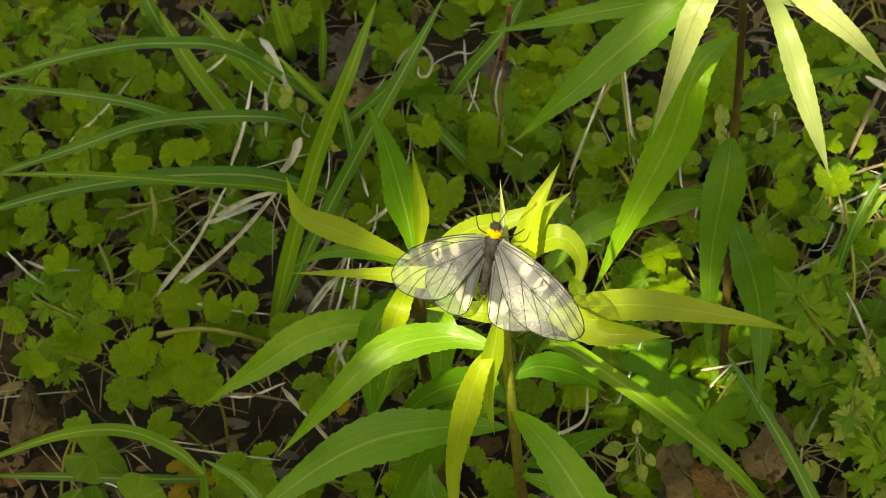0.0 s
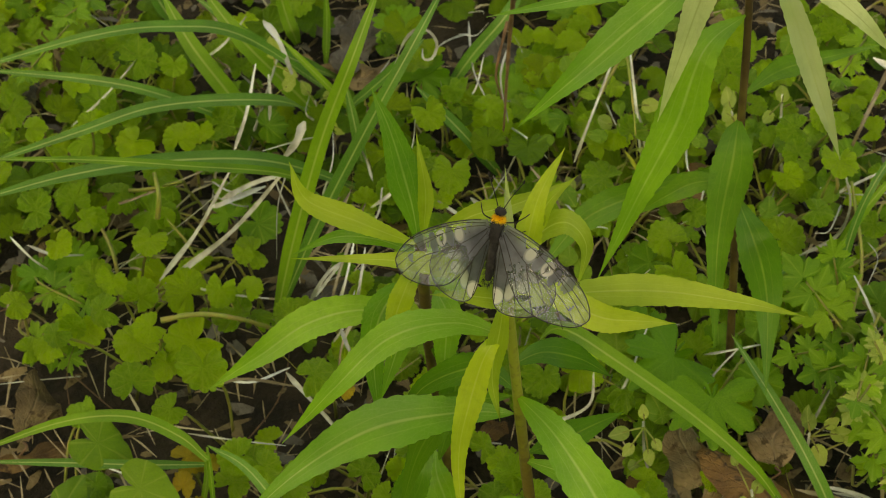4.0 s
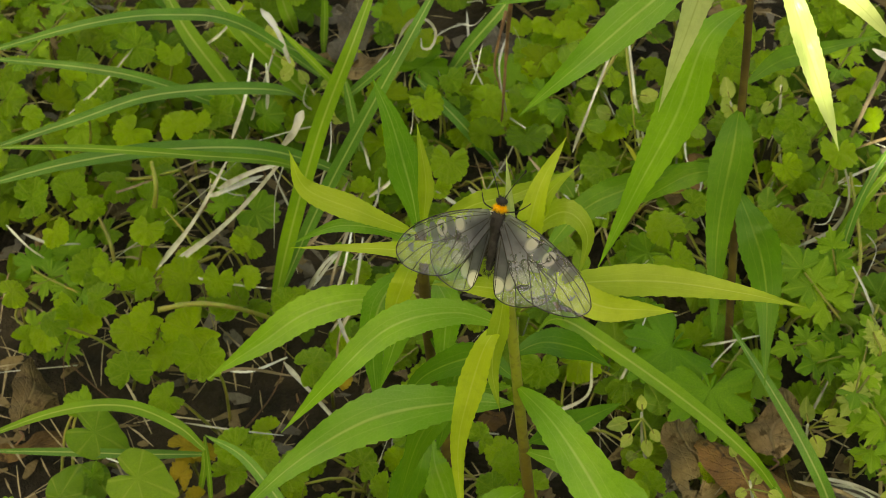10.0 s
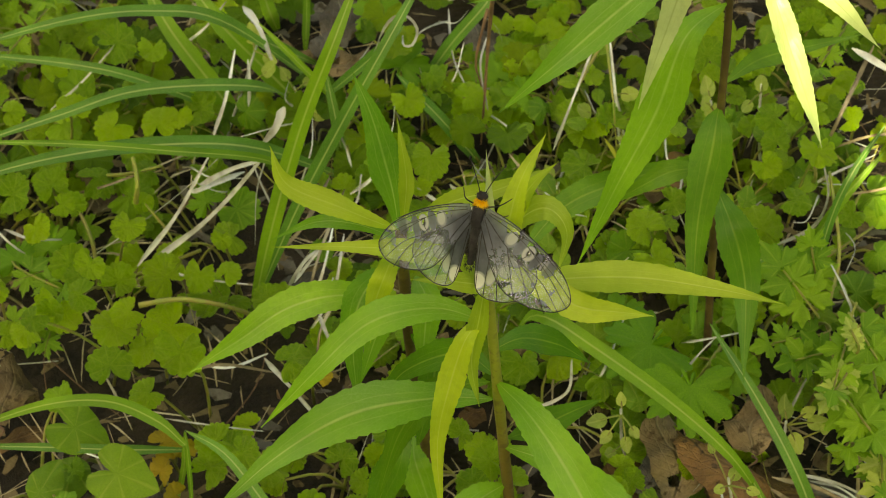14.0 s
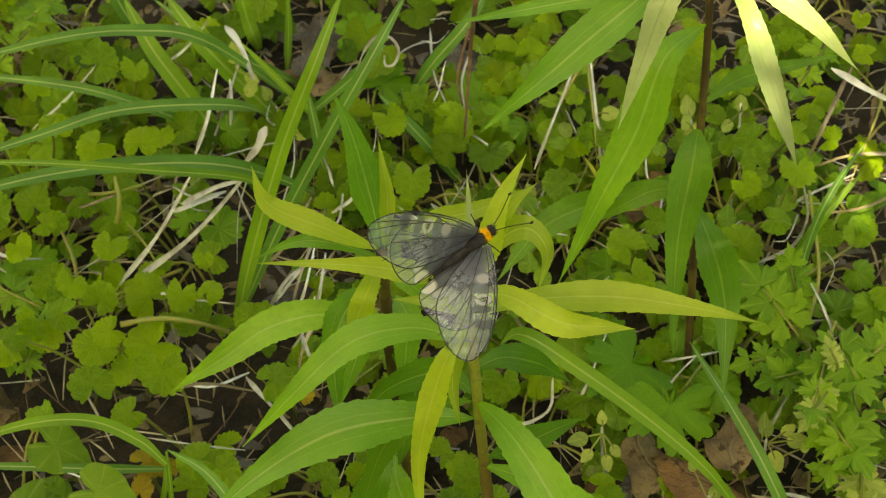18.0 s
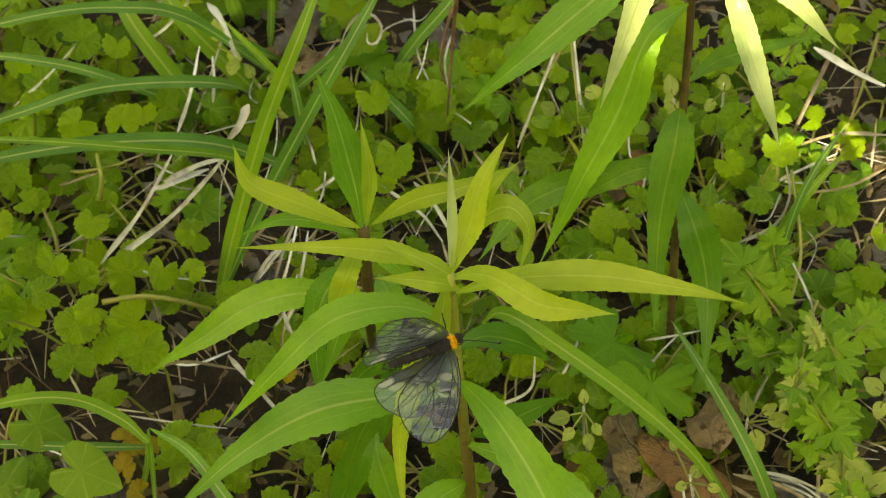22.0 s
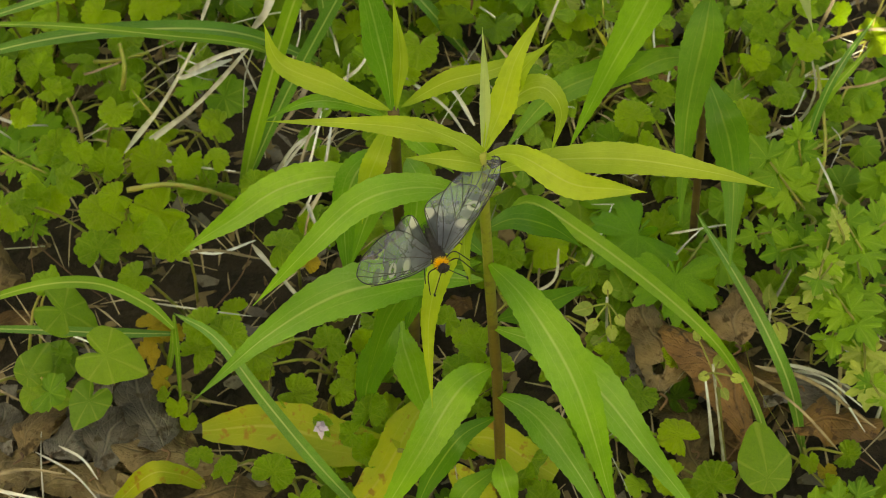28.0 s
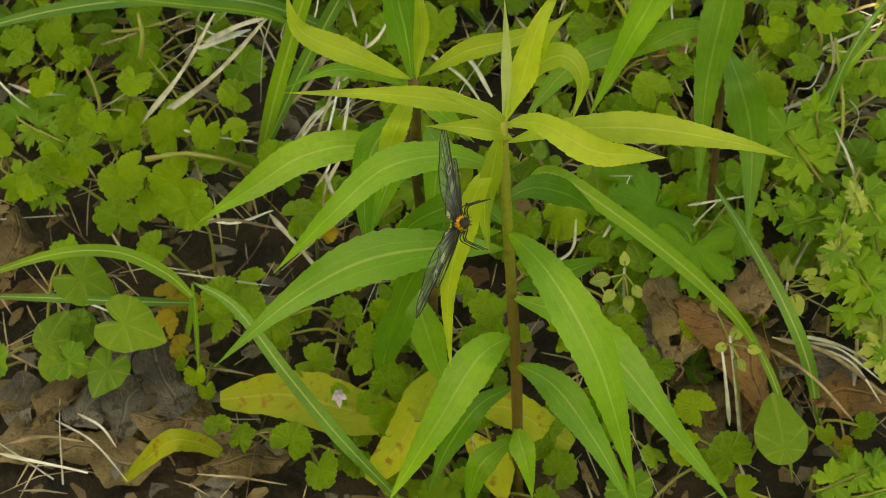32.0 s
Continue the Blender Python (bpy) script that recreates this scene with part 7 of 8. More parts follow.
def litter(name, label, material, count, size, thick, seed):
    """Fine dry crumbs and fibres strewn over the soil."""
    rng = random.Random(seed)
    bm = bmesh.new()
    uv = bm.loops.layers.uv.new("UVMap")
    for _ in range(count):
        c = Vector((rng.uniform(-0.32, 0.32), rng.uniform(-0.12, 0.5), rng.uniform(0.0, 0.009)))
        a = rng.uniform(0, math.tau)
        d = Vector((math.cos(a), math.sin(a), rng.uniform(-0.25, 0.25))) * rng.uniform(*size)
        e = Vector((-math.sin(a), math.cos(a), rng.uniform(-0.4, 0.4))) * rng.uniform(*thick)
        b = Vector((0, 0, rng.uniform(0.0, 0.3) * d.length)) + e * rng.uniform(-3, 3) * 0.3
        v = [bm.verts.new(q) for q in (c - d - e * 0.4, c - d + e * 0.4, c + b + e, c + d + e * 0.3, c + d - e * 0.3, c + b - e)]
        for q in ((0, 5, 2, 1), (5, 4, 3, 2)):
            f = bm.faces.new([v[i] for i in q])
            for loop in f.loops:
                loop[uv].uv = (0.3, 0.5)
    tagged(new(name, mesh_of(name, bm, material)), label, "litter", kind="stuff")


litter("straw_litter", "fine brown straw fibres strewn over the soil", M_TAN, 1900, (0.004, 0.020), (0.0002, 0.0006), 31)
litter("leaf_crumbs", "small brown crumbs of dead leaves on the soil", M_DEAD, 1500, (0.002, 0.008), (0.001, 0.003), 32)
litter("grey_crumbs", "small grey crumbs of old leaves on the soil", M_GREY, 900, (0.002, 0.007), (0.001, 0.003), 33)


# ---- unseen tree, added so its crown blocks the sun but for set gaps ----
M_BARK = plain_material("bark", (0.11, 0.08, 0.055), (0.06, 0.045, 0.03), 30.0, 0.9, 0.9, (0.16, 0.13, 0.09), reach=0.006)
M_CROWN = leaf_material("tree_leaf", (0.10, 0.22, 0.03), (0.06, 0.15, 0.02), (0.2, 0.3, 0.1), 0.35)
SUNLIT = [Vector(p) for p in SUN_GAPS]
FITFUL = [Vector(p) for p in FITFUL_GAPS]
REST = Vector((-0.010, 0.003, 0.212))


def aside(p, target):
    """How far p lies from the sunbeam that ends at target."""
    d = p - target
    return (d - SUN_WAY * d.dot(SUN_WAY)).length


def tree_leaf(bm, uv, p, size, rng):
    n = Vector((rng.uniform(-0.6, 0.6), rng.uniform(-0.6, 0.6), 1)).normalized()
    m = face_to(p, n, rng.uniform(0, 360), size)
    quad = ((-0.3, 0, 0.05), (0, -0.6, 0), (0.3, 0, 0.05), (0, 0.6, -0.1), (0, 0, 0))
    v = [bm.verts.new(m @ Vector(q)) for q in quad]
    for tri, uvs in (((1, 2, 4), ((0.5, 0), (1, 0.5), (0.5, 0.5))), ((2, 3, 4), ((1, 0.5), (0.5, 1), (0.5, 0.5))), ((3, 0, 4), ((0.5, 1), (0, 0.5), (0.5, 0.5))), ((0, 1, 4), ((0, 0.5), (0.5, 0), (0.5, 0.5)))):
        f = bm.faces.new([v[i] for i in tri])
        for loop, w in zip(f.loops, uvs):
            loop[uv].uv = w


def tree():
    rng = random.Random(21)
    foot = Vector((-1.6, -3.2, 0))
    ob = thing("tree", foot, "unseen leafy tree added to block the sun over the plants", "tree")
    hub = REST + SUN_WAY * 3.0
    part("trunk", tube([foot - Vector((0, 0, 0.1)), foot + Vector((0.03, 0, 1.1)), foot + Vector((0.05, 0.1, 2.4)), foot + Vector((0.1, 0.2, 3.9))], foot, 0.13, 0.05, 24, 12, None, 0.04), M_BARK, ob)
    for k in range(6):
        end = hub + Vector((math.cos(k) * 0.4, -0.3 - 0.2 * abs(math.sin(k)), 0.1 * k - 0.2))
        root = foot + Vector((0.05, 0.1, 2.0 + 0.28 * k))
        part("limb", tube([root, root.lerp(end, 0.5) + Vector((0, 0, 0.12)), end], foot, 0.03, 0.006, 12, 7, None, 0.05), M_BARK, ob)
    side = SUN_WAY.orthogonal().normalized()
    over = SUN_WAY.cross(side)
    bm = bmesh.new()
    uv = bm.loops.layers.uv.new("UVMap")
    left = 13500
    heart_of = hub + Vector((0.0, 0.1, -0.06))
    while left > 0:
        r, a = (1.25 if left > 2000 else 0.32) * math.sqrt(rng.random()), rng.uniform(0, math.tau)
        p = heart_of + side * r * math.cos(a) + over * r * math.sin(a) + SUN_WAY * rng.uniform(-0.5, 0.6)
        if left > 2000 and noise.noise(p * 2.2) < -0.22 - (0.5 if r < 0.75 else 0.0):
            left -= 1
            continue
        left -= 1
        size = rng.uniform(0.045, 0.08)
        if min(aside(p, q) for q in SUNLIT) < size * 0.4 or min(aside(p, q) for q in FITFUL) < 0.008 + size * 0.4 or aside(p, REST) < 0.030 + size * 0.45:
            continue
        tree_leaf(bm, uv, p - foot, size, rng)
    # extra low leaves, added to narrow the sun patches round the gaps
    spot = (SUNLIT[1] + SUNLIT[4]) * 0.5
    low = REST.lerp(spot, 0.5) + SUN_WAY * 1.55
    part("limb", tube([foot + Vector((0.02, 0.05, 1.9)), (foot + low) * 0.5 + Vector((0, 0, 0.5)), low - side * 0.16, low - side * 0.1 + over * 0.1], foot, 0.02, 0.003, 14, 6, None, 0.05), M_BARK, ob)
    for k in range(1500):
        goal, reach = ((spot, 0.10) if k % 5 < 2 else (REST, 0.15))
        r, a = reach * math.sqrt(rng.random()), rng.uniform(0, math.tau)
        p = goal + side * r * math.cos(a) + over * r * math.sin(a) + SUN_WAY * rng.uniform(1.4, 1.7)
        size = rng.uniform(0.025, 0.04)
        if min(aside(p, q) for q in SUNLIT) < 0.006 + size * 0.45 or min(aside(p, q) for q in FITFUL) < 0.007 + size * 0.4 or aside(p, REST) < 0.027 + size * 0.42:
            continue
        tree_leaf(bm, uv, p - foot, size, rng)
    for _ in range(4200):
        top = foot + Vector((0.1, 0.2, 3.8))
        p = top.lerp(hub, rng.uniform(0.0, 0.9)) + Vector((rng.gauss(0, 0.5), rng.gauss(0, 0.5), rng.gauss(0.1, 0.35)))
        if min(aside(p, q) for q in SUNLIT + [REST]) > 0.12:
            tree_leaf(bm, uv, p - foot, rng.uniform(0.05, 0.09), rng)
    for _ in range(1800):
        d = Vector((rng.gauss(0, 0.55), rng.gauss(0, 0.55), rng.gauss(0, 0.4)))
        p = foot + Vector((-0.2, -0.3, 3.6)) + d
        if min(aside(p, q) for q in SUNLIT + [REST]) > 0.5:
            tree_leaf(bm, uv, p - foot, rng.uniform(0.06, 0.1), rng)
    tagged(part("crown", bm, M_CROWN, ob), kind="stuff")
    # added leaf screen in the butterfly's sunbeam
    bm = bmesh.new()
    uv = bm.loops.layers.uv.new("UVMap")
    near = REST + SUN_WAY * 1.1
    tube([near + SUN_WAY * 1.6 - side * 0.5, near + SUN_WAY * 0.7 - side * 0.3, near + SUN_WAY * 0.15, near], foot, 0.012, 0.002, 14, 6, bm)
    for _ in range(2000):
        r, a = 0.17 * math.sqrt(rng.random()), rng.uniform(0, math.tau)
        p = near + side * r * math.cos(a) + over * r * math.sin(a) + SUN_WAY * rng.uniform(-0.1, 0.1)
        size = rng.uniform(0.03, 0.045)
        if min(aside(p, q) for q in SUNLIT) < size * 0.33 or min(aside(p, q) for q in FITFUL) < 0.008 + size * 0.33:
            continue
        tree_leaf(bm, uv, p - foot, size, rng)
    bough = part("bough", bm, M_CROWN, ob, "unseen leafy bough that blocks the sun until moved aside")
    # second added screen, for the beams of FITFUL
    bm = bmesh.new()
    uv = bm.loops.layers.uv.new("UVMap")
    near = FITFUL[1] + SUN_WAY * 1.25
    tube([near + SUN_WAY * 1.4 + side * 0.4, near + SUN_WAY * 0.6 + side * 0.2, near + SUN_WAY * 0.12, near], foot, 0.01, 0.002, 14, 6, bm)
    for _ in range(420):
        r, a = 0.062 * math.sqrt(rng.random()), rng.uniform(0, math.tau)
        p = near + side * r * math.cos(a) + over * r * math.sin(a) + SUN_WAY * rng.uniform(-0.08, 0.08)
        size = rng.uniform(0.018, 0.028)
        if min(aside(p, q) for q in SUNLIT) > 0.008 + size * 0.4:
            tree_leaf(bm, uv, p - foot, size, rng)
    spray = part("bough", bm, M_CROWN, ob, "small unseen leafy bough that blocks the sun until moved")
    return bough, spray, Vector((-0.5, 0.08, 0.0))


bough, spray, swing = tree()



def woods():
    """Unseen leafy wall, added to block the low sky that the wings mirror."""
    rng = random.Random(77)
    bm = bmesh.new()
    uv = bm.loops.layers.uv.new("UVMap")
    for _ in range(6500):
        a, h = radians(rng.uniform(-185, -75)), rng.random() ** 0.9
        top = 3.4 + 1.2 * noise.noise((math.cos(a) * 2.2, math.sin(a) * 2.2, 3.0))
        r = 7.5 + rng.gauss(0, 0.45) + 0.8 * noise.noise((math.cos(a) * 5, math.sin(a) * 5, h * 3))
        tree_leaf(bm, uv, Vector((r * math.cos(a), r * math.sin(a), 0.05 + h * top)), rng.uniform(0.35, 0.65), rng)
    tagged(new("woodland_edge", mesh_of("woodland_edge", bm, M_CROWN)), "unseen leafy wall added to dim the low sky", "woods", kind="stuff")


woods()


# ---- the butterfly ----
WING = (0.92, 0.87)  # forewing and hindwing, of their full span


def wing_material(name, hind):
    """Half-clear wing with grey scales; x runs out along the wing, y forward, in metres."""
    m, n, l, p = nodes_of(name)
    tc, sep = n.new("ShaderNodeTexCoord"), n.new("ShaderNodeSeparateXYZ")
    l.new(tc.outputs["Object"], sep.inputs[0])
    x = maths(n, l, "MULTIPLY", maths(n, l, "ABSOLUTE", sep.outputs[0]), 1000.0 / WING[hind])
    y = maths(n, l, "MULTIPLY", sep.outputs[1], 1000.0 / WING[hind])

    def spot(cx, cy, r0, r1, sx=1.0, sy=1.0):
        a = maths(n, l, "MULTIPLY", maths(n, l, "SUBTRACT", x, cx), sx)
        b = maths(n, l, "MULTIPLY", maths(n, l, "SUBTRACT", y, cy), sy)
        d = maths(n, l, "SQRT", maths(n, l, "ADD", maths(n, l, "MULTIPLY", a, a), maths(n, l, "MULTIPLY", b, b)))
        return ramp(n, l, d, r0, r1, 1.0, 0.0)

    fine, broad = grain(n, l, 1100.0, 3.0), grain(n, l, 260.0, 2.0)

    def most(*masks):
        got = masks[0]
        for q in masks[1:]:
            got = maths(n, l, "MAXIMUM", got, q)
        return got

    film, white, dark = (0.66, 0.80, 0.98), (0.90, 0.92, 0.86), (0.010, 0.011, 0.014)
    if hind:
        black = most(spot(0.5, -6.0, 5.6, 8.0, 0.72, 0.55), spot(3.2, -12.2, 3.0, 4.2, 0.75, 0.7), spot(6.0, -6.5, 3.0, 5.0, 0.8, 0.7))
        pale = most(spot(5.6, -17.3, 1.5, 2.4, 0.8, 0.75), maths(n, l, "MULTIPLY", spot(9.0, -14.2, 1.0, 2.0, 1.0, 0.5), 0.7), maths(n, l, "MULTIPLY", spot(12.0, -11.0, 0.9, 2.0, 0.7, 0.7), 0.55), maths(n, l, "MULTIPLY", spot(13.0, -7.2, 0.8, 1.8, 0.5, 0.9), 0.5))
        dusky = maths(n, l, "MULTIPLY", spot(21.0, -12.0, 1.0, 4.0, 1.0, 0.25), 0.22)
    else:
        root = maths(n, l, "MULTIPLY", spot(0.0, -4.0, 3.0, 11.5, 0.80, 1.0), 0.92)
        bars = most(spot(13.6, 0.2, 1.0, 1.7, 1.0, 0.45), spot(19.6, -0.2, 0.9, 1.8, 1.0, 0.42), spot(24.0, 0.8, 0.8, 2.0, 0.8, 0.5))
        black = most(root, maths(n, l, "MULTIPLY", bars, 0.62), maths(n, l, "MULTIPLY", spot(14.0, 3.9, 0.5, 1.3, 0.09, 1.0), 0.4))
        ring = maths(n, l, "SUBTRACT", spot(16.7, 0.2, 1.5, 2.0, 1.0, 0.72), maths(n, l, "MULTIPLY", spot(16.7, 0.2, 0.5, 1.1, 1.0, 0.72), 0.6))
        pale = most(spot(10.4, 0.1, 1.0, 1.8, 0.9, 0.62), ring, maths(n, l, "MULTIPLY", spot(21.8, 0.3, 0.5, 1.4, 1.0, 0.45), 0.5))
        dusky = most(maths(n, l, "MULTIPLY", most(spot(29.0, -5.5, 0.8, 2.2, 1.0, 0.22), spot(34.0, -4.0, 0.6, 2.0, 1.0, 0.2)), 0.2), maths(n, l, "MULTIPLY", spot(9.0, -5.0, 3.0, 9.0, 0.7, 1.0), 0.1))
    speck = maths(n, l, "MULTIPLY_ADD", fine, 0.7, 0.65)
    black = maths(n, l, "MINIMUM", maths(n, l, "MULTIPLY", most(black, dusky), speck), 1.0)
    black = maths(n, l, "MULTIPLY", black, maths(n, l, "SUBTRACT", 1.0, maths(n, l, "MULTIPLY", pale, 0.85)))
    cloud = maths(n, l, "MULTIPLY_ADD", ramp(n, l, broad, 0.35, 0.65), 0.06, maths(n, l, "MULTIPLY_ADD", fine, 0.06, 0.05))
    ink = maths(n, l, "MULTIPLY", black, 0.92)
    col = mixed(n, l, film, dark, maths(n, l, "DIVIDE", ink, maths(n, l, "ADD", ink, cloud)))
    col = mixed(n, l, col, white, pale)
    l.new(col, p.inputs["Base Color"])
    p.inputs["Roughness"].default_value = 0.55
    p.inputs["Specular IOR Level"].default_value = 0.06
    solid = maths(n, l, "ADD", ink, maths(n, l, "MULTIPLY", cloud, maths(n, l, "SUBTRACT", 1.0, ink)))
    solid = most(solid, maths(n, l, "MULTIPLY", pale, 0.6 if hind else 0.34))
    tr, gl, m1, m2 = n.new("ShaderNodeBsdfTransparent"), n.new("ShaderNodeBsdfTranslucent"), n.new("ShaderNodeMixShader"), n.new("ShaderNodeMixShader")
    tr.inputs[0].default_value = (0.85, 0.88, 0.80, 1)
    l.new(col, gl.inputs[0])
    m1.inputs[0].default_value = 0.3
    l.new(p.outputs[0], m1.inputs[1]), l.new(gl.outputs[0], m1.inputs[2])
    sheen, m3 = n.new("ShaderNodeBsdfGlossy"), n.new("ShaderNodeMixShader")
    sheen.inputs["Roughness"].default_value, sheen.inputs["Color"].default_value = 0.5, (0.82, 0.86, 1.0, 1)
    crinkle = n.new("ShaderNodeBump")
    crinkle.inputs["Strength"].default_value, crinkle.inputs["Distance"].default_value = 0.25, 0.0003
    l.new(grain(n, l, 420.0, 3.0), crinkle.inputs["Height"])
    l.new(crinkle.outputs[0], sheen.inputs["Normal"])
    l.new(solid, m2.inputs[0]), l.new(tr.outputs[0], m2.inputs[1]), l.new(m1.outputs[0], m2.inputs[2])
    sheen_by = maths(n, l, "MULTIPLY_ADD", black, -0.098, 0.12)
    l.new(sheen_by, m3.inputs[0])
    l.new(m2.outputs[0], m3.inputs[1]), l.new(sheen.outputs[0], m3.inputs[2])
    l.new(m3.outputs[0], n["Material Output"].inputs[0])
    return m


M_FORE, M_HIND = wing_material("forewing_scales", False), wing_material("hindwing_scales", True)
M_VEIN = plain_material("wing_vein", (0.012, 0.012, 0.012), (0.03, 0.03, 0.03), 400.0, 0.6)
M_BLACK = plain_material("black_fur", (0.012, 0.012, 0.012), (0.03, 0.03, 0.028), 500.0, 0.8)
M_GREYFUR = plain_material("grey_hair", (0.05, 0.05, 0.05), (0.015, 0.015, 0.015), 500.0, 0.8)
M_ORANGE = plain_material("orange_collar", (0.85, 0.42, 0.02), (0.90, 0.60, 0.05), 500.0, 0.8)
MM = 0.001
FORE = [(0, 2.0), (6, 3.2), (14, 4.0), (22, 3.6), (29, 1.8), (33.6, -1.2), (34.6, -4.0), (32.8, -7.4), (28.6, -10.4), (23, -12.4), (17.5, -12.8), (11, -10.0), (4, -5.2), (0, -2.4)]
HIND = [(0, 1.0), (7, 0.5), (14, -1.8), (20, -6), (22, -11), (20.5, -15.8), (16, -19.4), (11, -21), (6.8, -20.2), (4.2, -16), (2.2, -10), (0, -4)]


def outline(ctrl, steps=5):
    pts = [Vector((x, y, 0)) for x, y in ctrl]
    return [spline(pts, i / (len(pts) - 1) / steps) for i in range((len(pts) - 1) * steps + 1)]


def wing(name, ctrl, sign, material, veins, butterfly, label):
    """A wing from its root out along x, with its dark veins and rim as one piece on it."""
    rim = outline(ctrl)
    bm = bmesh.new()
    root = Vector((0, sum(p.y for p in (rim[0], rim[-1])) / 2, 0))

    def sag(p):
        return Vector((p.x * sign, p.y, 0.9 * math.sin(min(1, abs(p.x) / 34) * math.pi * 0.8) - 0.02 * abs(p.y) + (0.12 * math.sin(p.y * 0.9 + p.x * 0.25)))) * MM * WING[name == "hindwing"]

    rings = [[bm.verts.new(sag(root.lerp(p, q))) for p in rim] for q in (0.02, 0.12, 0.3, 0.48, 0.64, 0.78, 0.9, 1.0)]
    for a, b in zip(rings, rings[1:]):
        for k in range(len(rim) - 1):
            bm.faces.new((a[k], a[k + 1], b[k + 1], b[k]) if sign > 0 else (a[k + 1], a[k], b[k], b[k + 1]))
    ob = part(name, bm, material, butterfly, label)
    part("wing_rim", tube([sag(p) + Vector((0, 0, 0.00006)) for p in rim[2:-2]], (0, 0, 0), 0.00015, 0.00013, 70, 5), M_VEIN, ob, "black wing edge")
    for way in veins:
        part("vein", tube([sag(Vector((x, y, 0))) + Vector((0, 0, 0.00005)) for x, y in way], (0, 0, 0), 0.00012, 0.00009, 12, 5), M_VEIN, ob, "black wing vein")
    return ob


FORE_VEINS = [
    [(1, 1.2), (9, 3.0), (18, 3.2), (27, 2.2)], [(1, 0.6), (9, 1.6), (16, 1.4)], [(16, 1.4), (25, 0.6), (34.4, -1.8)], [(16, 1.4), (25, -0.8), (35, -4.4)],
    [(1, -0.4), (9, -2.4), (15.5, -3.2)], [(15.5, -3.2), (25, -3.6), (34, -7)], [(15.5, -3.2), (24, -5.6), (31, -9.9)], [(15, -3.1), (21, -7.0), (27.4, -12)],
    [(11, -2.7), (17, -8.2), (22.5, -13.2)], [(1, -1.2), (9, -6.3), (16.5, -12.6)], [(16, 1.4), (16.6, -1.0), (15.5, -3.2)], [(10, 1.7), (18, 3.8), (26, 3.3)]]
HIND_VEINS = [
    [(1, 0), (9, -1.0), (17, -3.8)], [(1, -1), (6.5, -3), (10, -5.4)], [(10, -5.4), (15.5, -7), (21, -9)], [(10, -5.4), (15.5, -10), (21.4, -13.4)], [(10, -5.4), (7.8, -8.2), (6, -8.8)],
    [(9, -7), (14, -12.5), (18.4, -17.6)], [(1, -2), (4.2, -5.5), (6, -8.8)], [(6, -8.8), (10.5, -14.3), (13.6, -20.2)], [(6, -8.8), (7.5, -15), (9.2, -20.7)], [(0.8, -3.4), (3.2, -11), (6, -19.2)]]


def ball(bm, at, size, lumps=0.0, seg=12):
    m = Matrix.LocRotScale(at, None, size)
    got = bmesh.ops.create_uvsphere(bm, u_segments=seg, v_segments=seg - 2, radius=1, matrix=m)["verts"]
    if lumps:
        for v in got:
            v.co += (v.co - Vector(at)) * noise.noise(v.co * 900) * lumps
    return bm


def fur(bm, at, size, count, length, rng, back=0.5):
    """Fine hairs standing off an egg-shaped body, combed backwards."""
    for _ in range(count):
        d = Vector((rng.gauss(0, 1), rng.gauss(0, 1), rng.gauss(0.2, 1))).normalized()
        p = Vector(at) + Vector((d.x * size[0], d.y * size[1], d.z * size[2])) * 0.95
        way = (d + Vector((0, -back, 0))).normalized() * length * rng.uniform(0.6, 1.3)
        s = way.orthogonal().normalized() * 0.00009
        t = way.cross(s).normalized() * 0.00009
        a, b, c, e = (bm.verts.new(q) for q in (p + s, p - s * 0.5 + t, p - s * 0.5 - t, p + way))
        for f in ((a, b, e), (b, c, e), (c, a, e)):
            bm.faces.new(f)
    return bm


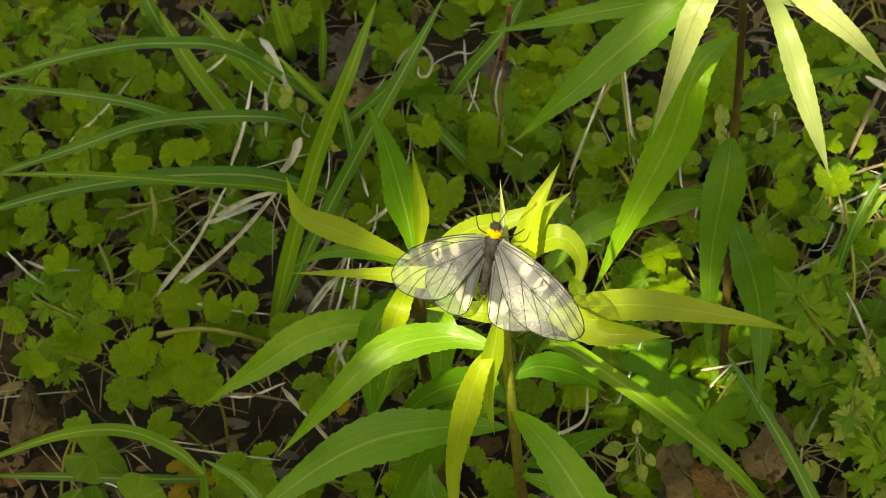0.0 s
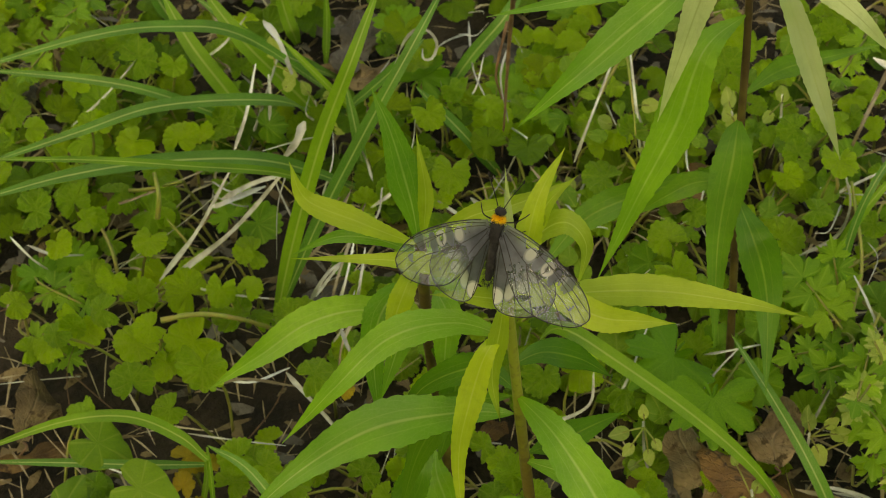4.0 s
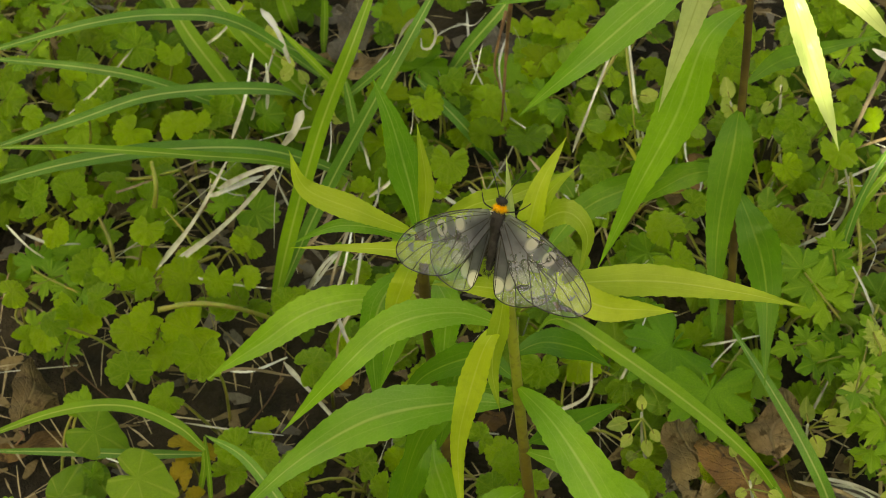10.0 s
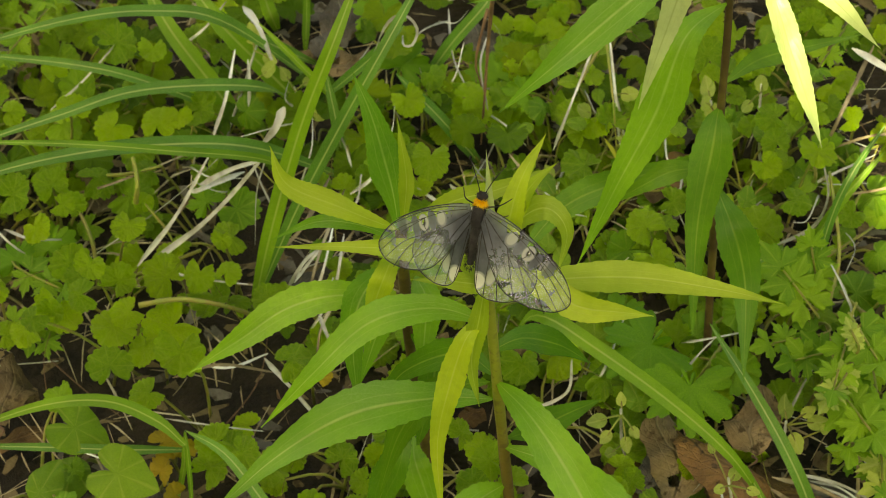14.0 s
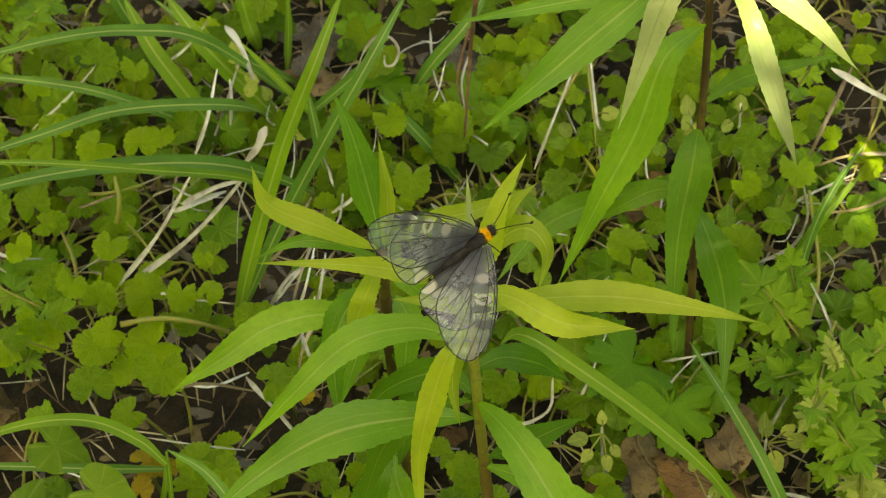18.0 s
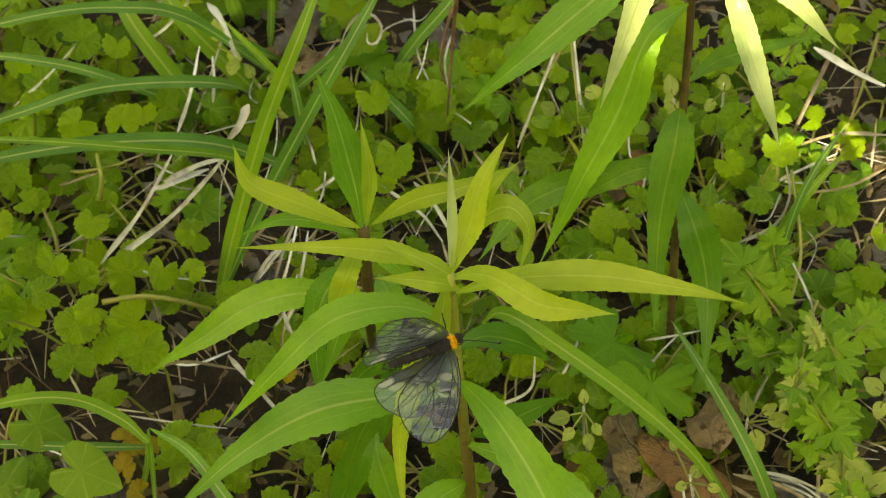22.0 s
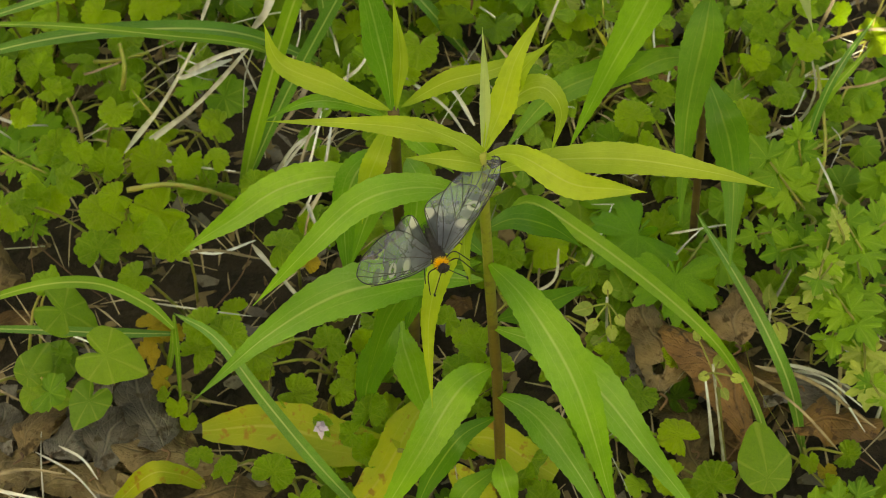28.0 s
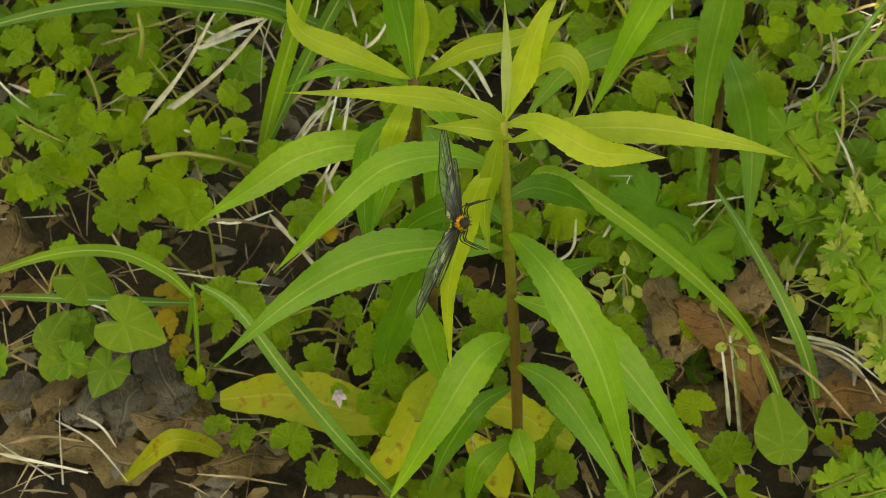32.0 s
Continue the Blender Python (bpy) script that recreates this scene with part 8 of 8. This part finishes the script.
def butterfly():
    rng = random.Random(3)
    ob = thing("butterfly", (0, 0, 0), "pale half-transparent butterfly with black veins and orange collar", "butterfly")
    thorax = ball(bmesh.new(), (0, 0.0005, -0.0004), (0.0020, 0.0036, 0.0020), 0.15)
    part("thorax", fur(thorax, (0, 0.0005, -0.0004), (0.0020, 0.0036, 0.0020), 240, 0.0014, rng), M_BLACK, ob, "black furry thorax")
    collar = ball(bmesh.new(), (0, 0.0040, -0.0002), (0.0015, 0.0007, 0.0014), 0.15)
    part("collar", fur(collar, (0, 0.0040, -0.0002), (0.0016, 0.0010, 0.0015), 260, 0.0009, rng, 0.5), M_ORANGE, ob, "orange-yellow hairy collar")
    belly = tube([(0, -0.002, -0.0005), (0, -0.006, -0.0012), (0, -0.0100, -0.0022), (0, -0.0130, -0.0032)], (0, 0, 0), 0.0013, 0.0009, 18, 10, None, 0.05)
    for s in (0.25, 0.5, 0.75, 0.95):
        fur(belly, (0, -0.002 - 0.0110 * s, -0.0005 - 0.0026 * s), (0.0013, 0.0020, 0.0012), 90, 0.0012, rng, 0.9)
    part("abdomen", belly, M_GREYFUR, ob, "dark grey hairy abdomen")
    head = ball(bmesh.new(), (0, 0.0059, -0.0002), (0.0014, 0.0013, 0.0013), 0.1)
    part("head", fur(head, (0, 0.0059, -0.0002), (0.0014, 0.0013, 0.0013), 80, 0.0007, rng, -0.3), M_BLACK, ob, "black hairy head")
    for sg in (-1, 1):
        part("eye", ball(bmesh.new(), (sg * 0.0011, 0.0060, -0.0004), (0.0005, 0.0006, 0.0007)), M_VEIN, ob)
        an = tube([(sg * 0.0005, 0.0064, 0), (sg * 0.0022, 0.0105, 0.0012), (sg * 0.0046, 0.0150, 0.0018)], (0, 0, 0), 0.00013, 0.00013, 12, 5)
        part("antenna", ball(an, (sg * 0.0047, 0.0153, 0.0018), (0.0003, 0.0006, 0.0003), 0, 8), M_BLACK, ob)
        for k, (fy, ky) in enumerate(((0.003, 0.0050), (0.001, 0.001), (-0.001, -0.005))):
            part("leg", tube([(sg * 0.0012, fy, -0.0018), (sg * 0.0042, (fy + ky) / 2, -0.0012), (sg * 0.0058, ky, -0.0046), (sg * 0.0066, ky * 1.15, -0.0068)], (0, 0, 0), 0.0002, 0.00012, 10, 5), M_BLACK, ob)
    wings = {}
    for side, sg in (("l", -1), ("r", 1)):
        wings["h" + side] = wing("hindwing", HIND, sg, M_HIND, HIND_VEINS, ob, "rounded grey-white hindwing with a black inner edge")
        wings["f" + side] = wing("forewing", FORE, sg, M_FORE, FORE_VEINS, ob, "long rounded half-clear forewing with grey bars")
    return ob, wings


fly, wings = butterfly()


def nod(foot, x, y, z):
    """The pose of a leaf that nods about its foot in the wind, by a rotation vector in degrees."""
    v = Vector((x, y, z))
    return Matrix.Translation(foot) @ Matrix.Rotation(radians(v.length), 4, v if v.length else Vector((0, 0, 1))) @ Matrix.Translation(-foot)


def motions():
    foot = Vector((-0.0009, 0.0000, 0.2047)) - nodding_leaf_a.parent.location
    walk(nodding_leaf_a, [(0.0, nod(foot, -0.05, -0.43, -0.06)), (0.5, nod(foot, 0.18, -0.45, 0.68)), (1.0, nod(foot, -0.06, 0.53, -0.32)), (1.5, nod(foot, -0.03, 0.16, -0.12)), (2.0, nod(foot, 0.02, 0.25, -0.00)), (2.5, nod(foot, 0.36, -1.40, 1.50)), (3.0, nod(foot, 0.36, -1.36, 1.50)), (3.5, nod(foot, -0.01, -0.05, -0.02)), (5.5, nod(foot, -0.07, 0.25, -0.29)), (6.0, nod(foot, 0.24, -1.45, 1.11)), (6.5, nod(foot, 0.03, 0.02, 0.09)), (7.0, nod(foot, 0.04, -0.16, 0.18)), (7.5, nod(foot, 0.05, -0.26, 0.22)), (8.0, nod(foot, -0.00, 0.17, -0.04)), (8.5, nod(foot, -0.31, 1.05, -1.26)), (9.0, nod(foot, 0.03, -0.18, 0.15)), (9.5, nod(foot, 0.01, 0.18, -0.02)), (10.0, nod(foot, 0.08, -0.32, 0.34)), (10.5, nod(foot, -0.17, 0.71, -0.73)), (11.0, nod(foot, -0.29, 0.79, -1.11)), (11.5, nod(foot, 0.10, -0.32, 0.39)), (12.0, nod(foot, 0.15, -0.55, 0.61)), (12.5, nod(foot, -0.25, 1.11, -1.09)), (13.0, nod(foot, -0.30, 1.57, -1.34)), (13.5, nod(foot, -0.35, 1.69, -1.54)), (15.5, nod(foot, -0.06, 0.04, -0.21)), (16.0, nod(foot, 0.32, -1.77, 1.45)), (16.5, nod(foot, -0.21, 0.37, -0.76)), (17.0, nod(foot, 0.01, 0.13, -0.01)), (17.5, nod(foot, 0.02, -0.08, 0.09)), (18.0, nod(foot, 0.00, 0.05, -0.00)), (18.5, nod(foot, -0.08, 0.41, -0.36)), (19.0, nod(foot, -0.08, 0.41, -0.36)), (19.5, nod(foot, 0.38, -1.11, 1.50)), (20.0, nod(foot, -0.17, 0.83, -0.76)), (20.5, nod(foot, -0.22, 0.22, -0.74)), (21.0, nod(foot, -0.14, 0.29, -0.51)), (21.5, nod(foot, -0.31, 1.06, -1.25)), (22.0, nod(foot, -0.37, 1.34, -1.52)), (22.5, nod(foot, -0.29, 0.87, -1.13)), (23.0, nod(foot, -0.19, 0.47, -0.71)), (23.5, nod(foot, 0.12, -0.64, 0.53)), (24.0, nod(foot, 0.22, -0.88, 0.93)), (24.5, nod(foot, 0.11, -0.01, 0.36)), (25.0, nod(foot, 0.15, -0.40, 0.59)), (25.5, nod(foot, 0.10, -0.24, 0.36)), (26.0, nod(foot, 0.41, -1.06, 1.56)), (26.5, nod(foot, 0.37, -1.17, 1.48)), (28.5, nod(foot, -0.22, 0.70, -0.86)), (29.0, nod(foot, -0.02, 0.01, -0.08)), (29.5, nod(foot, 0.11, -0.19, 0.41)), (30.0, nod(foot, -0.08, 0.52, -0.39)), (30.5, nod(foot, -0.01, 0.18, -0.08)), (31.0, nod(foot, 0.01, -0.15, 0.08)), (31.5, nod(foot, 0.15, -0.60, 0.63)), (32.0, nod(foot, 0.10, -0.35, 0.42))])
    foot = Vector((-0.0019, 0.0000, 0.2039)) - nodding_leaf_b.parent.location
    walk(nodding_leaf_b, [(0.0, nod(foot, -0.00, -0.00, 0.00)), (5.5, nod(foot, 0.01, -0.03, -0.07)), (6.0, nod(foot, -0.25, -0.21, 0.27)), (6.5, nod(foot, 0.19, 0.07, -0.34)), (7.0, nod(foot, -0.30, -0.21, 0.38)), (7.5, nod(foot, 0.08, -0.01, -0.20)), (8.0, nod(foot, -0.00, -0.04, -0.05)), (8.5, nod(foot, -0.54, -0.36, 0.70)), (9.0, nod(foot, 0.21, 0.03, -0.44)), (9.5, nod(foot, 0.07, 0.08, -0.03)), (10.0, nod(foot, 0.05, 0.04, -0.06)), (10.5, nod(foot, -0.77, -0.44, 1.12)), (11.0, nod(foot, -0.50, -0.34, 0.65)), (11.5, nod(foot, 0.19, 0.14, -0.23)), (12.0, nod(foot, 0.15, 0.03, -0.30)), (12.5, nod(foot, -0.48, -0.35, 0.59)), (13.0, nod(foot, -0.78, -0.46, 1.11)), (13.5, nod(foot, -0.65, -0.46, 0.81)), (15.5, nod(foot, -0.14, 0.05, 0.39)), (16.0, nod(foot, -0.45, -0.21, 0.73)), (16.5, nod(foot, -0.18, -0.00, 0.42)), (17.0, nod(foot, 0.24, 0.18, -0.29)), (17.5, nod(foot, 0.30, 0.20, -0.40)), (18.0, nod(foot, 0.01, 0.08, 0.10)), (18.5, nod(foot, -0.78, -0.43, 1.16)), (19.0, nod(foot, -0.48, -0.32, 0.63)), (19.5, nod(foot, 0.45, 0.21, -0.72)), (20.0, nod(foot, -0.77, -0.38, 1.21)), (20.5, nod(foot, -0.12, 0.06, 0.36)), (21.0, nod(foot, -0.77, -0.27, 1.37)), (21.5, nod(foot, -0.72, -0.35, 1.13)), (22.0, nod(foot, -0.78, -0.36, 1.24)), (22.5, nod(foot, -0.01, -0.00, 0.01)), (23.0, nod(foot, 0.07, 0.00, -0.15)), (23.5, nod(foot, 0.25, 0.15, -0.34)), (24.0, nod(foot, 0.61, 0.34, -0.90)), (24.5, nod(foot, 0.22, 0.13, -0.31)), (25.0, nod(foot, 0.35, 0.08, -0.71)), (25.5, nod(foot, 0.57, 0.17, -1.07)), (26.0, nod(foot, 0.57, 0.35, -0.78)), (26.5, nod(foot, 0.65, 0.28, -1.08)), (28.5, nod(foot, 0.01, -0.09, -0.15)), (29.0, nod(foot, 0.06, -0.03, -0.19)), (29.5, nod(foot, 0.09, 0.03, -0.17)), (30.0, nod(foot, 0.17, 0.12, -0.21)), (30.5, nod(foot, -0.03, -0.01, 0.06)), (31.0, nod(foot, -0.07, -0.03, 0.12)), (31.5, nod(foot, -0.01, 0.03, 0.06)), (32.0, nod(foot, -0.22, 0.05, 0.59))])
    foot = Vector((0.0793, 0.1073, 0.2270)) - nodding_leaf_c.parent.location
    walk(nodding_leaf_c, [(0.0, nod(foot, -0.11, 0.06, -0.28)), (0.5, nod(foot, -0.15, -0.12, 0.33)), (1.0, nod(foot, -0.14, -0.00, -0.09)), (1.5, nod(foot, -0.07, 0.06, -0.26)), (2.0, nod(foot, 0.11, -0.01, 0.11)), (2.5, nod(foot, 0.05, 0.13, -0.43)), (3.0, nod(foot, 0.13, -0.01, 0.14)), (3.5, nod(foot, 0.22, -0.08, 0.45)), (5.5, nod(foot, 0.01, -0.02, 0.07)), (6.0, nod(foot, 0.05, 0.18, -0.60)), (6.5, nod(foot, -0.24, -0.02, -0.11)), (7.0, nod(foot, -0.28, 0.02, -0.27)), (7.5, nod(foot, -0.12, -0.07, 0.15)), (8.0, nod(foot, -0.39, -0.14, 0.21)), (8.5, nod(foot, -0.33, -0.09, 0.07)), (9.0, nod(foot, 0.08, 0.07, -0.20)), (9.5, nod(foot, -0.01, 0.22, -0.78)), (10.0, nod(foot, 0.03, 0.07, -0.21)), (10.5, nod(foot, -0.07, -0.02, 0.03)), (11.0, nod(foot, 0.10, 0.01, 0.05)), (11.5, nod(foot, 0.14, 0.01, 0.07)), (12.0, nod(foot, 0.06, -0.11, 0.42)), (12.5, nod(foot, 0.01, -0.13, 0.45)), (13.0, nod(foot, -0.09, -0.12, 0.34)), (13.5, nod(foot, -0.08, -0.29, 0.98)), (15.5, nod(foot, -0.20, 0.08, -0.42)), (16.0, nod(foot, -0.25, 0.02, -0.27)), (16.5, nod(foot, -0.18, 0.10, -0.47)), (17.0, nod(foot, -0.03, -0.11, 0.37)), (17.5, nod(foot, -0.06, -0.06, 0.19)), (18.0, nod(foot, -0.03, -0.05, 0.15)), (18.5, nod(foot, -0.07, -0.13, 0.41)), (19.0, nod(foot, 0.02, 0.03, -0.11)), (19.5, nod(foot, -0.05, -0.15, 0.48)), (20.0, nod(foot, -0.04, -0.08, 0.27)), (20.5, nod(foot, -0.10, -0.03, 0.05)), (21.0, nod(foot, 0.00, 0.01, -0.04)), (21.5, nod(foot, 0.01, -0.03, 0.10)), (22.0, nod(foot, -0.03, -0.08, 0.25)), (22.5, nod(foot, 0.17, 0.00, 0.12)), (23.0, nod(foot, 0.16, -0.07, 0.37)), (23.5, nod(foot, 0.18, -0.02, 0.20)), (24.0, nod(foot, 0.27, 0.11, -0.18)), (24.5, nod(foot, 0.34, 0.16, -0.31)), (25.0, nod(foot, 0.51, 0.28, -0.60)), (25.5, nod(foot, 0.49, 0.37, -0.97)), (26.0, nod(foot, 0.48, 0.48, -1.33)), (26.5, nod(foot, 0.48, 0.40, -1.08)), (28.5, nod(foot, -0.06, -0.15, 0.47)), (29.0, nod(foot, -0.11, -0.11, 0.32)), (29.5, nod(foot, 0.00, -0.04, 0.16)), (30.0, nod(foot, -0.00, 0.01, -0.02)), (30.5, nod(foot, 0.03, 0.00, 0.00)), (31.0, nod(foot, -0.04, 0.01, -0.07)), (31.5, nod(foot, 0.03, 0.05, -0.17)), (32.0, nod(foot, 0.09, 0.17, -0.52))])
    # the two added screens slide off their sunbeams at set times
    walk(bough, [(t, Matrix.Translation(swing * k)) for t, k in ((0.0, 0.8), (1.6, 0.75), (3.0, 0.37), (4.2, 0.05), (6.0, 0.0), (12.0, 0.0), (13.2, 0.2), (14.2, 0.2), (15.4, 0.0), (16.2, 0.0), (16.8, -0.05), (18.4, -0.05), (19.5, 0.0), (21.2, 0.0), (22.5, -0.02), (32.0, -0.02))])
    walk(spray, [(t, Matrix.Translation(Vector((0.4, -0.1, 0.0)) * k)) for t, k in ((0.0, 0.35), (1.0, 0.5), (2.0, 0.5), (3.2, 0.0), (19.6, 0.0), (20.2, 0.06), (20.8, 0.6), (22.6, 0.6), (23.8, 0.1), (24.6, 0.0), (32.0, 0.0))])
    walk(fly, [(t, m) for t, m, *_ in BUTTERFLY])
    for key, ob in wings.items():
        sg, fore = (-1 if key[1] == "l" else 1), key[0] == "f"
        rows = []
        for t, _, left, right, sweep in BUTTERFLY:
            flap = left if sg < 0 else right
            turn = (sweep + 7) if fore else (sweep + 12) * 0.55
            rows.append((t, pose(sg * 0.0018, 0.0018 if fore else -0.0005, 0.0008 if fore else -0.0007, 0, -sg * (flap - (0 if fore else 4)), 0) @ pose(0, 0, 0, 0, 0, sg * turn)))
        walk(ob, rows)


motions()
